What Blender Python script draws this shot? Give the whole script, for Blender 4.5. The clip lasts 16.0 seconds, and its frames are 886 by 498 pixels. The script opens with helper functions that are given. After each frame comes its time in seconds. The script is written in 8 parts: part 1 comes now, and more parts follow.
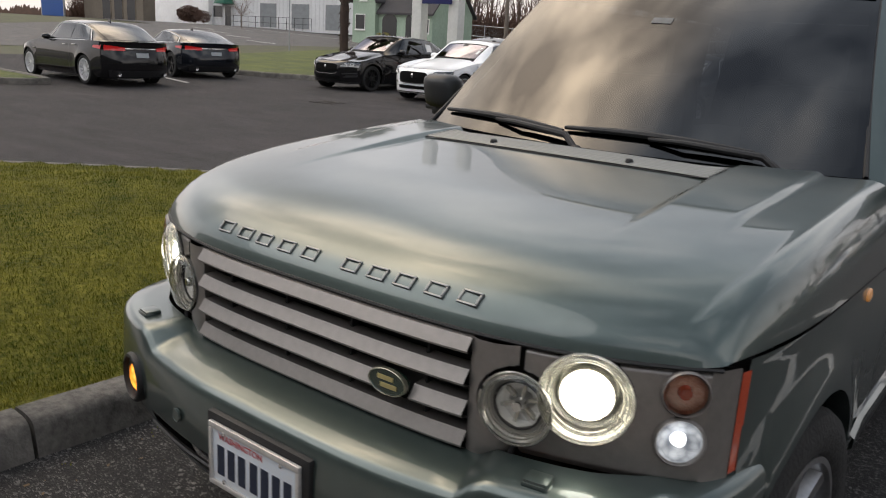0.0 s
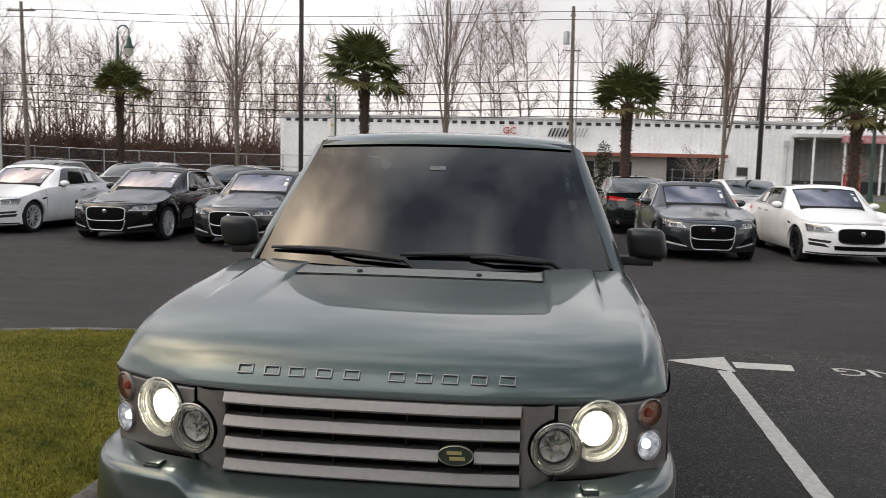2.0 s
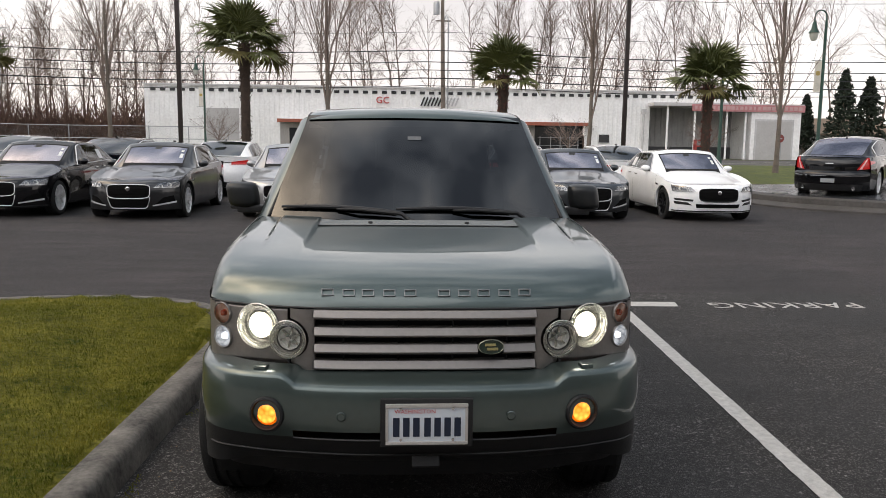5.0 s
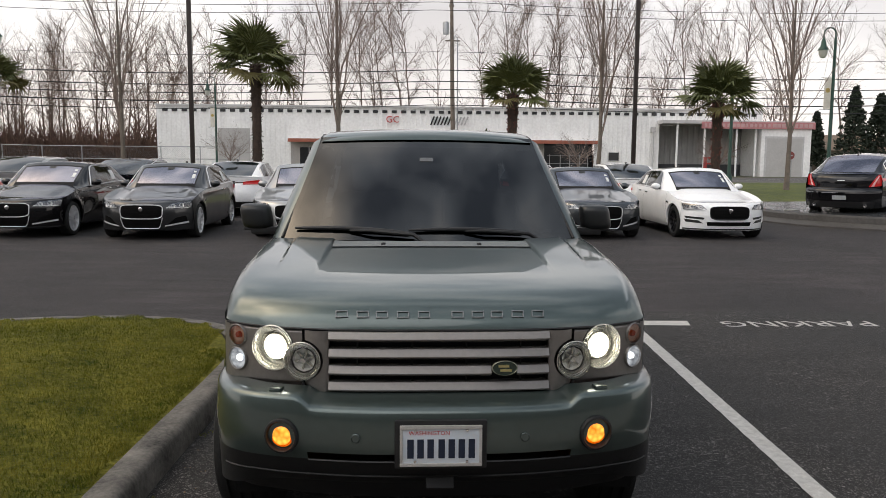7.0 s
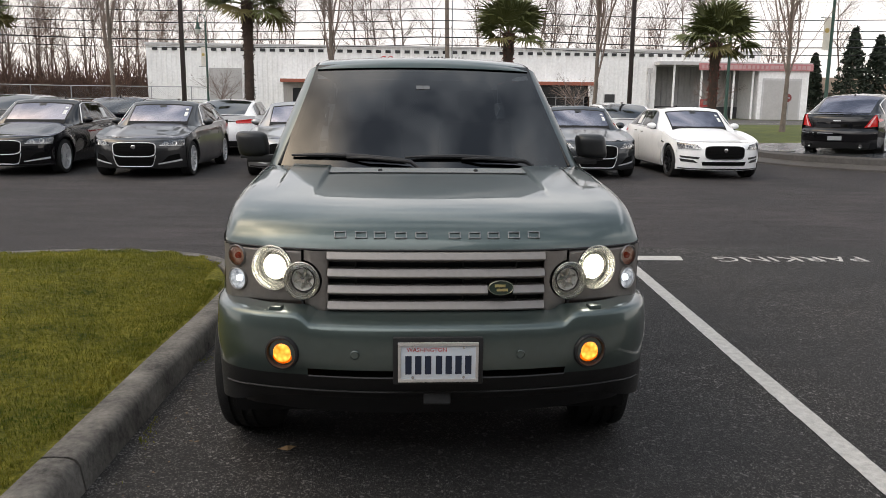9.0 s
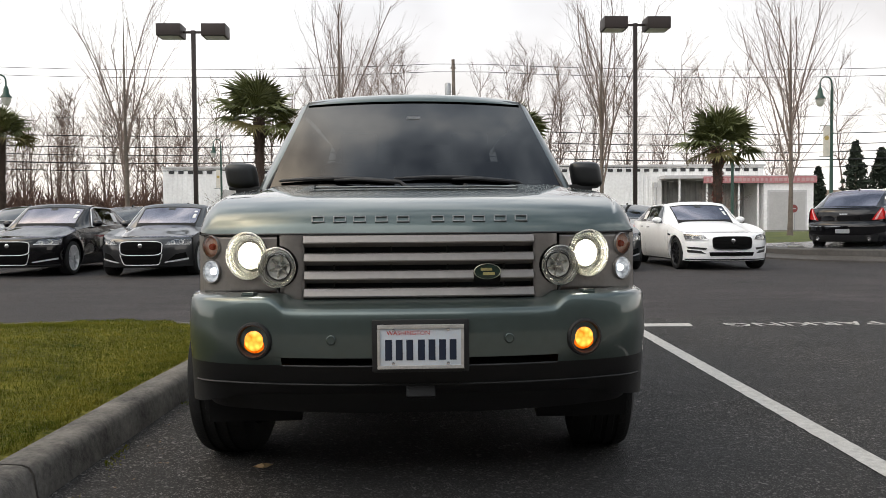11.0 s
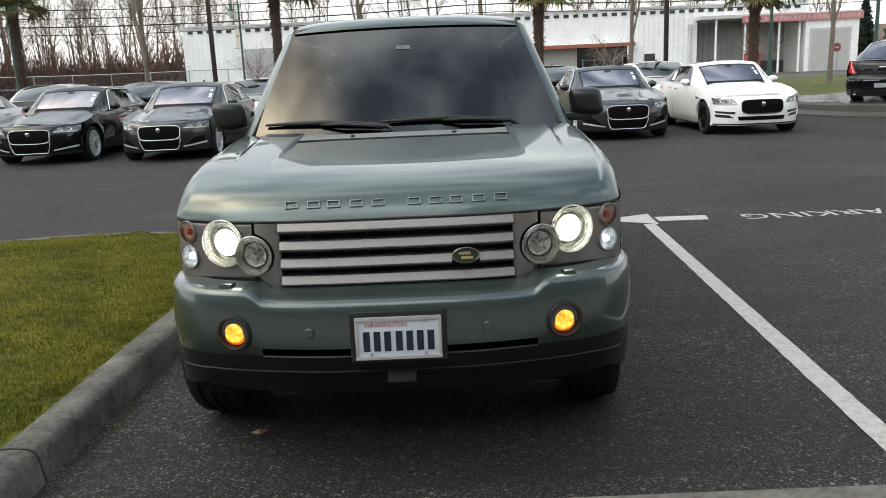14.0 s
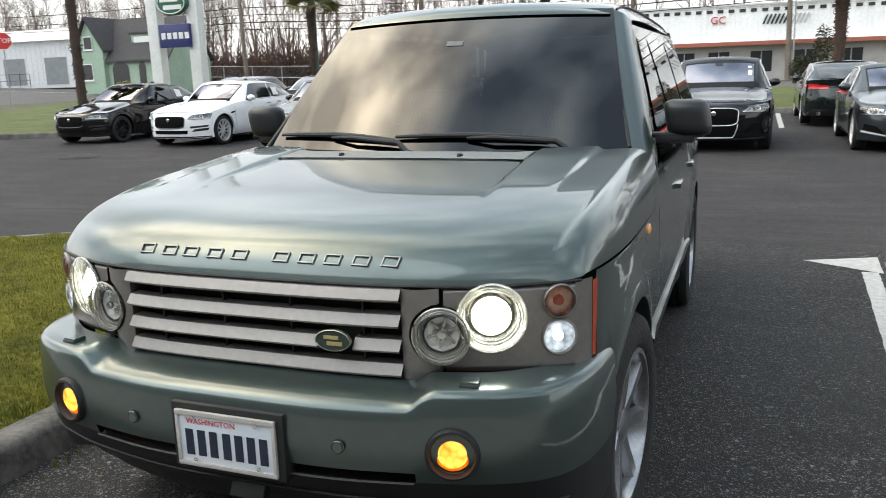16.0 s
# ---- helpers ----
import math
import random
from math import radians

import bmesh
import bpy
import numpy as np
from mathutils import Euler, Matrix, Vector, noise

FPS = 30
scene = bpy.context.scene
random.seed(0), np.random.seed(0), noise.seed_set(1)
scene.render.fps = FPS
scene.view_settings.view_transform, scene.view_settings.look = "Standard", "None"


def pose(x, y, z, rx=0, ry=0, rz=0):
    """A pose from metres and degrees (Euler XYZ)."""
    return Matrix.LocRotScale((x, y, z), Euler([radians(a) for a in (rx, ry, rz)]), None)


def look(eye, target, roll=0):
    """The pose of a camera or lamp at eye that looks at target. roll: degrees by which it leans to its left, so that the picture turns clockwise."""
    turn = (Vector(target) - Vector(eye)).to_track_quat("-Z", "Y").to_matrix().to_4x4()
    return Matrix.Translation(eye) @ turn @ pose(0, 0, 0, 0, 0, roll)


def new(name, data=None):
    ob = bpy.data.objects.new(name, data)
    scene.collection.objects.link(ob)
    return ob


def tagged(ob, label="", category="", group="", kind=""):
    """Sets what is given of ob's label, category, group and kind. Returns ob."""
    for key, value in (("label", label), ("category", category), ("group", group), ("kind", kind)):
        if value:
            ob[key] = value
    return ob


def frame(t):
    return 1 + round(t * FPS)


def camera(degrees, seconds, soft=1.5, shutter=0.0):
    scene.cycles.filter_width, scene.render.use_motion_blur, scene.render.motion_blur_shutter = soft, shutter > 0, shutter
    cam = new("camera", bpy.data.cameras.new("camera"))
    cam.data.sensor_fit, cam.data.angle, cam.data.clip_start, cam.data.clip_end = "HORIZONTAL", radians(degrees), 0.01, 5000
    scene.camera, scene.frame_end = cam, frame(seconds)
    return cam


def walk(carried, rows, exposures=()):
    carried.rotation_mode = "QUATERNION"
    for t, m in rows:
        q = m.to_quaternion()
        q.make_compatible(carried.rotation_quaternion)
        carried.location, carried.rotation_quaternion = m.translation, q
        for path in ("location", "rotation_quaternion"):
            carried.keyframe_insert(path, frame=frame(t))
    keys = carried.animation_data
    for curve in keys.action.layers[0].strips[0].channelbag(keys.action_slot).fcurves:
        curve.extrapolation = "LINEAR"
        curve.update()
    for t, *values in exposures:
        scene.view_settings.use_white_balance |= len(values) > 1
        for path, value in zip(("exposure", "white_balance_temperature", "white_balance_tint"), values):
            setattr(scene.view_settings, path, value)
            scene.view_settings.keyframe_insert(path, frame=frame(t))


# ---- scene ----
cam = camera(57.9, 16.0, soft=0.75, shutter=0.2)
PATH = [
    (0, (1.308, -1.037, 1.582), (0.123, 0.492, 1.073), 3.2),
    (0.5, (1.03, -1.308, 1.627), (-0.009, 0.359, 1.253), 2.3),
    (1, (0.765, -1.559, 1.668), (0.302, 0.37, 1.416), 2.4),
    (1.5, (0.583, -1.803, 1.69), (0.285, 0.168, 1.529), 2.4),
    (2, (0.44, -2.083, 1.693), (0.236, -0.103, 1.491), 1.3),
    (2.5, (0.155, -2.317, 1.688), (0.204, -0.324, 1.52), 0.8),
    (3, (0.073, -2.57, 1.674), (0.182, -0.578, 1.527), 0.8),
    (3.5, (0.013, -2.795, 1.665), (0.123, -0.818, 1.381), 0.9),
    (6, (-0.152, -2.957, 1.7), (-0.026, -0.977, 1.451), 0.6),
    (6.5, (-0.14, -2.959, 1.702), (-0.035, -0.976, 1.466), 0.3),
    (7, (-0.141, -2.964, 1.701), (-0.045, -0.979, 1.475), 0.4),
    (7.5, (-0.15, -2.973, 1.705), (-0.054, -0.987, 1.485), 0.3),
    (8, (-0.162, -2.982, 1.698), (-0.056, -0.997, 1.483), 0.6),
    (8.5, (-0.159, -3.003, 1.675), (-0.047, -1.026, 1.394), 0.5),
    (9, (-0.156, -3.007, 1.615), (-0.045, -1.044, 1.25), 0.6),
    (9.5, (-0.098, -2.911, 1.32), (0.014, -0.934, 1.038), 0.3),
    (10, (-0.055, -2.909, 1.061), (0.056, -0.915, 0.948), -0.3),
    (10.2, (-0.048, -2.904, 1.054), (0.052, -0.908, 0.973), -0.5),
    (12.5, (-0.03, -2.928, 1.043), (0.044, -0.931, 0.988), -0.4),
    (13, (-0.045, -2.916, 1.057), (0.032, -0.919, 0.992), -0.5),
    (13.5, (-0.04, -2.867, 1.291), (0.024, -0.891, 0.994), -1.2),
    (14, (0.186, -2.785, 1.544), (0.179, -0.832, 1.112), -2.5),
    (14.5, (0.548, -2.63, 1.614), (0.404, -0.685, 1.172), -3.9),
    (15, (0.770, -2.315, 1.622), (0.500, -0.382, 1.188), -2.1),
    (15.5, (1.063, -2.004, 1.587), (0.559, -0.111, 1.185), -1.6),
    (16, (1.271, -1.653, 1.555), (0.574, 0.172, 1.128), -1.8),
]
walk(cam, [(t, look(eye, target, roll)) for t, eye, target, roll in PATH],
     [(0, 0.5, 6450, 11), (1, 0.72, 6450, 11), (1.5, 0.62, 6450, 11), (2.5, 0.42, 6450, 11), (3.5, 0.32, 6450, 11), (4.5, 0.5, 6450, 11), (6, 0.6, 6450, 10), (7, 0.4, 6450, 10), (8.5, 0.47, 6450, 10), (9, 0.66, 6450, 10), (9.5, 1.15, 6500, 10),
      (10.1, 1.15, 6450, 10), (11, 0.7, 6450, 8), (12.5, 0.32, 6350, 6), (13, 0.32, 6350, 6), (14, 0.85, 6200, 4), (15, 1.22, 6100, 4), (16, 1.15, 6100, 4)])

# ---- world and sun ----
world = bpy.data.worlds.new("dusk_sky")
scene.world = world
world.use_nodes = True
wt = world.node_tree
wt.nodes.clear()


def wnode(kind, **inputs):
    n = wt.nodes.new(kind)
    for k, v in inputs.items():
        n.inputs[k.replace("_", " ")].default_value = v
    return n


SUN_AZ, SUN_EL = radians(283), radians(50)      # sun behind thin cloud, to the west
sky = wnode("ShaderNodeTexSky")
sky.sky_type = "NISHITA"
sky.sun_disc = False
sky.sun_elevation, sky.sun_rotation = SUN_EL, SUN_AZ
sky.air_density, sky.dust_density = 1.2, 2.0
sky_dim = wnode("ShaderNodeMix")
sky_dim.data_type, sky_dim.blend_type = "RGBA", "MULTIPLY"
sky_dim.inputs["Factor"].default_value = 1
sky_dim.inputs["B"].default_value = (0.10, 0.10, 0.10, 1)
coord = wnode("ShaderNodeTexCoord")
stretch = wnode("ShaderNodeMapping")
stretch.inputs["Scale"].default_value = (1.0, 1.0, 1.7)
clouds = wnode("ShaderNodeTexNoise", Scale=2.6, Detail=4.0, Roughness=0.46, Distortion=0.0)
cloud_ramp = wnode("ShaderNodeValToRGB")
cr = cloud_ramp.color_ramp
cr.elements[0].position, cr.elements[0].color = 0.38, (0.19, 0.215, 0.255, 1)
cr.elements[1].position, cr.elements[1].color = 0.66, (1.15, 1.12, 1.08, 1)
mid = cr.elements.new(0.5)
mid.color = (0.50, 0.54, 0.59, 1)
# paler, warmer band towards the horizon
split = wnode("ShaderNodeSeparateXYZ")
low = wnode("ShaderNodeMapRange")
low.inputs["From Min"].default_value, low.inputs["From Max"].default_value = 0.02, 0.62
low.inputs["To Min"].default_value, low.inputs["To Max"].default_value = 0.80, 0.0
band = wnode("ShaderNodeMix")
band.data_type = "RGBA"
band.inputs["B"].default_value = (0.89, 0.80, 0.745, 1)
# glow of the veiled sun
sun_dir = Vector((math.sin(SUN_AZ) * math.cos(SUN_EL), math.cos(SUN_AZ) * math.cos(SUN_EL), math.sin(SUN_EL)))
dot = wnode("ShaderNodeVectorMath")
dot.operation = "DOT_PRODUCT"
dot.inputs[1].default_value = sun_dir
glow = wnode("ShaderNodeMapRange")
glow.inputs["From Min"].default_value, glow.inputs["From Max"].default_value = 0.885, 1.0
glow_pow = wnode("ShaderNodeMath")
glow_pow.operation = "POWER"
glow_pow.inputs[1].default_value = 2.0
glow_noise = wnode("ShaderNodeMath")
glow_noise.operation = "MULTIPLY"
lit = wnode("ShaderNodeMix")
lit.data_type, lit.blend_type = "RGBA", "ADD"
lit.inputs["B"].default_value = (5.0, 3.8, 2.4, 1)
veil = wnode("ShaderNodeMix")
veil.data_type = "RGBA"
veil.inputs["Factor"].default_value = 0.88
back = wnode("ShaderNodeBackground")
back.inputs["Strength"].default_value = 1.05
wout = wnode("ShaderNodeOutputWorld")
WL = wt.links.new
WL(coord.outputs["Generated"], stretch.inputs["Vector"])
WL(stretch.outputs[0], clouds.inputs["Vector"])
WL(clouds.outputs["Fac"], cloud_ramp.inputs["Fac"])
WL(coord.outputs["Generated"], split.inputs[0])
WL(split.outputs["Z"], low.inputs["Value"])
WL(low.outputs[0], band.inputs["Factor"])
WL(cloud_ramp.outputs["Color"], band.inputs["A"])
WL(coord.outputs["Generated"], dot.inputs[0])
WL(dot.outputs["Value"], glow.inputs["Value"])
WL(glow.outputs[0], glow_pow.inputs[0])
WL(glow_pow.outputs[0], glow_noise.inputs[0])
WL(cloud_ramp.outputs["Color"], glow_noise.inputs[1])
WL(glow_noise.outputs[0], lit.inputs["Factor"])
WL(band.outputs["Result"], lit.inputs["A"])
WL(sky.outputs[0], sky_dim.inputs["A"])
WL(sky_dim.outputs["Result"], veil.inputs["A"])
WL(lit.outputs["Result"], veil.inputs["B"])
WL(veil.outputs["Result"], back.inputs["Color"])
WL(back.outputs[0], wout.inputs[0])

sun = new("sun", bpy.data.lights.new("sun", "SUN"))
sun.data.energy, sun.data.angle, sun.data.color = 0.7, radians(60), (1.0, 0.955, 0.91)
sun.matrix_world = look((-22, -32, 40), (0, 0, 0))     # light through thin cloud, from the south-west

# ---- materials ----


def mat(name, color, rough=0.5, metal=0.0, coat=0.0, var=0.0, scale=8.0, bump=0.0, bump_scale=60.0, spec=0.5,
        emit=None, power=0.0, rnd=0.0, second=None, fine=1.0):
    """A node material: base colour varied at two scales (var), grain relief (bump), per-object variation (rnd)."""
    m = bpy.data.materials.new(name)
    m.use_nodes = True
    nt = m.node_tree
    b = nt.nodes["Principled BSDF"]
    b.inputs["Base Color"].default_value = (*color, 1)
    b.inputs["Roughness"].default_value = rough
    b.inputs["Metallic"].default_value = metal
    b.inputs["Coat Weight"].default_value = coat
    b.inputs["Coat Roughness"].default_value = 0.03
    b.inputs["Specular IOR Level"].default_value = spec
    if emit:
        b.inputs["Emission Color"].default_value = (*emit, 1)
        b.inputs["Emission Strength"].default_value = power
    tc = nt.nodes.new("ShaderNodeTexCoord")
    src = None
    if var or second or rnd:
        big = nt.nodes.new("ShaderNodeTexNoise")
        big.inputs["Scale"].default_value, big.inputs["Detail"].default_value = scale, 4
        small = nt.nodes.new("ShaderNodeTexNoise")
        small.inputs["Scale"].default_value, small.inputs["Detail"].default_value = scale * 9, 3
        add = nt.nodes.new("ShaderNodeMath")
        add.operation = "MULTIPLY_ADD"
        add.inputs[1].default_value = fine
        nt.links.new(tc.outputs["Object"], big.inputs["Vector"])
        nt.links.new(tc.outputs["Object"], small.inputs["Vector"])
        nt.links.new(small.outputs["Fac"], add.inputs[0])
        nt.links.new(big.outputs["Fac"], add.inputs[2])
        src = add.outputs[0]
        if rnd:
            info = nt.nodes.new("ShaderNodeObjectInfo")
            mul = nt.nodes.new("ShaderNodeMath")
            mul.operation = "MULTIPLY_ADD"
            mul.inputs[1].default_value = rnd
            nt.links.new(info.outputs["Random"], mul.inputs[0])
            nt.links.new(src, mul.inputs[2])
            src = mul.outputs[0]
        rng = nt.nodes.new("ShaderNodeMapRange")
        rng.inputs["From Min"].default_value, rng.inputs["From Max"].default_value = 0.15 + 0.5 * fine, 0.85 + 0.5 * fine + rnd
        mix = nt.nodes.new("ShaderNodeMix")
        mix.data_type = "RGBA"
        lo = [c * (1 - var) for c in color]
        hi = second if second else [min(1, c * (1 + var)) for c in color]
        mix.inputs["A"].default_value, mix.inputs["B"].default_value = (*lo, 1), (*hi, 1)
        nt.links.new(src, rng.inputs["Value"])
        nt.links.new(rng.outputs[0], mix.inputs["Factor"])
        nt.links.new(mix.outputs["Result"], b.inputs["Base Color"])
        rr = nt.nodes.new("ShaderNodeMapRange")
        rr.inputs["To Min"].default_value, rr.inputs["To Max"].default_value = max(0.02, rough * 0.8), min(1, rough * 1.2)
        nt.links.new(big.outputs["Fac"], rr.inputs["Value"])
        nt.links.new(rr.outputs[0], b.inputs["Roughness"])
    if bump:
        g = nt.nodes.new("ShaderNodeTexNoise")
        g.inputs["Scale"].default_value, g.inputs["Detail"].default_value = bump_scale, 3
        bm_ = nt.nodes.new("ShaderNodeBump")
        bm_.inputs["Strength"].default_value, bm_.inputs["Distance"].default_value = min(1.0, bump), 0.02
        nt.links.new(tc.outputs["Object"], g.inputs["Vector"])
        nt.links.new(g.outputs["Fac"], bm_.inputs["Height"])
        nt.links.new(bm_.outputs["Normal"], b.inputs["Normal"])
    return m


def glass(name, tint=(0.6, 0.65, 0.66), rough=0.0, ior=1.5, sheen=(1.0, 1.0, 1.0)):
    """Thin window glass: a Fresnel-weighted reflection over a tinted see-through sheet."""
    m = bpy.data.materials.new(name)
    m.use_nodes = True
    nt = m.node_tree
    nt.nodes.clear()
    out = nt.nodes.new("ShaderNodeOutputMaterial")
    mix = nt.nodes.new("ShaderNodeMixShader")
    tr = nt.nodes.new("ShaderNodeBsdfTransparent")
    tr.inputs["Color"].default_value = (*tint, 1)
    gl = nt.nodes.new("ShaderNodeBsdfGlossy")
    gl.inputs["Roughness"].default_value = rough
    gl.inputs["Color"].default_value = (*sheen, 1)
    fr = nt.nodes.new("ShaderNodeFresnel")
    fr.inputs["IOR"].default_value = ior
    nt.links.new(fr.outputs[0], mix.inputs[0])
    nt.links.new(tr.outputs[0], mix.inputs[1])
    nt.links.new(gl.outputs[0], mix.inputs[2])
    nt.links.new(mix.outputs[0], out.inputs["Surface"])
    return m


def asphalt_mat(name, base, stone, wet):
    """Asphalt: pale and dark aggregate, broad stains and damp patches, coarse relief."""
    m = bpy.data.materials.new(name)
    m.use_nodes = True
    nt = m.node_tree
    b = nt.nodes["Principled BSDF"]
    tc = nt.nodes.new("ShaderNodeTexCoord")
    vor = nt.nodes.new("ShaderNodeTexVoronoi")
    vor.inputs["Scale"].default_value = 190
    vcol = nt.nodes.new("ShaderNodeSeparateColor")
    speck = nt.nodes.new("ShaderNodeMapRange")
    speck.inputs["From Min"].default_value, speck.inputs["From Max"].default_value = 0.80, 1.0
    grit = nt.nodes.new("ShaderNodeTexVoronoi")
    grit.inputs["Scale"].default_value = 75
    gcol = nt.nodes.new("ShaderNodeSeparateColor")
    chip = nt.nodes.new("ShaderNodeMapRange")
    chip.inputs["From Min"].default_value, chip.inputs["From Max"].default_value = 0.955, 1.0
    most = nt.nodes.new("ShaderNodeMath")
    most.operation = "MAXIMUM"
    n1 = nt.nodes.new("ShaderNodeTexNoise")
    n1.inputs["Scale"].default_value, n1.inputs["Detail"].default_value = 0.55, 6
    n2 = nt.nodes.new("ShaderNodeTexNoise")
    n2.inputs["Scale"].default_value, n2.inputs["Detail"].default_value = 30, 4
    stain = nt.nodes.new("ShaderNodeMapRange")
    stain.inputs["From Min"].default_value, stain.inputs["From Max"].default_value = 0.35, 0.7
    stain.inputs["To Min"].default_value, stain.inputs["To Max"].default_value = 0.55, 1.35
    grain = nt.nodes.new("ShaderNodeMapRange")
    grain.inputs["From Min"].default_value, grain.inputs["From Max"].default_value = 0.3, 0.7
    grain.inputs["To Min"].default_value, grain.inputs["To Max"].default_value = 0.65, 1.3
    streak = nt.nodes.new("ShaderNodeMapping")
    streak.inputs["Scale"].default_value = (0.35, 1.6, 1.0)
    n3 = nt.nodes.new("ShaderNodeTexNoise")
    n3.inputs["Scale"].default_value, n3.inputs["Detail"].default_value = 2.2, 8
    worn = nt.nodes.new("ShaderNodeMapRange")
    worn.inputs["From Min"].default_value, worn.inputs["From Max"].default_value = 0.3, 0.7
    worn.inputs["To Min"].default_value, worn.inputs["To Max"].default_value = 0.72, 1.3
    mul3 = nt.nodes.new("ShaderNodeMath")
    mul3.operation = "MULTIPLY"
    mul = nt.nodes.new("ShaderNodeMath")
    mul.operation = "MULTIPLY"
    mix = nt.nodes.new("ShaderNodeMix")
    mix.data_type = "RGBA"
    mix.inputs["A"].default_value, mix.inputs["B"].default_value = (*base, 1), (*stone, 1)
    tone = nt.nodes.new("ShaderNodeMix")
    tone.data_type, tone.blend_type = "RGBA", "MULTIPLY"
    tone.inputs["Factor"].default_value = 1
    rough = nt.nodes.new("ShaderNodeMapRange")
    rough.inputs["From Min"].default_value, rough.inputs["From Max"].default_value = 0.35, 0.65
    rough.inputs["To Min"].default_value, rough.inputs["To Max"].default_value = wet, 0.9
    bmp = nt.nodes.new("ShaderNodeBump")
    bmp.inputs["Strength"].default_value, bmp.inputs["Distance"].default_value = 0.7, 0.010
    L = nt.links.new
    for n in (vor, grit, n1, n2):
        L(tc.outputs["Object"], n.inputs["Vector"])
    L(vor.outputs["Color"], vcol.inputs[0])
    L(vcol.outputs[0], speck.inputs["Value"])
    L(n1.outputs["Fac"], stain.inputs["Value"])
    L(n2.outputs["Fac"], grain.inputs["Value"])
    L(stain.outputs[0], mul.inputs[0])
    L(grain.outputs[0], mul.inputs[1])
    L(grit.outputs["Color"], gcol.inputs[0])
    L(gcol.outputs[0], chip.inputs["Value"])
    L(speck.outputs[0], most.inputs[0])
    L(chip.outputs[0], most.inputs[1])
    L(most.outputs[0], mix.inputs["Factor"])
    L(mix.outputs["Result"], tone.inputs["A"])
    L(tc.outputs["Object"], streak.inputs["Vector"])
    L(streak.outputs[0], n3.inputs["Vector"])
    L(n3.outputs["Fac"], worn.inputs["Value"])
    L(mul.outputs[0], mul3.inputs[0])
    L(worn.outputs[0], mul3.inputs[1])
    L(mul3.outputs[0], tone.inputs["B"])
    L(tone.outputs["Result"], b.inputs["Base Color"])
    L(n1.outputs["Fac"], rough.inputs["Value"])
    L(rough.outputs[0], b.inputs["Roughness"])
    L(vor.outputs["Distance"], bmp.inputs["Height"])
    L(bmp.outputs["Normal"], b.inputs["Normal"])
    return m


def paint_mat(name, color, metal=0.0, rough=0.35, coat=1.0):
    """Car paint: a fine flake under clear coat, with a faint film of road dust."""
    return mat(name, color, rough, metal, coat=coat, var=0.07, scale=2.5, bump=0.004, bump_scale=3.0, spec=0.5 if metal > 0.5 else 0.05)


M_STALL = asphalt_mat("coarse_asphalt", (0.0150, 0.0137, 0.0130), (0.175, 0.166, 0.158), 0.75)
M_LANE = asphalt_mat("rolled_asphalt", (0.031, 0.0265, 0.0272), (0.085, 0.076, 0.076), 0.8)
M_ROAD = asphalt_mat("road_asphalt", (0.095, 0.09, 0.088), (0.13, 0.125, 0.12), 0.6)
M_PAD = mat("wet_stone_paving", (0.055, 0.058, 0.064), 0.24, var=0.35, scale=1.2, bump=0.25, bump_scale=40)
M_CONC = mat("weathered_concrete", (0.055, 0.045, 0.035), 0.92, var=0.85, scale=4.2, bump=0.25, bump_scale=110, second=(0.255, 0.236, 0.21), fine=0.5)
M_RIM = mat("damp_dark_concrete", (0.065, 0.06, 0.056), 0.6, var=0.35, scale=2, bump=0.3, bump_scale=50)
M_WALK = mat("sidewalk_concrete", (0.27, 0.25, 0.23), 0.85, var=0.25, scale=3.0, bump=0.35, bump_scale=120)
M_SOIL = mat("grass_soil", (0.08, 0.10, 0.012), 0.95, var=0.5, scale=3, bump=0.8, bump_scale=70, second=(0.20, 0.18, 0.03), spec=0.1)
M_LAWN = mat("far_lawn", (0.058, 0.088, 0.012), 0.95, var=0.5, scale=1.2, bump=0.8, bump_scale=60, second=(0.14, 0.16, 0.03))
M_LINE = mat("worn_white_marking", (0.47, 0.46, 0.44), 0.75, var=0.3, scale=24, bump=0.15, bump_scale=200)
M_RR = paint_mat("grey_green_metallic_paint", (0.077, 0.103, 0.097), 0.62, 0.34)
M_RRTRIM = mat("taupe_painted_trim", (0.238, 0.221, 0.208), 0.40, 0.55, var=0.1, scale=6, bump=0.03, bump_scale=250)
M_BLACKPL = mat("black_plastic", (0.013, 0.013, 0.014), 0.55, var=0.25, scale=12, bump=0.1, bump_scale=300)
M_GLOSSBLK = mat("gloss_black", (0.008, 0.008, 0.009), 0.12, coat=0.6, var=0.1)
M_RUBBER = mat("tyre_rubber", (0.014, 0.014, 0.014), 0.85, var=0.35, scale=10, bump=0.3, bump_scale=80)
M_ALLOY = mat("silver_alloy", (0.70, 0.70, 0.71), 0.34, 0.35, var=0.12, scale=7)
M_DKALLOY = mat("black_alloy", (0.02, 0.02, 0.022), 0.3, 0.5, var=0.1, scale=7)
M_CHROME = mat("chrome", (0.75, 0.75, 0.75), 0.08, 1.0, var=0.06, scale=20)
M_DARKIN = mat("dark_cabin_lining", (0.008, 0.008, 0.009), 0.9, var=0.2)
M_GLASS = glass("tinted_windscreen", (0.04, 0.046, 0.05), ior=1.72)
M_CARGLASS = glass("car_window_glass", (0.16, 0.18, 0.19), ior=2.0)
M_SCREEN = glass("coated_car_windscreen", (0.34, 0.33, 0.38), ior=4.3, sheen=(0.86, 0.84, 0.95))
M_LENS = glass("clear_lamp_lens", (0.9, 0.9, 0.88))
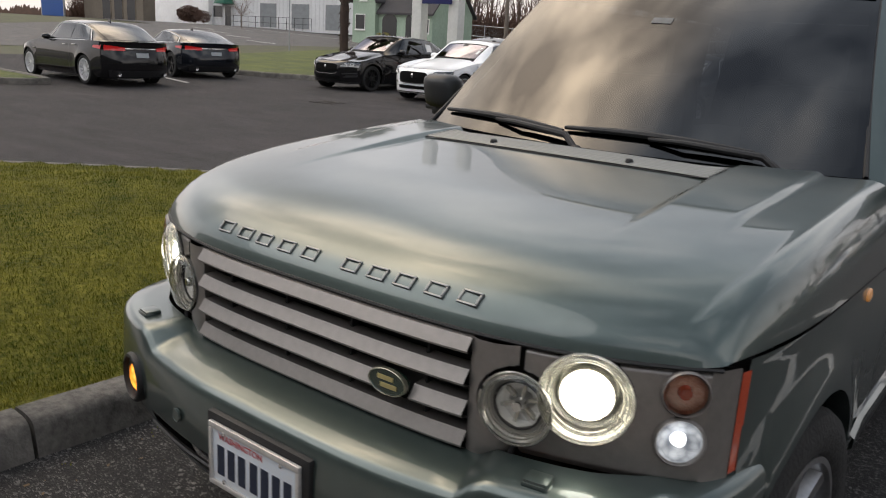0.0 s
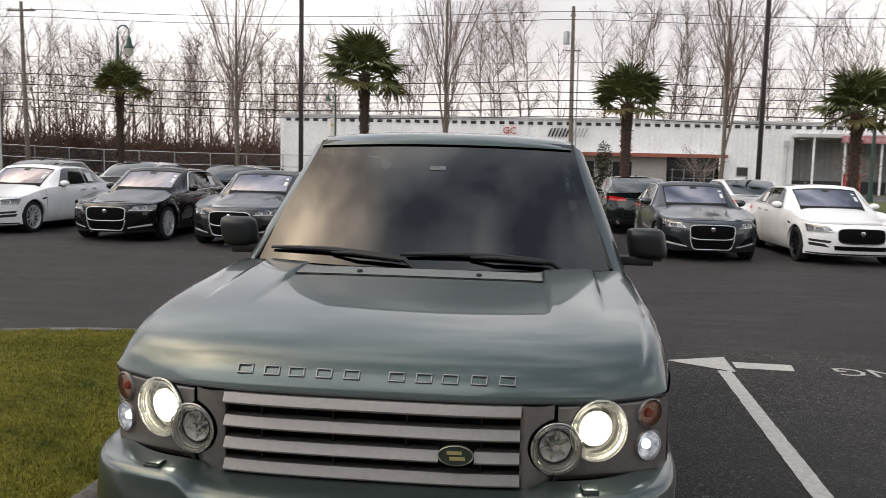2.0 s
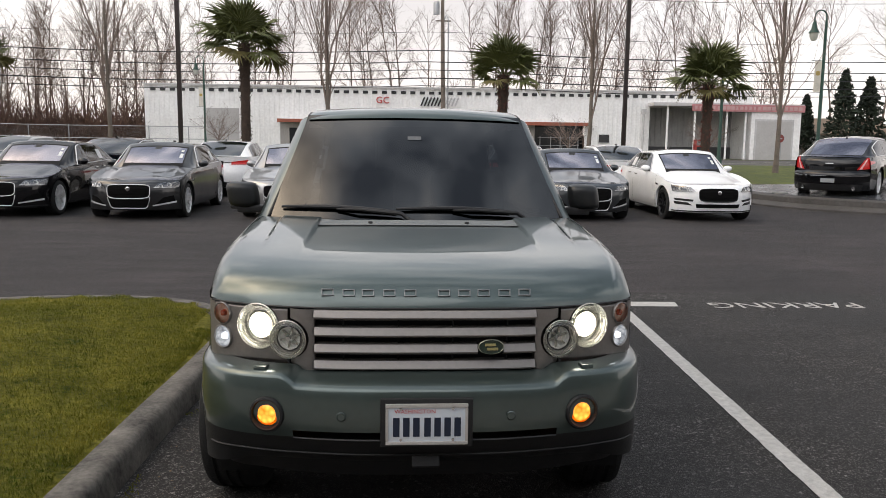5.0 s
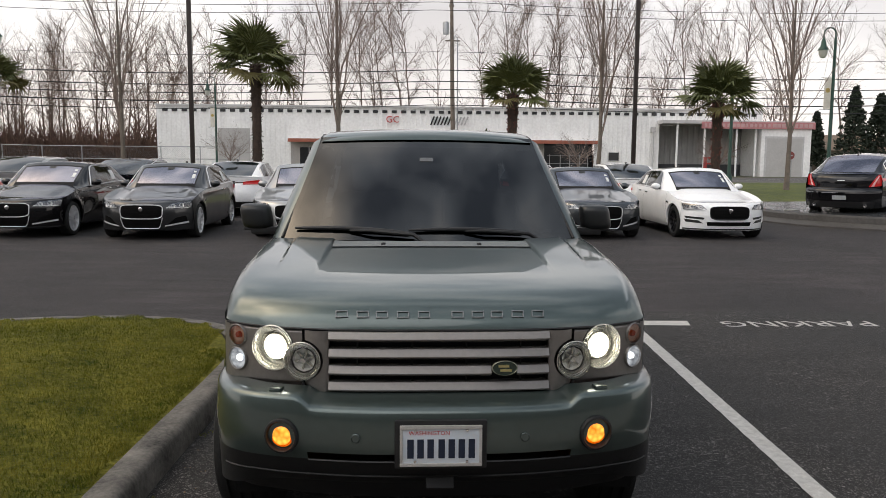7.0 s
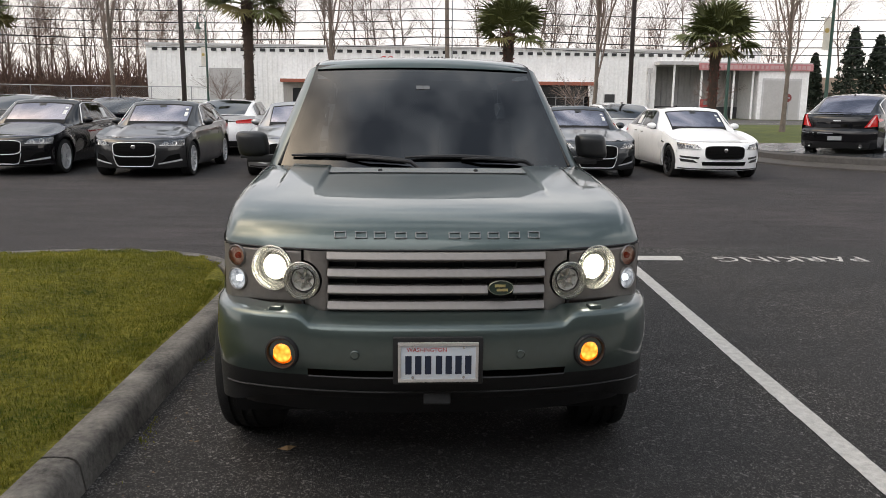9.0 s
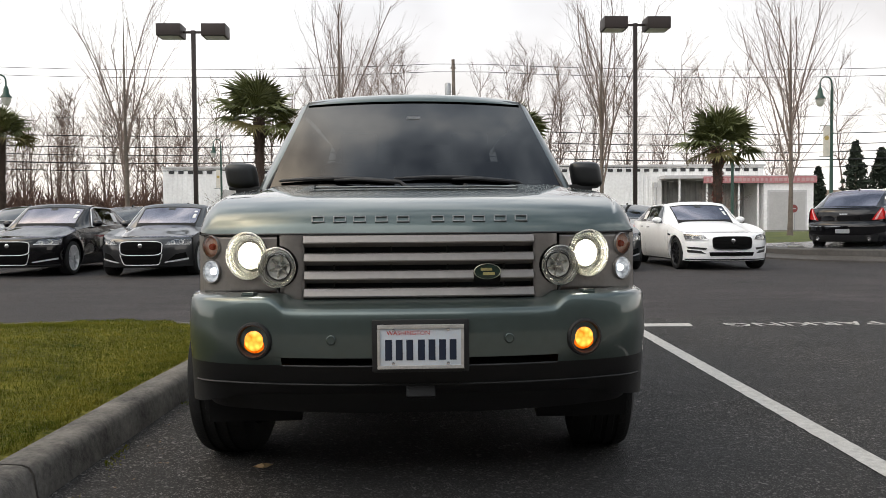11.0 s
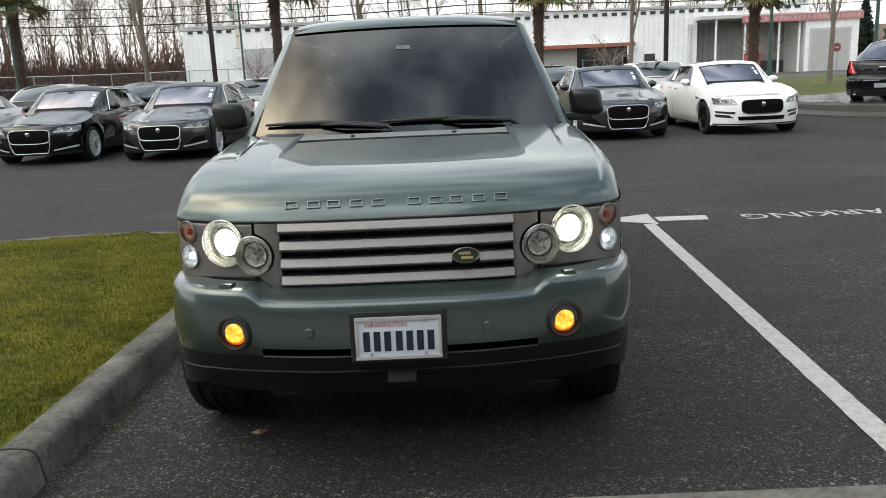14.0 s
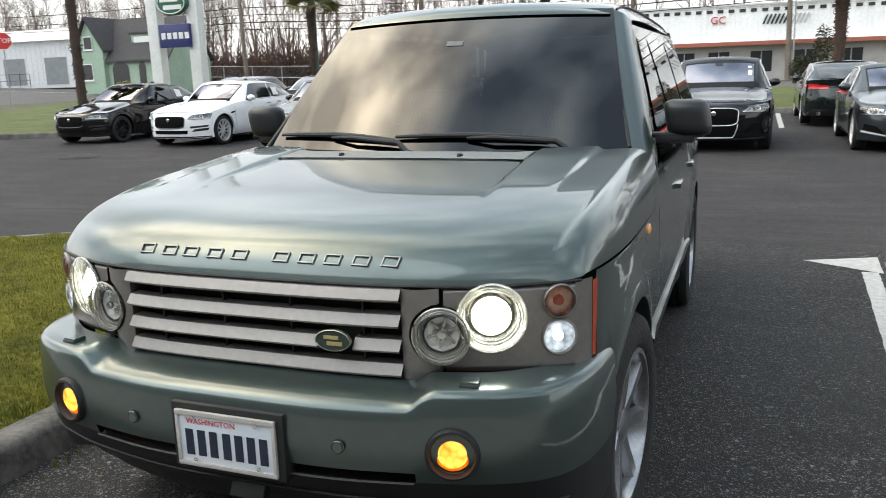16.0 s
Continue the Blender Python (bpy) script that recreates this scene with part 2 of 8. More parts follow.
M_LAMPLENS = glass("glossy_lamp_cover", (0.85, 0.87, 0.9), ior=2.0)
M_REFLECT = mat("lamp_reflector", (0.84, 0.83, 0.79), 0.2, 0.6, var=0.15, scale=30, bump=0.2, bump_scale=50)
M_XENON = mat("xenon_glow", (1, 1, 1), 0.3, emit=(1.0, 0.96, 0.84), power=6.5)
M_PARKBULB = mat("parking_bulb_glow", (1, 1, 1), 0.3, emit=(0.92, 0.96, 1.0), power=1.6)
M_TURN = mat("pale_amber_lens", (0.62, 0.33, 0.16), 0.15, coat=0.5, emit=(1.0, 0.42, 0.10), power=0.12, var=0.3, scale=60)
M_REDLENS = mat("red_lens", (0.33, 0.012, 0.012), 0.12, coat=0.6, var=0.2, scale=25, emit=(0.9, 0.02, 0.02), power=0.12)
M_ORANGELENS = mat("orange_side_reflector", (0.45, 0.06, 0.02), 0.15, coat=0.5, var=0.2, scale=40)
M_PLATE = mat("licence_plate_face", (0.80, 0.81, 0.83), 0.4, var=0.12, scale=30, second=(0.66, 0.74, 0.83))
M_NAVY = mat("navy_print", (0.012, 0.02, 0.045), 0.5)
M_REDPRINT = mat("red_print", (0.5, 0.03, 0.03), 0.5)
M_BADGE = mat("dark_green_badge", (0.012, 0.03, 0.018), 0.25, coat=0.5)
M_GOLD = mat("gold_print", (0.55, 0.47, 0.22), 0.35, 0.6)
M_BAR = mat("satin_grey_letter", (0.22, 0.225, 0.225), 0.35, 0.7)
M_WHITE = mat("white_paper", (0.75, 0.75, 0.73), 0.7, var=0.06)
M_TAG = mat("dim_grey_tag", (0.12, 0.125, 0.13), 0.5, var=0.3, scale=40)
M_STICK = mat("grey_label", (0.33, 0.35, 0.36), 0.6, var=0.2, scale=60)


# ---- mesh helpers ----


def part(name, bm, material, parent=None, label="", smooth=True):
    """Link a bmesh as one mesh object under a thing or under a part."""
    me = bpy.data.meshes.new(name)
    bm.to_mesh(me)
    bm.free()
    for mm in (material if isinstance(material, (list, tuple)) else [material]):
        me.materials.append(mm)
    if smooth:
        me.polygons.foreach_set("use_smooth", [True] * len(me.polygons))
        me.set_sharp_from_angle(angle=radians(38))
    ob = new(name, me)
    if parent:
        ob.parent = parent
    if label:
        ob["label"] = label
    return ob


def thing(name, label, category, at=(0, 0, 0), turn=0.0, group="", kind=""):
    """An Empty at the base of a thing."""
    ob = new(name)
    ob.empty_display_size = 0.2
    ob.matrix_basis = pose(*at, 0, 0, turn)
    return tagged(ob, label, category, group, kind)


def grid(fn, us, vs, flip=False, bm=None, close=False):
    """A sheet of quads: fn(u, v) gives the place."""
    bm = bm or bmesh.new()
    rows = [[bm.verts.new(fn(u, v)) for u in us] for v in vs]
    nu = len(us)
    for a, b in zip(rows, rows[1:]):
        for i in range(nu if close else nu - 1):
            j = (i + 1) % nu
            q = [a[i], a[j], b[j], b[i]]
            bm.faces.new(q[::-1] if flip else q)
    return bm


def lin(a, b, n):
    return [a + (b - a) * i / (n - 1) for i in range(n)]


def box(bm, x0, x1, y0, y1, z0, z1, bevel=0.0, m=None):
    """A box, bevelled when asked, added to bm."""
    t = bmesh.new()
    bmesh.ops.create_cube(t, size=1)
    for v in t.verts:
        v.co = ((x0 + x1) / 2 + v.co.x * (x1 - x0), (y0 + y1) / 2 + v.co.y * (y1 - y0), (z0 + z1) / 2 + v.co.z * (z1 - z0))
    if bevel:
        bmesh.ops.bevel(t, geom=t.edges[:], offset=bevel, segments=2, affect="EDGES", profile=0.6)
    if m:
        bmesh.ops.transform(t, matrix=m, verts=t.verts)
    merge(bm, t)
    return bm


def merge(bm, t):
    me = bpy.data.meshes.new("tmp")
    t.to_mesh(me)
    t.free()
    bm.from_mesh(me)
    bpy.data.meshes.remove(me)


def tube(bm, pts, radii, n=8, cap=True):
    """A tapered round bar along pts."""
    pts = [Vector(p) for p in pts]
    rings = []
    for i, p in enumerate(pts):
        d = (pts[min(i + 1, len(pts) - 1)] - pts[max(i - 1, 0)]).normalized()
        a = d.orthogonal().normalized() if abs(d.z) > 0.95 else d.cross(Vector((0, 0, 1))).normalized()
        b = d.cross(a)
        r = radii[i] if isinstance(radii, (list, tuple)) else radii
        rings.append([bm.verts.new(p + (a * math.cos(2 * math.pi * k / n) + b * math.sin(2 * math.pi * k / n)) * r) for k in range(n)])
    for r0, r1 in zip(rings, rings[1:]):
        for k in range(n):
            bm.faces.new((r0[k], r0[(k + 1) % n], r1[(k + 1) % n], r1[k]))
    if cap:
        bm.faces.new(rings[0][::-1])
        bm.faces.new(rings[-1])
    return bm


def lathe(profile, n=24, axis="y", at=(0, 0, 0), bm=None, squash=1.0):
    """A turned body: profile of (radius, along) pairs, round an axis through at."""
    bm = bm or bmesh.new()
    rings = []
    for r, h in profile:
        ring = []
        for k in range(n):
            c, s = math.cos(2 * math.pi * k / n) * r, math.sin(2 * math.pi * k / n) * r * squash
            p = {"y": (c, h, s), "x": (h, c, s), "z": (c, s, h)}[axis]
            ring.append(bm.verts.new((p[0] + at[0], p[1] + at[1], p[2] + at[2])))
        rings.append(ring)
    for a, b in zip(rings, rings[1:]):
        for k in range(n):
            bm.faces.new((a[k], a[(k + 1) % n], b[(k + 1) % n], b[k]))
    for ring, (r, h) in ((rings[0], profile[0]), (rings[-1], profile[-1])):
        if r > 1e-4:
            bm.faces.new(ring)
    bmesh.ops.remove_doubles(bm, verts=bm.verts, dist=1e-5)
    bmesh.ops.recalc_face_normals(bm, faces=bm.faces)
    return bm


def slab(outline, z0, z1, bm=None):
    """A flat plate with the outline [(x, y), ...] between two heights."""
    bm = bm or bmesh.new()
    lo = [bm.verts.new((x, y, z0)) for x, y in outline]
    hi = [bm.verts.new((x, y, z1)) for x, y in outline]
    bm.faces.new(lo[::-1])
    bm.faces.new(hi)
    for i in range(len(lo)):
        j = (i + 1) % len(lo)
        bm.faces.new((lo[i], lo[j], hi[j], hi[i]))
    bmesh.ops.recalc_face_normals(bm, faces=bm.faces)
    return bm


def words(name, text, size, material, parent, m, extrude=0.001, label=""):
    """Lettering with the built-in font, as a mesh part."""
    cu = bpy.data.curves.new("lettering", "FONT")
    cu.body, cu.size, cu.extrude, cu.align_x, cu.align_y = text, size, extrude, "CENTER", "CENTER"
    cu.resolution_u = 2
    tmp = bpy.data.objects.new("lettering", cu)
    me = bpy.data.meshes.new_from_object(tmp)
    bpy.data.objects.remove(tmp)
    bpy.data.curves.remove(cu)
    me.materials.clear()
    me.materials.append(material)
    ob = new(name, me)
    ob.parent = parent
    ob.matrix_basis = m
    if label:
        ob["label"] = label
    return ob


def smoothstep(a, b, x):
    t = max(0.0, min(1.0, (x - a) / (b - a)))
    return t * t * (3 - 2 * t)


def curve_at(knots, x):
    """Smooth interpolation through (x, value) knots."""
    if x <= knots[0][0]:
        return knots[0][1]
    for i in range(len(knots) - 1):
        (x0, y0), (x1, y1) = knots[i], knots[i + 1]
        if x <= x1:
            m0 = (y1 - knots[i - 1][1]) / (x1 - knots[i - 1][0]) if i else (y1 - y0) / (x1 - x0)
            m1 = (knots[i + 2][1] - y0) / (knots[i + 2][0] - x0) if i + 2 < len(knots) else (y1 - y0) / (x1 - x0)
            h, t = x1 - x0, (x - x0) / (x1 - x0)
            return ((2 * t**3 - 3 * t**2 + 1) * y0 + (t**3 - 2 * t**2 + t) * h * m0 + (3 * t**2 - 2 * t**3) * y1 + (t**3 - t**2) * h * m1)
    return knots[-1][1]

# ---- ground, lawns, kerbs, markings ----


def gz(x, y):
    """Height of the ground: level lot, a slight rise to the street, more on the far west side."""
    return 0.065 * smoothstep(6.5, 12.5, y) + 0.275 * smoothstep(15, 36, y) + 0.04 * smoothstep(9, 13.5, y) * smoothstep(-6.5, -10.5, x) + 1.25 * smoothstep(-24, -75, x) * smoothstep(8, 40, y)


def sheet(xs, ys, lift=0.0):
    return grid(lambda u, v: (u, v, gz(u, v) + lift), xs, ys)


def spread(a, b, n):
    """Steps that widen towards both ends."""
    return [a + (b - a) * (0.5 + 0.5 * math.copysign(abs(t) ** 2.2, t)) for t in lin(-1, 1, n)]


M_EARTH = mat("bare_earth", (0.085, 0.07, 0.05), 0.95, var=0.4, scale=0.4, bump=0.7, bump_scale=12, second=(0.10, 0.11, 0.045))
ground = part("ground", sheet(spread(-700, 700, 60), [-80, -40, -20, -10, -5, 0] + lin(4, 80, 39) + [100, 140, 220, 400, 700, 1100], -0.012), M_EARTH)
tagged(ground, "bare earth ground around the parking lot", "ground", kind="structure")
lot = part("parking_lot", sheet(lin(-31, 44, 60), lin(-0.325, 23.4, 40)), M_LANE)
tagged(lot, "dark damp asphalt of the dealership parking lot", "parking lot", kind="structure")
stall = part("stall_pavement", grid(lambda u, v: (u + 0.12 * math.sin(v * 1.7) * (u > 8), v + 0.06 * math.sin(u * 2.1) * (v > 5), 0.004),
                                    lin(-1.46, 9.5, 24), lin(-0.325, 5.75, 18)), M_STALL)
tagged(stall, "coarse dark asphalt of the parking stalls with pale grit", "asphalt", kind="structure")
road = part("road", sheet(lin(-140, 140, 80), lin(39, 58, 6), 0.006), M_ROAD)
tagged(road, "grey asphalt street behind the parking lot", "road", kind="structure")
side_street = part("side_street", sheet(lin(-62, -38.5, 12), lin(-10, 38.9, 24), 0.006), M_ROAD)
tagged(side_street, "grey asphalt side street beside the lawn", "road", kind="structure")
for k, yy in enumerate((44.5, 48.2, 48.6, 52.4)):
    for i in range(9 if k in (0, 3) else 1):
        x0, x1 = (-60 + 14 * i, -56 + 14 * i) if k in (0, 3) else (-120, 120)
        ln = part("lane_line", sheet(lin(x0, x1, 2 if k in (0, 3) else 60), (yy, yy + 0.12), 0.012), M_LINE, road)
for i in range(4):
    part("lane_line", sheet((-43 - 5.2 * i, -40.2 - 5.2 * i), (33.6 + 2.2 * i, 33.9 + 2.2 * i), 0.012), M_LINE, side_street)


def sweep(path, profile, material, name, parent, cap=True):
    """A kerb stone: a profile of (offset to the right, height) carried along a ground path."""
    bm = bmesh.new()
    rings = []
    for i, (x, y) in enumerate(path):
        a, b = Vector(path[max(i - 1, 0)]), Vector(path[min(i + 1, len(path) - 1)])
        d = (b - a).normalized()
        r = Vector((d.y, -d.x))
        rings.append([bm.verts.new((x + r.x * o, y + r.y * o, gz(x, y) + z)) for o, z in profile])
    n = len(profile)
    for r0, r1 in zip(rings, rings[1:]):
        for k in range(n - 1):
            bm.faces.new((r0[k], r0[k + 1], r1[k + 1], r1[k]))
    if cap:
        bm.faces.new(rings[0][::-1])
        bm.faces.new(rings[-1])
    bmesh.ops.recalc_face_normals(bm, faces=bm.faces)
    return part(name, bm, material, parent)


KERB = [(-0.09, -0.02), (-0.09, 0.135), (-0.078, 0.15), (-0.03, 0.154), (0.035, 0.150), (0.062, 0.138), (0.078, 0.112), (0.10, -0.02)]


def smooth_path(knots, step=0.12):
    """A path through knots, by Catmull-Rom."""
    out = []
    ks = [Vector(k) for k in knots]
    for i in range(len(ks) - 1):
        p0, p1, p2, p3 = ks[max(i - 1, 0)], ks[i], ks[i + 1], ks[min(i + 2, len(ks) - 1)]
        n = max(2, int((p2 - p1).length / step))
        for j in range(n):
            t = j / n
            out.append(tuple(0.5 * ((2 * p1) + (p2 - p0) * t + (2 * p0 - 5 * p1 + 4 * p2 - p3) * t * t + (3 * p1 - p0 - 3 * p2 + p3) * t**3)))
    return out + [tuple(ks[-1])]


# the grass island beside the stall, with its rounded end
ISLE = [(-1.56, -0.30), (-1.535, 0.6), (-1.505, 1.6), (-1.46, 2.6), (-1.465, 3.4), (-1.62, 4.05), (-1.96, 4.52), (-2.5, 4.78), (-3.2, 4.84),
        (-4.0, 4.68), (-4.8, 4.30), (-5.6, 3.78), (-6.4, 3.14), (-7.15, 2.42), (-7.9, 1.5), (-8.5, 0.5), (-8.9, -0.6)]
isle_path = smooth_path(ISLE)
island = thing("island_kerb", "weathered concrete kerb round a grass island", "kerb", kind="structure")
lengths, start, acc = [0.44, 3.0, 3.0, 3.0, 3.0, 3.0, 3.0], 0, 0.0
cuts, li = [0], 0
for i in range(1, len(isle_path)):
    acc += (Vector(isle_path[i]) - Vector(isle_path[i - 1])).length
    if li < len(lengths) and acc >= lengths[li]:
        cuts.append(i)
        acc, li = 0.0, li + 1
cuts.append(len(isle_path) - 1)
for a, b in zip(cuts, cuts[1:]):
    if b - a < 1:
        continue
    seg = [Vector(p) for p in isle_path[a:b + 1]]
    seg[0] = seg[0].lerp(seg[1], 0.05)
    seg[-1] = seg[-1].lerp(seg[-2], 0.05)
    sweep([tuple(p) for p in seg], KERB, M_CONC, "kerb_stone", island)

inner = [(x - 0.02, y) for x, y in isle_path]


def isle_height(x, y):
    """The lawn swells a little above its kerb."""
    d = min((Vector((x, y)) - Vector(p)).length for p in isle_path[::3])
    far = max(smoothstep(0.5, 1.4, edge_x(y) - x), smoothstep(3.4, 4.2, y))     # overgrown along the north edge
    return 0.095 + (0.04 + 0.028 * far) * smoothstep(0.09, 0.16, d) + 0.10 * smoothstep(0, 1.6, d) + 0.012 * noise.noise((x * 1.3, y * 1.3, 0))


def edge_x(y):
    """The island's east edge at y."""
    best = -1.56
    for (x0, y0), (x1, y1) in zip(isle_path, isle_path[1:]):
        if min(y0, y1) <= y <= max(y0, y1) and x0 > -2.6:
            best = x0 + (x1 - x0) * (y - y0) / max(1e-6, (y1 - y0))
    return best - 0.07


def top_y(x):
    """The island's north edge at x."""
    best = 4.8
    for (x0, y0), (x1, y1) in zip(isle_path, isle_path[1:]):
        if x1 <= x <= x0 and (y0 > 3.3 or x0 < -3):
            best = y0 + (y1 - y0) * (x - x0) / min(-1e-6, (x1 - x0))
    return best - 0.07


def on_isle(x, y):
    if x > -1.49 or x < -8.2 or y < -3.2:
        return False
    if y < 3.5:
        return x < edge_x(y) - 0.05 and (y < top_y(x) if x < -1.9 else True)
    return y < top_y(x) and x < -1.75 + 0.0 * y


lawn_bm = bmesh.new()
outline = [(x - 0.05, y - (0.03 if y > 4 else 0)) for x, y in isle_path] + [(-13, -3.2), (-1.7, -3.2)]
# soil surface as a fan of strips
xs_ = lin(-8.25, -1.52, 64)
rows_ = {}
for i, x in enumerate(xs_):
    ytop = top_y(x) if x < -1.98 else (3.4 + (4.5 - 3.4) * min(1, (-1.52 - x) / 0.4))
    for j, t in enumerate(lin(0, 1, 40)):
        y = -0.30 + t * (ytop + 0.30)
        rows_[i, j] = lawn_bm.verts.new((min(x, edge_x(y) + 0.02), y, isle_height(x, y)))
for i in range(63):
    for j in range(39):
        lawn_bm.faces.new((rows_[i, j], rows_[i + 1, j], rows_[i + 1, j + 1], rows_[i, j + 1]))
lawn = part("island_lawn", lawn_bm, M_SOIL)
tagged(lawn, "mossy soil of the grass island", "lawn", kind="structure")

M_BLADE = mat("grass_blades", (0.070, 0.122, 0.010), 0.8, var=0.34, scale=1.5, second=(0.24, 0.212, 0.034), spec=0.05)


def blades(name, spots, h0, h1, w, material, label, ground_z):
    """Many bent grass blades as one mesh."""
    rng = random.Random(5)
    verts, faces = [], []
    for x, y in spots:
        z, a, h = ground_z(x, y), rng.uniform(0, 6.283), rng.uniform(h0, h1)
        lean, la = rng.uniform(0.2, 1.0) * h, rng.uniform(0, 6.283)
        cx, cy = math.cos(a) * w, math.sin(a) * w
        lx, ly = math.cos(la) * lean, math.sin(la) * lean
        n = len(verts)
        verts += [(x - cx, y - cy, z - 0.004), (x + cx, y + cy, z - 0.004), (x + lx * 0.4 + cx * 0.7, y + ly * 0.4 + cy * 0.7, z + h * 0.6),
                  (x + lx * 0.4 - cx * 0.7, y + ly * 0.4 - cy * 0.7, z + h * 0.6), (x + lx, y + ly, z + h)]
        faces += [(n, n + 1, n + 2, n + 3), (n + 3, n + 2, n + 4)]
    me = bpy.data.meshes.new(name)
    me.from_pydata(verts, [], faces)
    me.materials.append(material)
    ob = new(name, me)
    return tagged(ob, label, "grass", kind="stuff")


rng = random.Random(11)
spots = []
while len(spots) < 120000:
    x, y = -1.53 - 7.0 * rng.random() ** 1.7, rng.uniform(-0.29, 4.85)
    if on_isle(x, y):
        spots.append((x, y))
blades("grass", spots, 0.008, 0.024, 0.0016, M_BLADE, "short green lawn grass with yellowish patches", isle_height)

# near kerb and sidewalk
walk_kerb = thing("sidewalk_kerb", "pale concrete kerb along the sidewalk", "kerb", kind="structure")
kx = [-16, -9.4, -4.1, -1.72, -0.62, 2.35, 5.4, 9.5, 16]
for a, b in zip(kx, kx[1:]):
    bm = box(bmesh.new(), a + 0.006, b - 0.006, -0.525, -0.325, -0.05, 0.125, 0.012)
    part("kerb_stone", bm, M_CONC, walk_kerb)
walk_slabs = thing("sidewalk", "pale concrete sidewalk slabs with tooled joints", "sidewalk", kind="structure")
wx = [-16, -12.5, -9, -6.2, -3.6, -1.0, 1.55, 4.1, 6.7, 9.5, 12.5, 16]
for a, b in zip(wx, wx[1:]):
    for y0, y1 in ((-2.1, -0.531), (-3.9, -2.106), (-7.5, -3.906)):
        part("slab", box(bmesh.new(), a + 0.004, b - 0.004, y0 + 0.003, y1 - 0.003, -0.05, 0.118, 0.008), M_WALK, walk_slabs)

# painted markings on the stall
mark = thing("stall_line", "worn white painted stall line with an arrow head", "road marking", kind="structure")
rngm = random.Random(3)


def stripe(name, pts, parent, z=0.0075, rag=0.003):
    """A painted patch with a slightly ragged outline."""
    out = []
    n = len(pts)
    for i in range(n):
        a, b = Vector(pts[i]), Vector(pts[(i + 1) % n])
        steps = max(1, int((b - a).length / 0.06))
        for j in range(steps):
            p = a.lerp(b, j / steps)
            out.append((p.x + rngm.uniform(-rag, rag), p.y + rngm.uniform(-rag, rag)))
    bm = bmesh.new()
    f = bm.faces.new([bm.verts.new((x, y, z)) for x, y in out])
    if f.normal.z < 0:
        f.normal_flip()
    bmesh.ops.triangulate(bm, faces=bm.faces)
    return part(name, bm, M_LINE, parent, smooth=False)


stripe("line", [(1.866, -0.32), (1.981, -0.32), (2.24, 4.9), (2.125, 4.9)], mark)
stripe("arrow_head", [(1.74, 5.20), (2.30, 5.43), (2.27, 4.87)], mark, 0.0085)
stripe("dash", [(2.33, 5.25), (2.84, 5.23), (2.80, 5.00), (2.31, 5.02)], mark)
stripe("line", [(4.74, -0.13), (4.86, -0.13), (5.1, 4.75), (4.98, 4.75)], mark)
text_mark = thing("ground_lettering", "white word painted on the asphalt", "road marking", at=(3.96, 5.07, 0.009), kind="structure")
word = words("lettering", "PARKING", 0.40, M_LINE, text_mark, pose(0, 0, 0, 0, 0, 180), 0.0005)
word.scale = (0.98, 0.93, 1)

# lawn strip between lot and street, with its kerb
verge = part("street_verge", grid(lambda u, v: (u, v, gz(u, v) + 0.13 + 0.05 * smoothstep(23.5, 26, v)), lin(-24, 70, 60), lin(23.55, 38.6, 14)), M_LAWN)
tagged(verge, "green and yellowish lawn strip along the street", "lawn", kind="structure")
verge_kerb = thing("verge_kerb", "grey concrete kerb along the lawn strip", "kerb", kind="structure")
for i in range(-8, 20):
    sweep([(x, 23.5) for x in lin(i * 3 + 2.99, i * 3 + 0.01, 5)], [(-o, z) for o, z in reversed(KERB)], M_CONC, "kerb_stone", verge_kerb)
WEST = [(-15.0, 23.3), (-15.2, 18.5), (-15.9, 17.0), (-17.4, 16.2), (-19.5, 15.35), (-22.0, 15.5), (-28.0, 16.3)]
west_path = smooth_path(WEST, 0.4)
west_kerb = thing("west_kerb", "grey concrete kerb with a curved corner", "kerb", kind="structure")
for a in range(0, len(west_path) - 1, 6):
    sweep(west_path[a:a + 7], [(-o, z) for o, z in reversed(KERB)], M_CONC, "kerb_stone", west_kerb)
bm = bmesh.new()
top = [(x - 0.06, y + 0.06) for x, y in west_path]
west_rows = []
for x, y in top:
    west_rows.append([bm.verts.new((xx, yy, gz(xx, yy) + 0.13)) for xx, yy in [(x + (-38 - x) * t * (0.35 if y > 20 else 0.75) , y + (38.5 - y) * t) for t in lin(0, 1, 14)]])
for r0, r1 in zip(west_rows, west_rows[1:]):
    for k in range(13):
        bm.faces.new((r0[k], r1[k], r1[k + 1], r0[k + 1]))
bmesh.ops.recalc_face_normals(bm, faces=bm.faces)
west_lawn = part("west_lawn", bm, M_LAWN)
tagged(west_lawn, "green lawn beside the side street", "lawn", kind="structure")
stub = thing("stub_island", "small grass island with a concrete kerb", "kerb", kind="structure")
sp = smooth_path([(-30, 6.6), (-24, 6.8), (-19.2, 7.2), (-18.2, 7.6), (-18.1, 8.1), (-18.7, 8.45), (-24, 8.9), (-30, 9.2)], 0.35)
sweep(sp, [(-o, z) for o, z in reversed(KERB)], M_CONC, "kerb_stone", stub)
part("turf", slab([(x - 0.02, y) for x, y in sp], 0.0, 0.14), M_LAWN, stub)
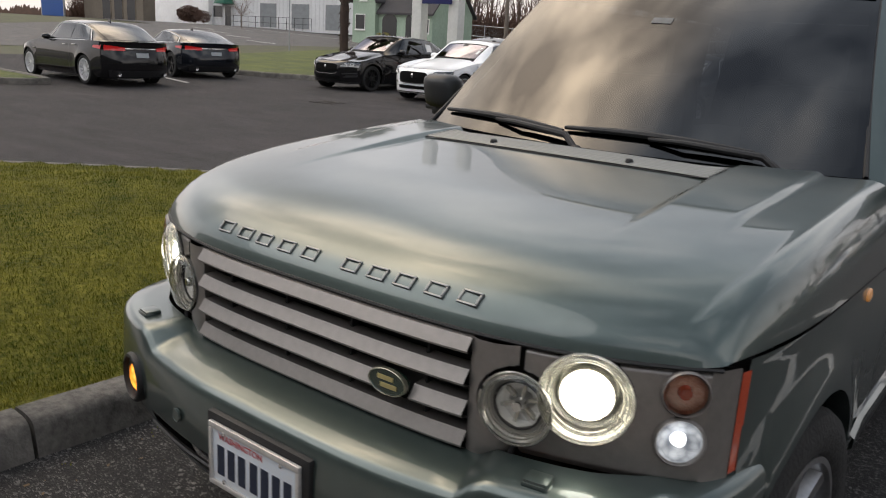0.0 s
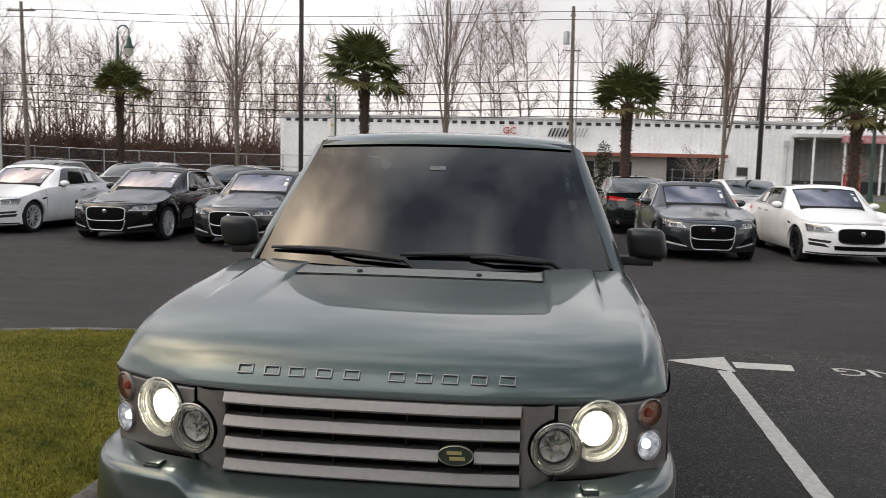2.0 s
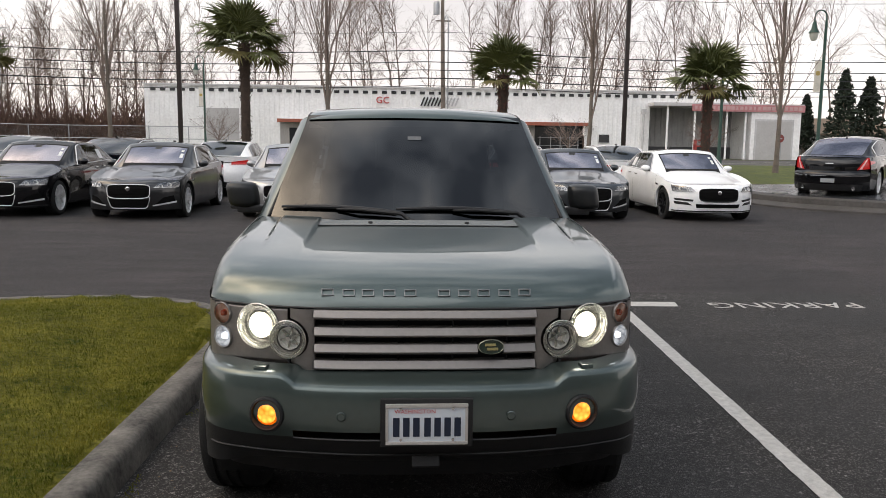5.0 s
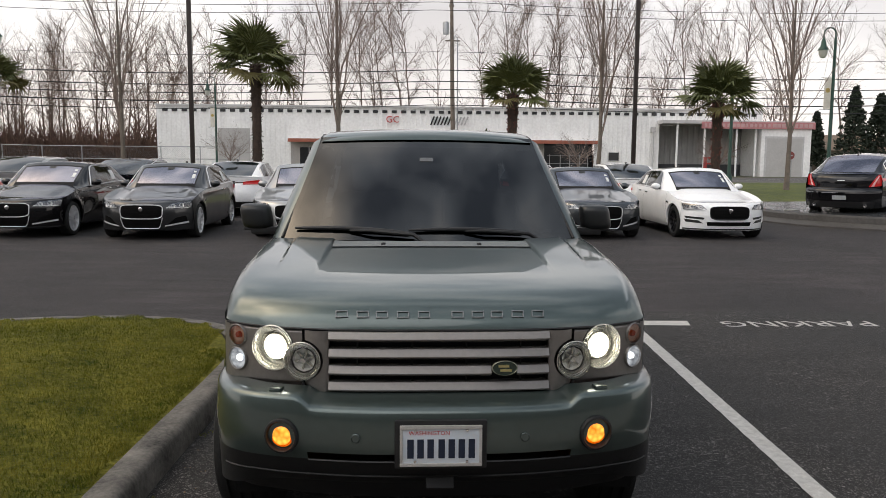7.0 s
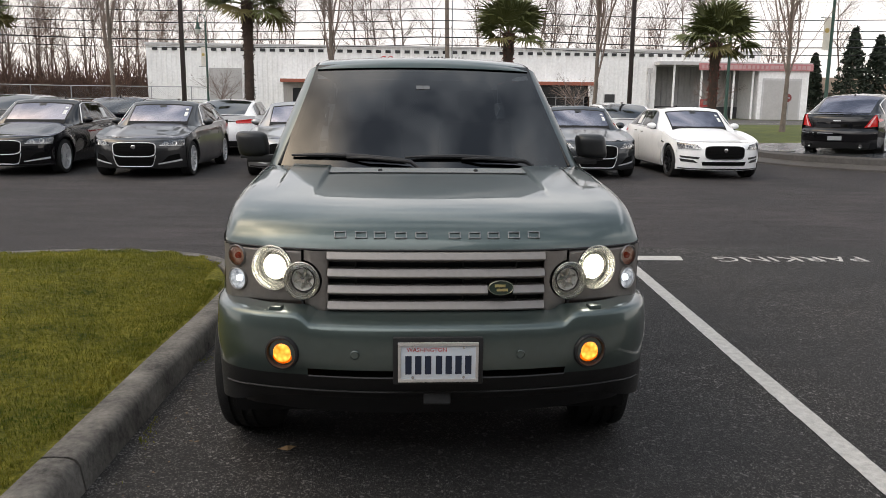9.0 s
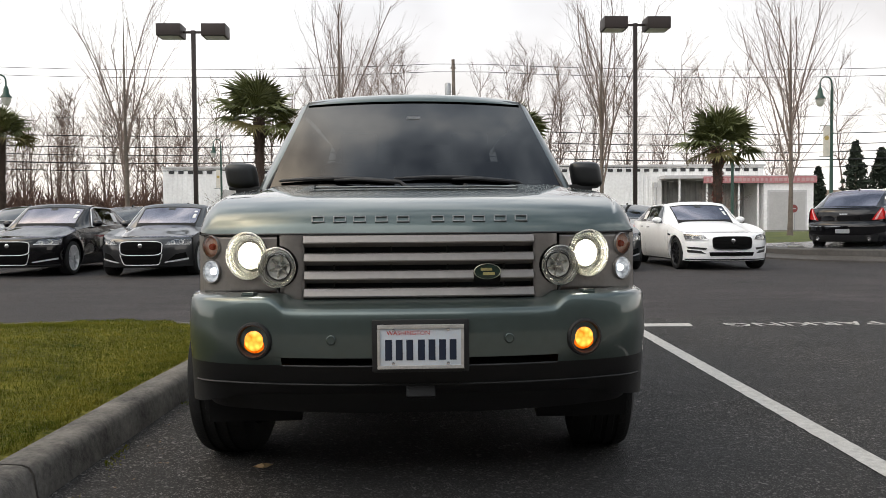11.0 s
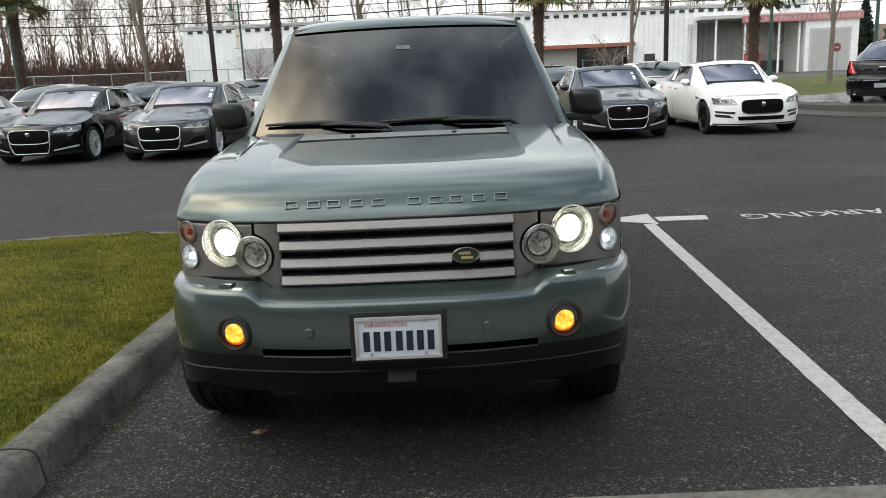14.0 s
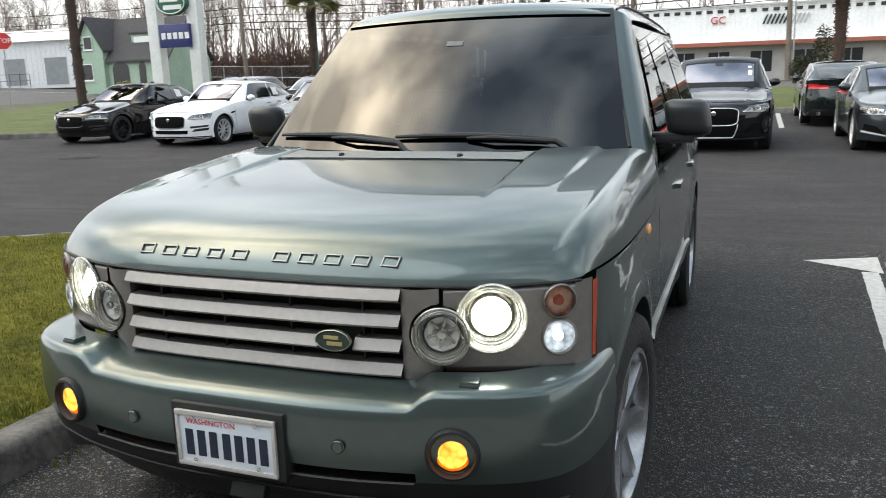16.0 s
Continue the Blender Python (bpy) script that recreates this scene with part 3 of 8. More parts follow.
for x0, y0, x1, y1 in ((-20.1, 12.3, -17.2, 11.55), (2.02, 18.6, 2.06, 23.3), (-1.0, 18.6, -0.98, 23.3), (5.0, 18.6, 5.02, 23.3)):
    d = Vector((x1 - x0, y1 - y0)).normalized()
    o = Vector((-d.y, d.x)) * 0.06
    bl = part("line", grid(lambda u, v: (x0 + (x1 - x0) * u + o.x * v, y0 + (y1 - y0) * u + o.y * v, gz(x0 + (x1 - x0) * u, y0 + (y1 - y0) * u) + 0.008), lin(0, 1, 8), (-1, 1)), M_LINE, lot)

M_STEEL_LID = mat("worn_steel_lid", (0.30, 0.29, 0.27), 0.45, 0.6, var=0.3, scale=12)
# raised stone display pad
pad = thing("display_pad", "round raised display pad of wet grey stone", "pad", at=(13.5, 18.5, gz(13.5, 18.5)), kind="structure")
part("rim", lathe([(4.25, -0.15), (4.25, 0.03), (4.16, 0.07), (4.0, 0.12), (3.99, 0.25), (3.9, 0.295), (3.7, 0.297)], 72, "z"), M_RIM, pad)
rngp = random.Random(8)
for ring, (r0, r1) in enumerate(((0.0, 0.9), (0.9, 1.7), (1.7, 2.5), (2.5, 3.2), (3.2, 3.88))):
    n = (6, 14, 20, 26, 32)[ring]
    for k in range(n):
        a0, a1 = 2 * math.pi * k / n + 0.012 / max(r1, .4), 2 * math.pi * (k + 1) / n - 0.012 / max(r1, .4)
        q = [(r0 * math.cos(a0), r0 * math.sin(a0))] if r0 == 0 else [(r0 * math.cos(a), r0 * math.sin(a)) for a in lin(a1, a0, 3)]
        q += [((r1 - 0.012) * math.cos(a), (r1 - 0.012) * math.sin(a)) for a in lin(a0, a1, 4)]
        bm = slab(q, 0.1, 0.301 + rngp.uniform(0, 0.004))
        for v in bm.verts:
            if v.co.z > 0.2:
                v.co.z += 0.17 * (1 - math.hypot(v.co.x, v.co.y) / 3.9)
        part("paver", bm, M_PAD, pad, smooth=False)
for x, y in ((-3.05, 0.95), (-3.5, -0.95)):
    lid = lathe([(0.20, 0.30), (0.20, 0.335), (0.16, 0.34), (0, 0.338)], 20, "z", (x, y, 0))
    part("ground_light", lid, M_STEEL_LID, pad, "round metal ground light lid")

# iron drain grate in the lane
M_IRON = mat("rusty_cast_iron", (0.05, 0.042, 0.038), 0.6, 0.5, var=0.4, scale=30)
grate = thing("drain_grate", "rusty cast-iron drain grate set in the asphalt", "drain", (-11.7, 11.35, gz(-11.7, 11.35)), 8)
bm = bmesh.new()
for x0, x1, y0, y1 in ((-0.32, 0.32, -0.26, -0.22), (-0.32, 0.32, 0.22, 0.26), (-0.32, -0.28, -0.22, 0.22), (0.28, 0.32, -0.22, 0.22)):
    box(bm, x0, x1, y0, y1, -0.03, 0.012, 0.003)
part("grate_frame", bm, M_IRON, grate)
for i in range(9):
    part("grate_bar", box(bmesh.new(), -0.255 + 0.06 * i, -0.225 + 0.06 * i, -0.22, 0.22, -0.03, 0.010), M_IRON, grate)

# a dead leaf
bm = grid(lambda u, v: (u * 0.045 * math.cos(v * 1.5), v * 0.028 * (1 - u * u), 0.012 + 0.012 * u * u + 0.01 * v * v), lin(-1, 1, 7), lin(-1, 1, 5))
leaf = part("dead_leaf", bm, mat("dry_leaf", (0.30, 0.20, 0.10), 0.8, var=0.3, scale=40))
leaf.matrix_basis = pose(-0.67, 0.5, 0.006, 0, 0, 20)
tagged(leaf, "curled dry brown leaf on the asphalt", "leaf")
rngl = random.Random(21)
M_LITTER = mat("leaf_litter", (0.16, 0.11, 0.06), 0.9, var=0.4, scale=30)
bm = bmesh.new()
for i in range(60):
    x, y, s, a = rngl.uniform(-1.36, -1.08), rngl.uniform(-0.1, 3.4), rngl.uniform(0.003, 0.010), rngl.uniform(0, 6.28)
    q = [bm.verts.new((x + s * c * math.cos(a) - s * d * math.sin(a), y + s * c * math.sin(a) + s * d * math.cos(a), 0.007 + s * rngl.uniform(0.1, 0.6))) for c, d in ((-1, -.4), (1, -.5), (1.1, .4), (-.8, .5))]
    bm.faces.new(q)
litter = part("leaf_litter", bm, M_LITTER)
tagged(litter, "bits of brown leaf litter along the kerb", "litter", kind="stuff")
moss_spots = [(x, y) for x, y in [(-1.40 + abs(rngl.gauss(0, 0.035)), rngl.uniform(0.2, 3.5)) for i in range(1400)] if noise.noise((x * 3, y * 2.3, 4)) > 0.12]
blades("kerb_moss", moss_spots, 0.004, 0.014, 0.003, M_BLADE, "green moss tufts along the kerb foot", lambda x, y: 0.004)

# unseen showroom front added behind the walker, plain, to close the place and dim reflections
M_WALLSOUTH = mat("grey_unseen_front", (0.15, 0.15, 0.15), 0.6, var=0.2, scale=0.5)
south = part("wall_south", box(bmesh.new(), -26, 26, -6.6, -6.2, -0.1, 5.5), M_WALLSOUTH)
tagged(south, "plain grey unseen showroom wall added behind the sidewalk", "wall", kind="structure")

# ---- the grey-green sport utility car ----


def shell(profile, n, axis="y", at=None):
    """A turned skin without end caps."""
    b = lathe(profile, n, axis)
    bmesh.ops.delete(b, geom=[f for f in b.faces if len(f.verts) > 8], context="FACES")
    return b


suv = thing("suv_car", "grey-green boxy sport utility car with lit headlamps, in a stall", "car")


def nose(x):
    """Plan of the car's nose above the bumper."""
    return 0.185 + 0.20 * (abs(x) / 0.886) ** 3.5


def nose_turn(x):
    """How far the nose has turned outward at x, in degrees."""
    return math.degrees(math.atan(0.2 * 3.5 / 0.886 * (abs(x) / 0.886) ** 2.5)) * (1 if x > 0 else -1)


HOOD_Z = [(0.0, 1.018), (0.012, 1.044), (0.04, 1.076), (0.09, 1.111), (0.17, 1.143), (0.3, 1.171), (0.5, 1.197), (0.8, 1.222), (1.0, 1.238), (1.25, 1.25)]


XS = [(0.39, 0.889), (0.5, 0.916), (0.65, 0.937), (0.85, 0.948), (1.2, 0.953), (2.0, 0.956), (3.5, 0.956), (4.3, 0.946), (4.7, 0.92), (4.95, 0.86)]


def hood(u, v):
    """The clamshell bonnet: u across (-1 to 1), v from the front edge to the rear."""
    w = curve_at(XS, 0.385 + 1.245 * v) + 0.004 * v
    x = u * w
    y0, y1 = nose(x), 1.33 + 0.30 * (abs(u)) ** 2.5
    y = y0 + (y1 - y0) * v
    z = curve_at(HOOD_Z, y - y0)
    a = abs(x)
    z += 0.016 * smoothstep(0.506, 0.526, a - 0.035 * (1 - v)) * smoothstep(0.25, 0.8, v)        # raised outer shoulders
    z -= 0.014 * smoothstep(0.730, 0.752, a + 0.03 * (1 - v)) * smoothstep(0.30, 0.8, v)
    fall = max(0.0, (abs(u) - 0.885) / 0.115)
    edge = 1.029
    z = z + (edge - z) * (1 - math.sqrt(max(0.0, 1 - min(1, fall) ** 2.2)))
    x += (0.006 if u > 0 else -0.006) * math.sin(min(1, fall) * math.pi)
    return (x, y, z)


us = sorted(set(lin(-1, 1, 41) + [s * a for s in (-1, 1) for a in (0.515, 0.53, 0.54, 0.56, 0.57, 0.58, 0.735, 0.76, 0.77, 0.78, 0.79, 0.83, 0.86, 0.885, 0.90, 0.915, 0.93, 0.945, 0.96, 0.97, 0.98, 0.988, 0.994)]))
vs = [0, 0.004, 0.008, 0.013, 0.02, 0.03, 0.042, 0.055, 0.07, 0.1, 0.15] + lin(0.21, 1, 20)
bonnet = part("bonnet", grid(hood, us, vs), M_RR, suv)
bm = grid(lambda u, v: (u * 0.883, nose(u * 0.883) + 0.004 + 0.05 * v, 1.02 - 0.012 * v), lin(-1, 1, 31), (0, 1))
part("bonnet_gap", bm, M_BLACKPL, bonnet)

# black tube drawn as the shaded gap line under the bonnet's front edge
bm = tube(bmesh.new(), [(x, nose(x) - 0.003, 1.0155) for x in lin(-0.882, 0.882, 31)], 0.0045, 6)
part("bonnet_seal", bm, M_BLACKPL, bonnet)

# ten plain raised blocks where the maker's lettering stands
for k, x in enumerate((-0.388, -0.304, -0.228, -0.144, -0.061, 0.073, 0.154, 0.231, 0.315, 0.397)):
    u = x / 0.886
    p0, p1 = Vector(hood(u, 0.0185)), Vector(hood(u, 0.0425))
    d = (p1 - p0).normalized()
    bm = bmesh.new()
    w, h, t = 0.025, (p1 - p0).length / 2 * 0.86, 0.0048
    for a, b, c, e in ((-w, w, -h, -h + t), (-w, w, h - t, h), (-w, -w + t, -h + t, h - t), (w - t, w, -h + t, h - t)):
        box(bm, a, b, c, e, -0.002, 0.006, 0.0015)
    rot = Matrix((Vector((1, 0, 0)), d, Vector((1, 0, 0)).cross(d))).transposed().to_4x4()
    bmesh.ops.transform(bm, matrix=Matrix.Translation((p0 + p1) / 2) @ rot, verts=bm.verts)
    part("letter_block", bm, M_BAR, bonnet, "satin grey raised block")

# vent panel at the bonnet's rear edge
bm = bmesh.new()


def on_hood(x, y):
    u = x / 0.95
    y0, y1 = nose(x), 1.33 + 0.30 * abs(u) ** 2.5
    return Vector(hood(u, (y - y0) / (y1 - y0)))


for i in range(7):
    yy = 1.188 + 0.023 * i
    grid(lambda u, v: on_hood(u, yy + v * 0.017) + Vector((0, 0, 0.005 + 0.004 * math.sin(v * 3.14))), lin(-0.51, 0.51, 15), lin(0, 1, 4), bm=bm)
vent = part("bonnet_vent", bm, mat("grey_vent_slats", (0.20, 0.21, 0.205), 0.42, 0.35, var=0.1), bonnet)
part("vent_backing", grid(lambda u, v: on_hood(u, v) + Vector((0, 0, 0.002)), lin(-0.515, 0.515, 15), lin(1.178, 1.352, 8)), M_BLACKPL, bonnet)
for s in (-1, 1):
    bm = lathe([(0.0, 0.016), (0.01, 0.014), (0.013, 0.006), (0.014, 0.0)], 10, "z", on_hood(s * 0.25, 1.225) + Vector((0, 0, 0.003)))
    part("washer_jet", bm, M_BLACKPL, bonnet)



def lit_lens(name, dim, hot, power, scale):
    """A lit lamp lens whose facets glow unevenly."""
    m = mat(name, dim, 0.2, coat=0.3)
    nt = m.node_tree
    b = nt.nodes["Principled BSDF"]
    tc = nt.nodes.new("ShaderNodeTexCoord")
    vor = nt.nodes.new("ShaderNodeTexVoronoi")
    vor.inputs["Scale"].default_value = scale
    n = nt.nodes.new("ShaderNodeTexNoise")
    n.inputs["Scale"].default_value, n.inputs["Detail"].default_value = scale * 0.45, 3
    mul = nt.nodes.new("ShaderNodeMath")
    mul.operation = "SUBTRACT"
    ramp = nt.nodes.new("ShaderNodeMapRange")
    ramp.inputs["From Min"].default_value, ramp.inputs["From Max"].default_value = -0.35, 0.40
    mix = nt.nodes.new("ShaderNodeMix")
    mix.data_type = "RGBA"
    mix.inputs["A"].default_value, mix.inputs["B"].default_value = (*dim, 1), (*hot, 1)
    L = nt.links.new
    L(tc.outputs["Object"], vor.inputs["Vector"])
    L(tc.outputs["Object"], n.inputs["Vector"])
    L(n.outputs["Fac"], mul.inputs[0])
    L(vor.outputs["Distance"], mul.inputs[1])
    L(mul.outputs[0], ramp.inputs["Value"])
    L(ramp.outputs[0], mix.inputs["Factor"])
    L(mix.outputs["Result"], b.inputs["Emission Color"])
    b.inputs["Emission Strength"].default_value = power
    return m


M_FOGLENS = lit_lens("amber_fog_lens", (0.85, 0.12, 0.0), (1.0, 0.62, 0.08), 1.0, 42)
M_BEZEL = mat("dark_satin_bezel", (0.035, 0.038, 0.038), 0.35, 0.2, var=0.15, scale=20)
M_FOGRIM = lit_lens("deep_amber_lens_edge", (0.45, 0.05, 0.0), (0.95, 0.20, 0.0), 0.75, 60)
M_PARKLENS = lit_lens("parking_lamp_lens", (0.12, 0.13, 0.15), (0.95, 0.97, 1.0), 0.42, 55)
M_TURNLENS = mat("unlit_amber_indicator", (0.80, 0.34, 0.18), 0.3, 0.0, var=0.35, scale=45, second=(0.85, 0.60, 0.48), bump=0.3, bump_scale=70)

# bumper: plan by s, then rows downward
BX = [(0, 0), (0.25, 0.3), (0.5, 0.6), (0.63, 0.75), (0.74, 0.848), (0.84, 0.906), (0.93, 0.936), (1, 0.945)]
BY = [(0, 0.022), (0.25, 0.030), (0.5, 0.082), (0.63, 0.132), (0.74, 0.205), (0.84, 0.31), (0.93, 0.44), (1, 0.54)]


def crest(x):
    return 0.733 + 0.042 * smoothstep(0.50, 0.565, abs(x))


def bumper(s, row):
    x, y = curve_at(BX, abs(s)), curve_at(BY, abs(s))
    x2, y2 = curve_at(BX, min(1, abs(s) + 0.01)), curve_at(BY, min(1, abs(s) + 0.01))
    x1, y1 = curve_at(BX, abs(s) - 0.01) if abs(s) > 0.01 else 0, curve_at(BY, max(0, abs(s) - 0.01))
    t = Vector((x2 - x1, y2 - y1)).normalized()
    nx, ny = t.y, -t.x
    c = crest(x)
    deep = 0.155 - 0.03 * smoothstep(0.5, 0.57, x) - 0.06 * smoothstep(0.7, 1, abs(s))
    z, o = ((c + 0.035 - 0.02 * smoothstep(.5, .57, x), -deep), (c + 0.022 - 0.012 * smoothstep(.5, .57, x), -0.06), (c + 0.008, -0.02), (c, -0.006), (c - 0.012, 0.002),
            (0.70, 0.006), (0.66, 0.009), (0.62, 0.010), (0.560, -0.002), (0.530, -0.012), (0.49, -0.034), (0.45, -0.060), (0.415, -0.086), (0.40, -0.11))[row]
    z = min(z, c + 0.035)
    if row > 7:
        o += (0.004 - o) * 0.92 * smoothstep(0.60, 0.88, abs(s))
    return ((x + nx * o) * (1 if s >= 0 else -1), y + ny * o, z)


ss = [s for s in lin(0, 0.42, 9)] + [0.432] + lin(0.45, 1, 24)
ss = [-s for s in reversed(ss[1:])] + ss
bm = grid(lambda s, r: bumper(s, r), ss, range(10), flip=True)
bm.faces.ensure_lookup_table()
kill = [f for f in bm.faces if 0.533 < f.calc_center_median().z < 0.557 and abs(f.calc_center_median().x) < 0.515]
bmesh.ops.delete(bm, geom=kill, context="FACES")
bmp = part("front_bumper", bm, M_RR, suv)
lip = grid(lambda s, r: Vector(bumper(s, r)) + Vector((0, 0.003 * (r > 11), -0.045 * max(0, r - 11) / 2 * smoothstep(0.5, 0.9, abs(s)))), ss, range(9, 14), flip=True)
part("lower_lip", lip, M_BLACKPL, bmp, "black plastic lower lip")
part("lip_ridge", tube(bmesh.new(), [Vector(bumper(s, 11)) + Vector((0, -0.002, 0)) for s in lin(-0.8, 0.8, 33)], 0.005, 6), M_BLACKPL, bmp)
part("tow_cover", box(bmesh.new(), -0.055, 0.055, -0.012, 0.02, -0.034, 0.034, 0.006), M_BLACKPL, bmp).matrix_basis = pose(0, 0.085, 0.432, -30, 0, 0)
bm = grid(lambda x, v: (x, 0.05 + 0.10 * (abs(x) / 0.6) ** 2 + 0.05 * math.sin(v * math.pi), 0.508 + 0.072 * v), lin(-0.57, 0.57, 17), lin(0, 1, 5))
part("lower_slot", bm, M_BLACKPL, bmp)
bm = grid(lambda x, v: (x, curve_at([(0, 0.018), (0.3, 0.028), (0.55, 0.07)], abs(x)) + 0.004 * v, 0.529 + 0.004 * v), lin(-0.515, 0.515, 15), lin(0, 1, 3))
part("slot_lip", bm, M_BLACKPL, bmp)
bm = grid(lambda s, v: Vector(bumper(s * 0.985, 11 if v < 0.01 else 12)) * 1.0 + Vector((-0.012 * s - 0.05 * v * s, 0.07 * v + 0.008, 0.0 if v < 0.01 else 0.005 - 0.10 * v * (1 - 0.2 * abs(s) ** 4))), ss, lin(0, 1, 5), flip=True)
part("valance", bm, M_BLACKPL, bmp, "black plastic lower valance")
for s in (-1, 1):
    for x, y, z, r in ((0.327, 0.016, 0.629, 0.018), (0.890, 0.288, 0.64, 0.017)):
        bm = lathe([(r, 0.0), (r * 1.05, -0.004), (r * 0.9, -0.006), (r * 0.82, -0.003), (r * 0.8, -0.006), (0, -0.007)], 16, "y")
        ob = part("parking_sensor", bm, M_RR, bmp)
        ob.matrix_basis = pose(s * x, y + 0.004, z, 0, 0, s * (4 if x < 0.5 else 58))
    bm = box(bmesh.new(), -0.024, 0.024, -0.022, 0.022, -0.012, 0.010, 0.004)
    box(bm, -0.026, 0.022, -0.024, -0.018, -0.008, 0.004, 0.002)
    ob = part("lamp_washer", bm, M_RR, bmp)
    ob.matrix_basis = pose(s * 0.645, 0.150, 0.788, 0, 0, s * 10)
    fog = part("fog_lamp", shell([(0.070, 0.012), (0.071, -0.006), (0.067, -0.013), (0.060, -0.015), (0.056, -0.008), (0.055, 0.010)], 32), M_BLACKPL, suv)
    fog.matrix_basis = pose(s * 0.618, 0.079, 0.622, 0, 0, s * 14)
    part("fog_bezel", shell([(0.064, -0.010), (0.056, 0.004), (0.047, 0.012)], 32), M_BEZEL, fog)
    part("lens_edge", shell([(0.048, 0.010), (0.046, 0.002), (0.038, -0.002)], 28), M_FOGRIM, fog)
    part("amber_lens", shell([(0.0385, -0.001), (0.032, -0.006), (0.018, -0.010), (0.0, -0.011)], 24), M_FOGLENS, fog)


# licence plate with its frame on a black bracket
plate = part("licence_plate", box(bmesh.new(), -0.150, 0.150, -0.004, 0.0, 0.533, 0.677, 0.001), M_PLATE, suv, "white licence plate in a silver frame")
bm = bmesh.new()
for a, b, c, d in ((-0.158, 0.158, 0.524, 0.537), (-0.158, 0.158, 0.671, 0.686), (-0.158, -0.147, 0.537, 0.671), (0.147, 0.158, 0.537, 0.671)):
    box(bm, a, b, -0.010, 0.001, c, d, 0.003)
part("plate_frame", bm, mat("brushed_plate_frame", (0.62, 0.60, 0.58), 0.35, 0.5, var=0.15, scale=20), plate)
bm = box(bmesh.new(), -0.178, 0.178, 0.002, 0.05, 0.510, 0.703, 0.008)
part("plate_bracket", bm, M_BLACKPL, plate)
words("lettering", "WASHINGTON", 0.023, M_REDPRINT, plate, pose(-0.045, -0.0052, 0.655, 90, 0, 0), 0.0004)
for k in range(7):
    x = -0.117 + 0.0385 * k + (0.004 if k > 2 else 0)
    bm = box(bmesh.new(), x - 0.0125, x + 0.0125, -0.0056, -0.003, 0.556, 0.631)
    part("number_bar", bm, M_NAVY, plate)
for x in (-0.1, 0.1):
    for z in (0.545, 0.668):
        part("screw", lathe([(0.006, -0.008), (0.0055, -0.011), (0, -0.0125)], 10, "y", (x, 0, z)), M_CHROME, plate)

# grille
grille = part("grille_frame", bmesh.new(), M_RRTRIM, suv, "taupe painted grille surround")
gb = bmesh.new()


def gbar(bm, z0, z1, half, y_out, y_in=0.0, x_from=None, x_to=None):
    """A chevron slat that follows the nose."""
    prof = [(0.040, z1), (0.004, z1 - 0.003), (-y_out, z0 + (z1 - z0) * 0.42), (-y_out * 0.9, z0 + (z1 - z0) * 0.32), (0.03, z0)]
    xs = lin(-half if x_from is None else x_from, half if x_to is None else x_to, 15)
    t = grid(lambda x, k: (x, nose(x) - 0.018 + prof[k][0] + y_in, prof[k][1]), xs, range(5), flip=True)
    bmesh.ops.recalc_face_normals(t, faces=t.faces)
    merge(bm, t)


for s in (-1, 1):
    t = grid(lambda a, k: (s * (0.443 + a * (0.098 - 0.03 * smoothstep(0.80, 0.765, k) ** 2)), nose(0.443 + a * 0.09) - 0.022 + 0.02 * a ** 4 + 0.012 * (1 - a) ** 6, k), lin(0, 1, 40), lin(0.765, 1.012, 110))
    bmesh.ops.delete(t, geom=[f for f in t.faces if math.hypot(abs(f.calc_center_median().x) - 0.547, f.calc_center_median().z - 0.890) < 0.081], context="FACES")
    bmesh.ops.recalc_face_normals(t, faces=t.faces)
    merge(gb, t)
    t = grid(lambda d, k: (s * 0.443, nose(0.443) - 0.012 + d * 0.07, k), (0, 1), (0.765, 1.015))
    merge(gb, t)
gbar(gb, 0.964, 1.012, 0.445, 0.014)
gbar(gb, 0.756, 0.808, 0.445, 0.014)
bmesh.ops.recalc_face_normals(gb, faces=gb.faces)
gb.to_mesh(grille.data)
gb.free()
grille.data.polygons.foreach_set("use_smooth", [True] * len(grille.data.polygons))
grille.data.set_sharp_from_angle(angle=radians(30))
for z0, z1 in ((0.893, 0.943), (0.824, 0.875)):
    bm = bmesh.new()
    if z0 < 0.85:
        gbar(bm, z0, z1, 0.0, 0.016, 0, -0.443, 0.208)
        gbar(bm, z0, z1, 0.0, 0.016, 0, 0.312, 0.443)
    else:
        gbar(bm, z0, z1, 0.443, 0.016)
    part("slat", bm, M_RRTRIM, grille)
part("grille_backing", grid(lambda x, z: (x, nose(x) + 0.055, z), lin(-0.45, 0.45, 9), lin(0.75, 1.02, 4), flip=True), M_BLACKPL, grille)
for x in (-0.33, -0.11, 0.11, 0.33):
    part("grille_rib", box(bmesh.new(), x - 0.0025, x + 0.0025, nose(x) + 0.002, nose(x) + 0.04, 0.78, 1.0), M_BLACKPL, grille)
# black tube stands in for the shaded gap between grille and bumper
bm = tube(bmesh.new(), [(-0.550, nose(0.55) - 0.018, 0.806), (-0.543, nose(0.54) - 0.022, 0.775), (-0.52, nose(0.52) - 0.024, 0.758)] + [(x, nose(x) - 0.024, 0.753) for x in lin(-0.49, 0.49, 21)] + [(0.52, nose(0.52) - 0.024, 0.758), (0.543, nose(0.54) - 0.022, 0.775), (0.550, nose(0.55) - 0.018, 0.806)], 0.006, 6)
part("grille_seal", bm, M_BLACKPL, grille)
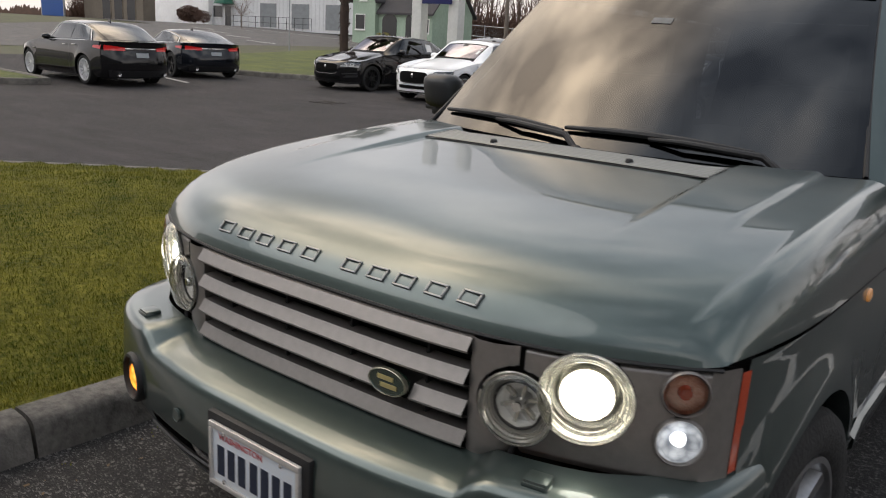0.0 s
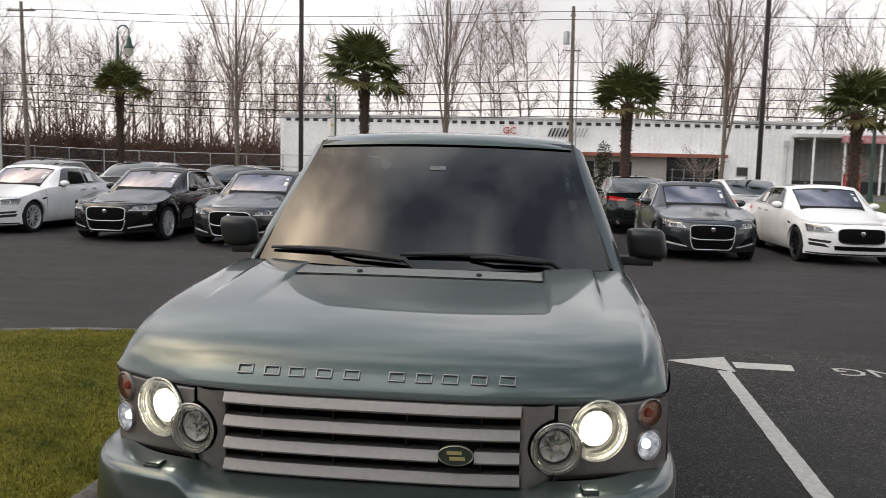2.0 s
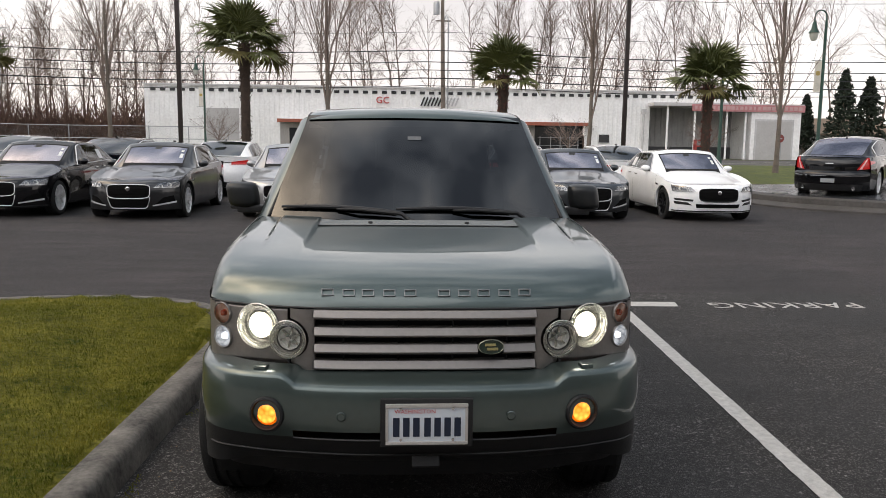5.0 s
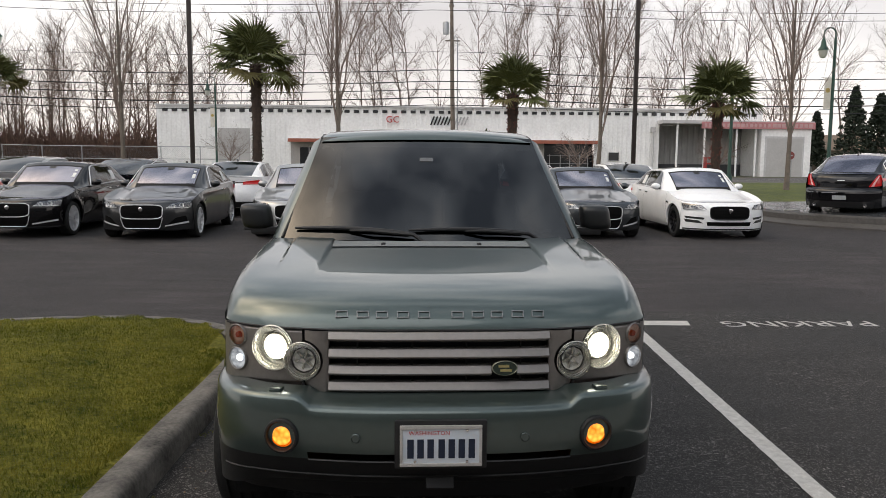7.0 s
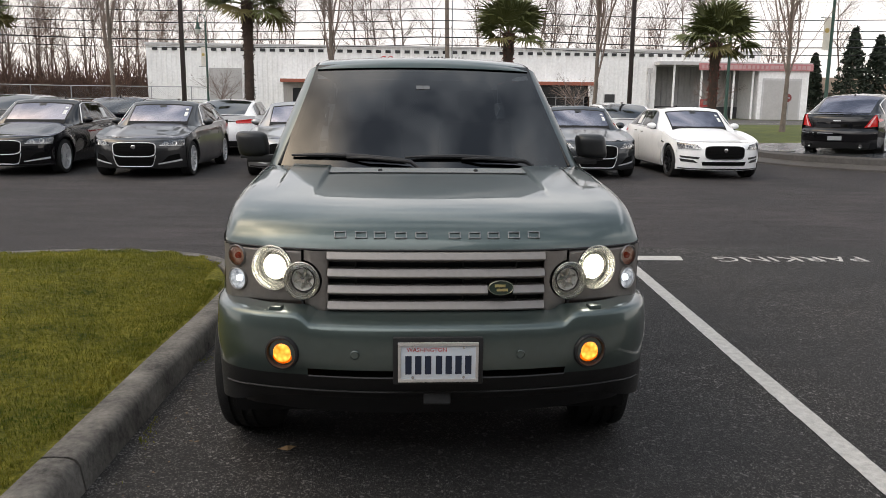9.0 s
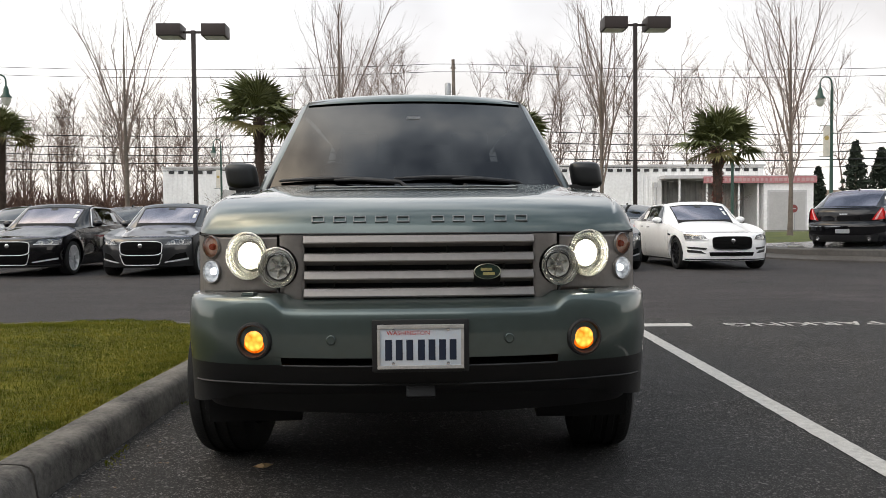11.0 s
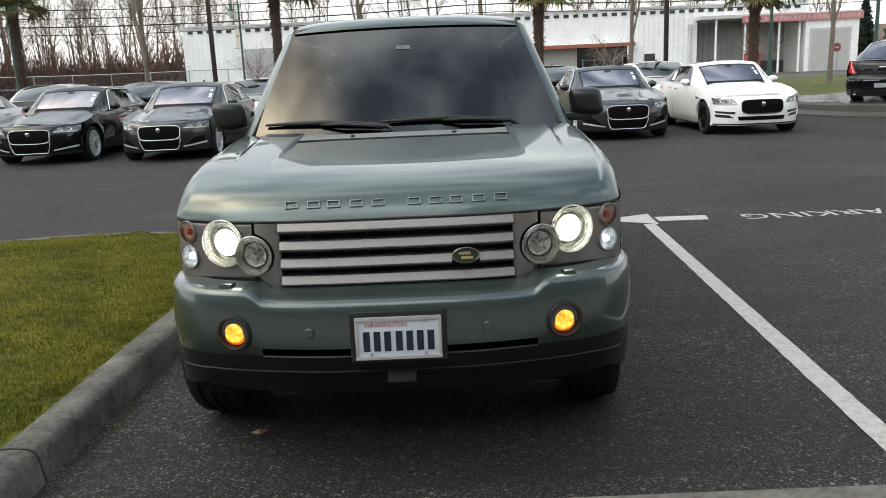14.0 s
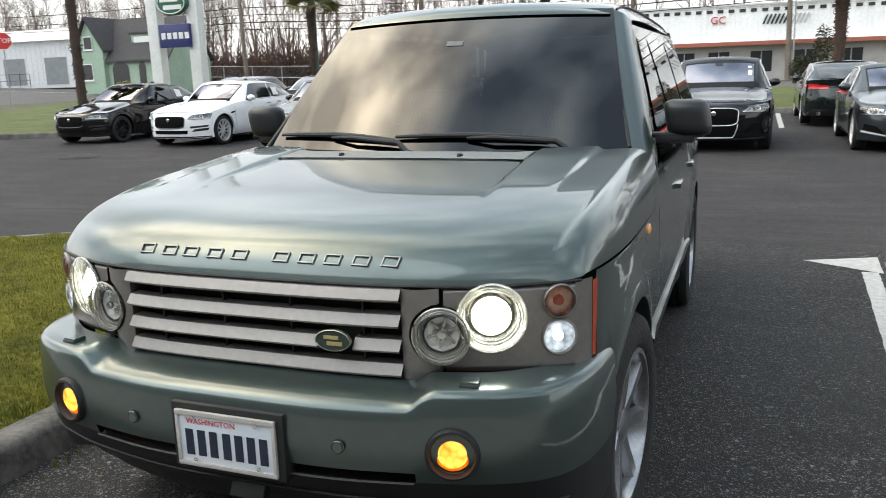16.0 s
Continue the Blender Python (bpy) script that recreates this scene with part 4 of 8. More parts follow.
badge = part("badge", lathe([(0.050, 0.012), (0.051, -0.003), (0.049, -0.006), (0.047, -0.004), (0, -0.0055)], 32, "y", squash=0.56), M_BADGE, suv, "oval dark green badge with pale rim")
badge.matrix_basis = pose(0.26, 0.150, 0.868, 0, 0, 2)
part("badge_rim", lathe([(0.0525, 0.004), (0.0525, -0.006), (0.050, -0.0075), (0.0485, -0.006), (0.0485, 0.0)], 32, "y", squash=0.58), mat("pale_gold_rim", (0.35, 0.34, 0.26), 0.3, 0.8), badge)
for x0, x1, z0 in ((-0.026, 0.018, 0.003), (-0.018, 0.028, -0.014)):
    part("badge_bar", box(bmesh.new(), x0, x1, -0.0065, -0.004, z0, z0 + 0.011, 0.001), M_GOLD, badge)

# headlamp units
M_BOWL = mat("chromed_lamp_bowl", (0.56, 0.55, 0.50), 0.25, 0.75, var=0.3, scale=25, bump=0.15, bump_scale=30)
M_FACET = mat("faceted_chrome_reflector", (0.92, 0.92, 0.90), 0.25, 0.2, var=0.06, scale=40)
for s in (-1, 1):
    LAMPS = (("main_beam", 0.671, 0.932, 0.093, "x"), ("high_beam", 0.549, 0.888, 0.077, "h"),
             ("indicator", 0.831, 0.966, 0.043, "t"), ("parking_lamp", 0.831, 0.868, 0.046, "p"))

    def face(x, z):
        low = 0.012 * smoothstep(0.80, 0.778, z) + 0.014 * smoothstep(1.0, 1.014, z)
        return (s * x, nose(x) - 0.004 + low, z - 0.012 * smoothstep(0.6, 0.86, x) * (1.02 - z) * 3)

    bm = grid(face, lin(0.552, 0.868, 110), lin(0.782, 1.014, 84), flip=(s < 0))
    kill = []
    for f in bm.faces:
        c = f.calc_center_median()
        for nm, x, z, r, kind in LAMPS:
            if math.hypot((abs(c.x) - x) / math.cos(radians(nose_turn(x))), c.z - z) < r - 0.002:
                kill.append(f)
                break
    bmesh.ops.delete(bm, geom=kill, context="FACES")
    bmesh.ops.recalc_face_normals(bm, faces=bm.faces)
    unit = part("headlamp", bm, M_RRTRIM, suv, "lit headlamp unit in a taupe surround")
    part("lamp_backing", grid(lambda x, z: (s * x, nose(x) + 0.10, z), lin(0.48, 0.9, 12), lin(0.76, 1.02, 4)), M_BLACKPL, unit)
    for nm, x, z, r, kind in LAMPS:
        turn = nose_turn(x) * s
        fwd = 0.012 if kind == "h" else 0.0
        at = pose(s * x, nose(x) - 0.004 - fwd, z, 0, 0, turn)
        if kind == "x":
            part("reflector", shell([(r * 0.97, -0.006), (r * 0.90, 0.006), (r * 0.86, 0.004), (r * 0.80, 0.028), (r * 0.70, 0.032), (r * 0.62, 0.05), (r * 0.5, 0.062), (r * 0.3, 0.07), (0, 0.072)], 40), M_BOWL, unit, "bright stepped reflector").matrix_basis = at
            part("glowing_bulb", shell([(0.0, 0.052), (0.030, 0.045), (0.038, 0.03), (0.040, 0.014), (0.034, 0.0), (0.020, -0.007), (0, -0.009)], 28), M_XENON, unit, "lit white xenon projector").matrix_basis = at
            part("collar", shell([(0.055, 0.05), (0.058, 0.020), (0.053, 0.012), (0.048, 0.02), (0.046, 0.05)], 32), M_BOWL, unit).matrix_basis = at
        if kind == "h":
            part("reflector", shell([(r * 0.97, -0.004), (r * 0.86, 0.008), (r * 0.76, 0.006), (r * 0.70, 0.02), (r * 0.62, 0.024)], 36), M_REFLECT, unit, "bright stepped ring").matrix_basis = at
            fb = bmesh.new()
            rows = [[fb.verts.new((q * r * math.cos(a), d, q * r * math.sin(a))) for a in [2 * math.pi * (i + 0.5 * (j % 2)) / 8 for i in range(8)]] for j, (q, d) in enumerate(((0.64, 0.012), (0.56, 0.030), (0.34, 0.036), (0.12, 0.058)))]
            for r0, r1 in zip(rows, rows[1:]):
                for i in range(8):
                    fb.faces.new((r0[i], r0[(i + 1) % 8], r1[i]))
                    fb.faces.new((r0[(i + 1) % 8], r1[(i + 1) % 8], r1[i]))
            bmesh.ops.recalc_face_normals(fb, faces=fb.faces)
            part("faceted_bowl", fb, M_FACET, unit, "faceted chrome inner bowl", smooth=False).matrix_basis = at
            part("bowl_edge", tube(bmesh.new(), [(0.65 * r * math.cos(a), 0.010, 0.65 * r * math.sin(a)) for a in lin(0, 2 * math.pi, 33)], 0.0028, 6, False), M_BLACKPL, unit).matrix_basis = at
            part("bulb_shield", shell([(0.014, 0.05), (0.014, 0.006), (0.010, -0.002), (0, -0.003)], 14), M_CHROME, unit).matrix_basis = at
            bm = bmesh.new()
            for k in range(6):
                box(bm, -0.004, 0.004, 0.022, 0.034, 0.016, r * 0.58, 0.001, Matrix.Rotation(radians(60 * k + 12), 4, "Y"))
            part("bulb_rib", bm, M_BOWL, unit).matrix_basis = at
        if kind in "xh":
            for q, d, w in ((0.99, -0.010, 0.0035), (0.86, -0.004, 0.0022), (0.78, 0.002, 0.0018)):
                part("rim", tube(bmesh.new(), [(q * r * math.cos(a), d, q * r * math.sin(a)) for a in lin(0, 2 * math.pi, 41)], w * 0.8, 6, False), M_BOWL, unit).matrix_basis = at
            dome = part("lens", shell([(r * 1.0, -0.006), (r * 0.97, -0.018), (r * 0.86, -0.026), (r * 0.6, -0.033), (r * 0.3, -0.036), (0, -0.037)], 40), M_LENS, unit, "clear domed lens")
            dome.matrix_basis = at
            dome.visible_shadow = False
        if kind in "tp":
            part("bowl", shell([(r * 0.95, -0.004), (r * 0.85, 0.003), (r * 0.5, 0.008), (0, 0.010)] if kind == "t" else [(r * 0.95, -0.004), (r * 0.85, 0.010), (r * 0.5, 0.022), (0, 0.025)], 28), M_TURNLENS if kind == "t" else M_PARKLENS, unit, "unlit amber indicator" if kind == "t" else "lit white parking lamp").matrix_basis = at
            if kind == "p":
                part("bulb", shell([(r * 0.34, 0.010), (r * 0.26, -0.002), (0, -0.006)], 14), M_PARKBULB, unit, "lit bulb").matrix_basis = at
            if kind == "t":
                part("bulb", shell([(r * 0.34, 0.008), (r * 0.28, -0.004), (0, -0.008)], 14), M_ORANGELENS, unit).matrix_basis = at
            part("lens", shell([(r * 0.97, -0.004), (r * 0.88, -0.012), (r * 0.5, -0.017), (0, -0.019)], 28), M_LENS, unit).matrix_basis = at
            part("rim", shell([(r * 1.10, 0.006), (r * 1.09, -0.006), (r * 1.02, -0.010), (r * 0.94, -0.006), (r * 0.94, 0.008)], 32), M_RRTRIM, unit).matrix_basis = at
    bm = grid(lambda t, z: (s * (0.868 + 0.034 * t ** 0.8), nose(0.868) - 0.004 + 0.060 * t, z - 0.014 * (1.02 - z) * 3), lin(0, 1, 6), lin(0.782, 1.014, 8), flip=(s < 0))
    bmesh.ops.recalc_face_normals(bm, faces=bm.faces)
    part("corner_strip", bm, M_RRTRIM, unit)
    bm = grid(lambda t, z: (s * (0.9035 + 0.007 * t), nose(0.868) + 0.056 + 0.030 * t, z - 0.014 * (1.02 - z) * 3), lin(0, 1, 6), lin(0.80, 1.005, 8), flip=(s < 0))
    bmesh.ops.recalc_face_normals(bm, faces=bm.faces)
    part("side_reflector", bm, M_ORANGELENS, unit, "orange-red side reflector")

# body sides
OFF = [(0.28, -0.07), (0.36, -0.035), (0.5, -0.006), (0.75, 0.006), (0.93, 0.003), (1.0, 0.001), (1.026, 0.003), (1.04, -0.006), (1.12, -0.026)]
AXLES = (0.89, 3.77)


def flank(y, z):
    x = curve_at(XS, y) + curve_at(OFF, z)
    for ya in AXLES:
        d = math.hypot(y - ya, z - 0.385)
        x += 0.016 * smoothstep(0.56, 0.46, d)
    return x


def arch(y, sill=0.33):
    z = sill
    for ya in AXLES:
        if abs(y - ya) < 0.435:
            z = max(z, 0.385 + math.sqrt(0.435 ** 2 - (y - ya) ** 2))
    return z


def side_panel(name, y0, y1, top, s, n=20, low=None, parent=None):
    ys = lin(y0, y1, n)
    extra = [ya + 0.435 * math.sin(a) for ya in AXLES for a in lin(-math.pi / 2, math.pi / 2, 25) if y0 < ya + 0.435 * math.sin(a) < y1]
    ys = sorted(ys + extra)
    lo_f = low or arch
    ts = [0, 0.015, 0.06, 0.15, 0.3, 0.45, 0.6, 0.75, 0.86, 0.93, 0.965, 1]
    bm = grid(lambda y, t: (s * flank(y, lo_f(y) + (top(y) - lo_f(y)) * t), y, lo_f(y) + (top(y) - lo_f(y)) * t), ys, ts, flip=(s < 0))
    grid(lambda y, t: (s * (flank(y, lo_f(y)) - 0.06 * t), y, lo_f(y) - 0.001), ys, (0, 1), bm=bm)
    bmesh.ops.recalc_face_normals(bm, faces=bm.faces)
    return part(name, bm, M_RR, parent or suv)


for s in (-1, 1):
    for ya in AXLES:
        bm = grid(lambda a, x: (s * x, ya + 0.437 * math.sin(a), 0.385 + 0.437 * math.cos(a)), lin(-1.95, 1.95, 22), (0.50, 0.70, 0.885))
        grid(lambda a, r: (s * 0.50, ya + r * math.sin(a), 0.385 + r * math.cos(a)), lin(-1.95, 1.95, 22), (0.0, 0.437), bm=bm)
        part("wheel_liner", bm, M_DARKIN, suv, "black wheel arch liner")
    side_panel("front_wing", 0.452, 1.615, lambda y: 1.026, s, 30, lambda y: max(arch(y), 0.778 if y < 0.56 else 0))
    fd = side_panel("front_door", 1.622, 2.715, lambda y: 1.115, s, 16)
    rd = side_panel("rear_door", 2.722, 3.60, lambda y: 1.115, s, 16)
    side_panel("rear_quarter", 3.607, 4.93, lambda y: 1.115, s, 20)
    part("gap_strip", grid(lambda y, z: (s * (flank(y, z) - 0.02), y, z), lin(1.4, 3.8, 12), lin(0.35, 1.10, 6)), M_BLACKPL, suv)
    bm = bmesh.new()
    grid(lambda y, k: (s * (flank(y, 0.52) + (0.0, 0.014, 0.014, 0.0)[k]), y, (0.495, 0.505, 0.535, 0.545)[k]), lin(1.36, 3.3, 12), range(4), bm=bm)
    bmesh.ops.recalc_face_normals(bm, faces=bm.faces)
    part("side_moulding", bm, M_RR, suv)
    part("sill", grid(lambda y, k: (s * (flank(y, 0.33) - (0, 0.004, 0.03)[k]), y, (0.335, 0.29, 0.25)[k]), lin(1.34, 3.32, 10), range(3)), M_BLACKPL, suv)
    for door, y in ((fd, 2.48), (rd, 3.40)):
        bm = box(bmesh.new(), -0.014, 0.012, -0.10, 0.10, -0.013, 0.013, 0.007)
        h = part("door_handle", bm, M_RR, door)
        h.matrix_basis = pose(s * (flank(y, 0.985) + 0.012), y, 0.985)
    bm = lathe([(0.024, 0.0), (0.022, 0.006), (0.0, 0.011)], 24, "x", squash=0.8)
    rep = part("side_repeater", bm, M_TURN, suv, "amber side repeater lamp")
    rep.matrix_basis = pose(s * flank(1.27, 0.985), 1.27, 0.985, 0, 0, 0 if s > 0 else 180)
    # pillars, window backing and side windows

    def gs(y, t, out=0.0):
        return (s * (0.934 - 0.030 * t - 0.168 * t ** 1.25 + out), y, 1.112 + 0.645 * t)

    bm = grid(lambda u, t: gs((1.66 + 0.66 * t) + u * ((4.80 - 0.42 * t) - (1.66 + 0.66 * t)), t, -0.004), lin(0, 1, 24), lin(0, 1, 8), flip=(s < 0))
    bmesh.ops.recalc_face_normals(bm, faces=bm.faces)
    part("window_surround", bm, M_GLOSSBLK, suv, "gloss black window surround")
    for par, a0, b0, a1, b1 in ((fd, 1.90, 2.68, 2.36, 2.68), (rd, 2.76, 3.56, 2.76, 3.56), (None, 3.64, 4.50, 3.64, 4.26)):
        bm = grid(lambda u, t: gs((a0 + (a1 - a0) * t) + u * ((b0 + (b1 - b0) * t) - (a0 + (a1 - a0) * t)), 0.03 + 0.89 * t, 0.003), lin(0, 1, 8), lin(0, 1, 8), flip=(s < 0))
        bmesh.ops.recalc_face_normals(bm, faces=bm.faces)
        part("side_window", bm, M_CARGLASS, par or suv)
    # A pillar between windscreen and door
    def pillar(u, t):
        a = Vector((s * (0.842 - 0.172 * t - 0.008 * math.sin(t * math.pi)), 1.615 + 0.605 * t, 1.245 + 0.575 * t))
        b = Vector(gs(1.64 + 0.70 * t, t * 0.985 + 0.01, 0.004)) if t > 0 else Vector((s * 0.925, 1.64, 1.11))
        p = a.lerp(b, u)
        bulge = 0.022 * math.sin(u * math.pi)
        return p + Vector((s * bulge * 0.8, -bulge * 0.6, bulge * 0.3))
    bm = grid(pillar, lin(0, 1, 7), lin(0, 1, 12), flip=(s < 0))
    bmesh.ops.recalc_face_normals(bm, faces=bm.faces)
    part("windscreen_pillar", bm, M_RR, suv)
    bm = tube(bmesh.new(), [(s * (0.836 - 0.172 * t - 0.008 * math.sin(t * math.pi)), 1.607 + 0.605 * t, 1.247 + 0.575 * t) for t in lin(0, 1, 9)], 0.008, 6)
    part("windscreen_seal", bm, M_BLACKPL, suv)
    # mirrors
    bm = bmesh.new()
    bmesh.ops.create_cube(bm, size=1)
    bmesh.ops.subdivide_edges(bm, edges=bm.edges[:], cuts=5, use_grid_fill=True)
    for v in bm.verts:
        c = v.co * 2
        n4 = (abs(c.x) ** 5 + abs(c.y) ** 5 + abs(c.z) ** 5) ** 0.2
        c = c / max(n4, 1e-6) * max(abs(c.x), abs(c.y), abs(c.z))
        taper = 1 - 0.16 * max(0, -c.y)
        v.co = (c.x * 0.093 * taper - 0.012 * c.z, c.y * 0.058 + 0.012 * abs(c.x), c.z * 0.078 * taper)
    mir = part("door_mirror", bm, mat("dark_mirror_cap", (0.010, 0.011, 0.012), 0.45, var=0.2, coat=0.1), suv, "dark grey door mirror")
    mir.matrix_basis = pose(s * 1.034, 1.905, 1.343)
    part("mirror_foot", box(bmesh.new(), -0.13, 0.03, -0.03, 0.035, -0.105, -0.062, 0.012, None if s > 0 else Matrix.Diagonal((-1, 1, 1, 1))), M_BLACKPL, mir)
    part("mirror_glass", box(bmesh.new(), -0.075, 0.075, 0.056, 0.062, -0.06, 0.06, 0.003), M_CHROME, mir)
    part("mirror_base", box(bmesh.new(), -0.145, 0.07, -0.03, 0.045, -0.082, -0.06, 0.01, None if s > 0 else Matrix.Diagonal((-1, 1, 1, 1))), M_BLACKPL, mir)

# windscreen, roof, cowl


def screen(u, t):
    half = 0.836 - 0.172 * t - 0.008 * math.sin(t * math.pi)
    x = u * half
    y = (1.425 + 0.185 * u * u) + ((2.135 + 0.075 * u * u) - (1.425 + 0.185 * u * u)) * t
    return Vector((x, y, 1.243 + 0.583 * t + 0.016 * (1 - u * u) * t + 0.02 * math.sin(t * math.pi)))


wsc = part("windscreen", grid(screen, lin(-1, 1, 21), lin(0, 1, 13)), M_GLASS, suv, "dark tinted windscreen")
bm = bmesh.new()
for a, b, c, d in ((-1, 1, 0.92, 1.0), (-1, -0.965, 0, 1), (0.965, 1, 0, 1), (-1, 1, 0, 0.045)):
    grid(lambda u, t: screen(u, t) + Vector((0, 0.004, -0.004)), lin(a, b, 11), lin(c, d, 9), bm=bm)
part("dark_band", bm, M_BLACKPL, wsc)
part("screen_label", grid(lambda u, t: screen(u, t) + Vector((0, -0.0015, 0.0015)), lin(-0.070, 0.045, 4), lin(0.70, 0.738, 3)), M_TAG, wsc, "grey toll tag behind the glass")
part("screen_sticker", grid(lambda u, t: screen(u, t) + Vector((0, 0.002, -0.003)), lin(0.77, 0.86, 4), lin(0.06, 0.085, 3)), M_STICK, wsc)
RZ = [(0, 1.848), (0.03, 1.862), (0.1, 1.878), (0.35, 1.892), (0.8, 1.897), (1.5, 1.885), (2.1, 1.868), (2.5, 1.835), (2.62, 1.80)]


def roof(u, v):
    y0 = 2.128 + 0.075 * u * u
    y = y0 + (4.74 - y0) * v
    d = y - y0
    zc = curve_at(RZ, d)
    lift = min(1, abs(u))
    z = zc - 0.032 * lift ** 2.4 - (0.075 * ((lift - 0.86) / 0.14) ** 2 if lift > 0.86 else 0)
    return (u * 0.726, y, z - 0.016 * (lift ** 2) * (1 - smoothstep(0, 0.2, d)))


rf = part("roof", grid(roof, sorted(set(lin(-1, 1, 25) + [-0.97, -0.94, -0.91, -0.88, 0.88, 0.91, 0.94, 0.97])), [0, 0.005, 0.012, 0.022, 0.035, 0.06] + lin(0.1, 1, 14)), M_RR, suv)
part("roof_lip", grid(lambda u, k: (screen(u, 0.935) + Vector((0, -0.006, 0.006))).lerp(Vector(roof(u * 0.93, 0.002)), k) + Vector((0, -0.003, 0.003)) * math.sin(k * math.pi), lin(-0.985, 0.985, 21), lin(0, 1, 5)), M_RR, rf)
for s in (-1, 1):
    bm = tube(bmesh.new(), [Vector(roof(s * 0.93, v)) + Vector((0, 0, 0.004)) for v in lin(0.03, 0.97, 16)], 0.006, 6)
    part("roof_seam", bm, M_BLACKPL, rf)
cowl = part("cowl", grid(lambda u, v: (u * 0.83, (1.30 + 0.27 * abs(u) ** 2.5) + v * 0.19, 1.236 - 0.01 * math.sin(v * 3.14)), lin(-1, 1, 21), lin(0, 1, 5)), M_BLACKPL, suv)

# wipers
for x0, x1 in ((-0.77, -0.03), (-0.12, 0.62)):
    tip = lambda x, up: screen(x / 0.83, up) + Vector((0, -0.014, 0.006))
    w = thing("wiper", "", "")
    for k in ("label", "category"):
        if k in w:
            del w[k]
    w.parent = suv
    part("wiper_arm", tube(bmesh.new(), [tip(x1, -0.02), tip(x1 - 0.06, 0.035) + Vector((0, -0.012, 0.008)), tip(x1 - 0.30, 0.062) + Vector((0, -0.016, 0.008)), tip(x1 - 0.42, 0.070)], [0.012, 0.012, 0.009, 0.006], 8), M_BLACKPL, w)
    part("wiper_blade", tube(bmesh.new(), [tip(x, 0.078 - 0.03 * ((x - x0) / (x1 - x0)) + 0.022 * math.sin((x - x0) / (x1 - x0) * 3.14)) for x in lin(x0, x1 - 0.09, 9)], [0.007, 0.009, 0.011, 0.012, 0.013, 0.012, 0.011, 0.009, 0.007], 8), M_BLACKPL, w)
    part("wiper_pivot", lathe([(0.02, 0), (0.02, 0.02), (0.012, 0.028), (0, 0.03)], 12, "z", tip(x1, -0.02) - Vector((0, 0, 0.012))), M_BLACKPL, w)

# rear and underside
bm = grid(lambda u, k: (u * (0.86, 0.90, 0.90, 0.90, 0.86, 0.70)[k], (4.94, 4.97, 4.97, 4.95, 4.91, 4.72)[k] - 0.05 * abs(u) ** 4, (0.33, 0.45, 0.80, 1.02, 1.12, 1.80)[k]), lin(-1, 1, 13), range(6), flip=True)
bmesh.ops.recalc_face_normals(bm, faces=bm.faces)
part("tailgate", bm, M_RR, suv)
for a in ((-0.70, 0.70, 0.62, 4.85, 0.30, 0.72), (-0.90, 0.90, 1.36, 3.30, 0.27, 1.08), (-0.72, 0.72, 0.50, 1.5, 0.70, 1.0), (-0.86, 0.86, 3.3, 4.85, 0.86, 1.08)):
    part("underbody", box(bmesh.new(), *a, 0.02), M_BLACKPL, suv, "dark underbody")
part("dashboard", box(bmesh.new(), -0.72, 0.72, 1.62, 1.9, 1.0, 1.2, 0.06), M_DARKIN, suv)
for x in (-0.38, 0.38):
    bm = box(bmesh.new(), x - 0.26, x + 0.26, 2.55, 2.72, 1.0, 1.48, 0.07)
    box(bm, x - 0.13, x + 0.13, 2.58, 2.68, 1.46, 1.68, 0.04)
    part("front_seat", bm, M_DARKIN, suv)


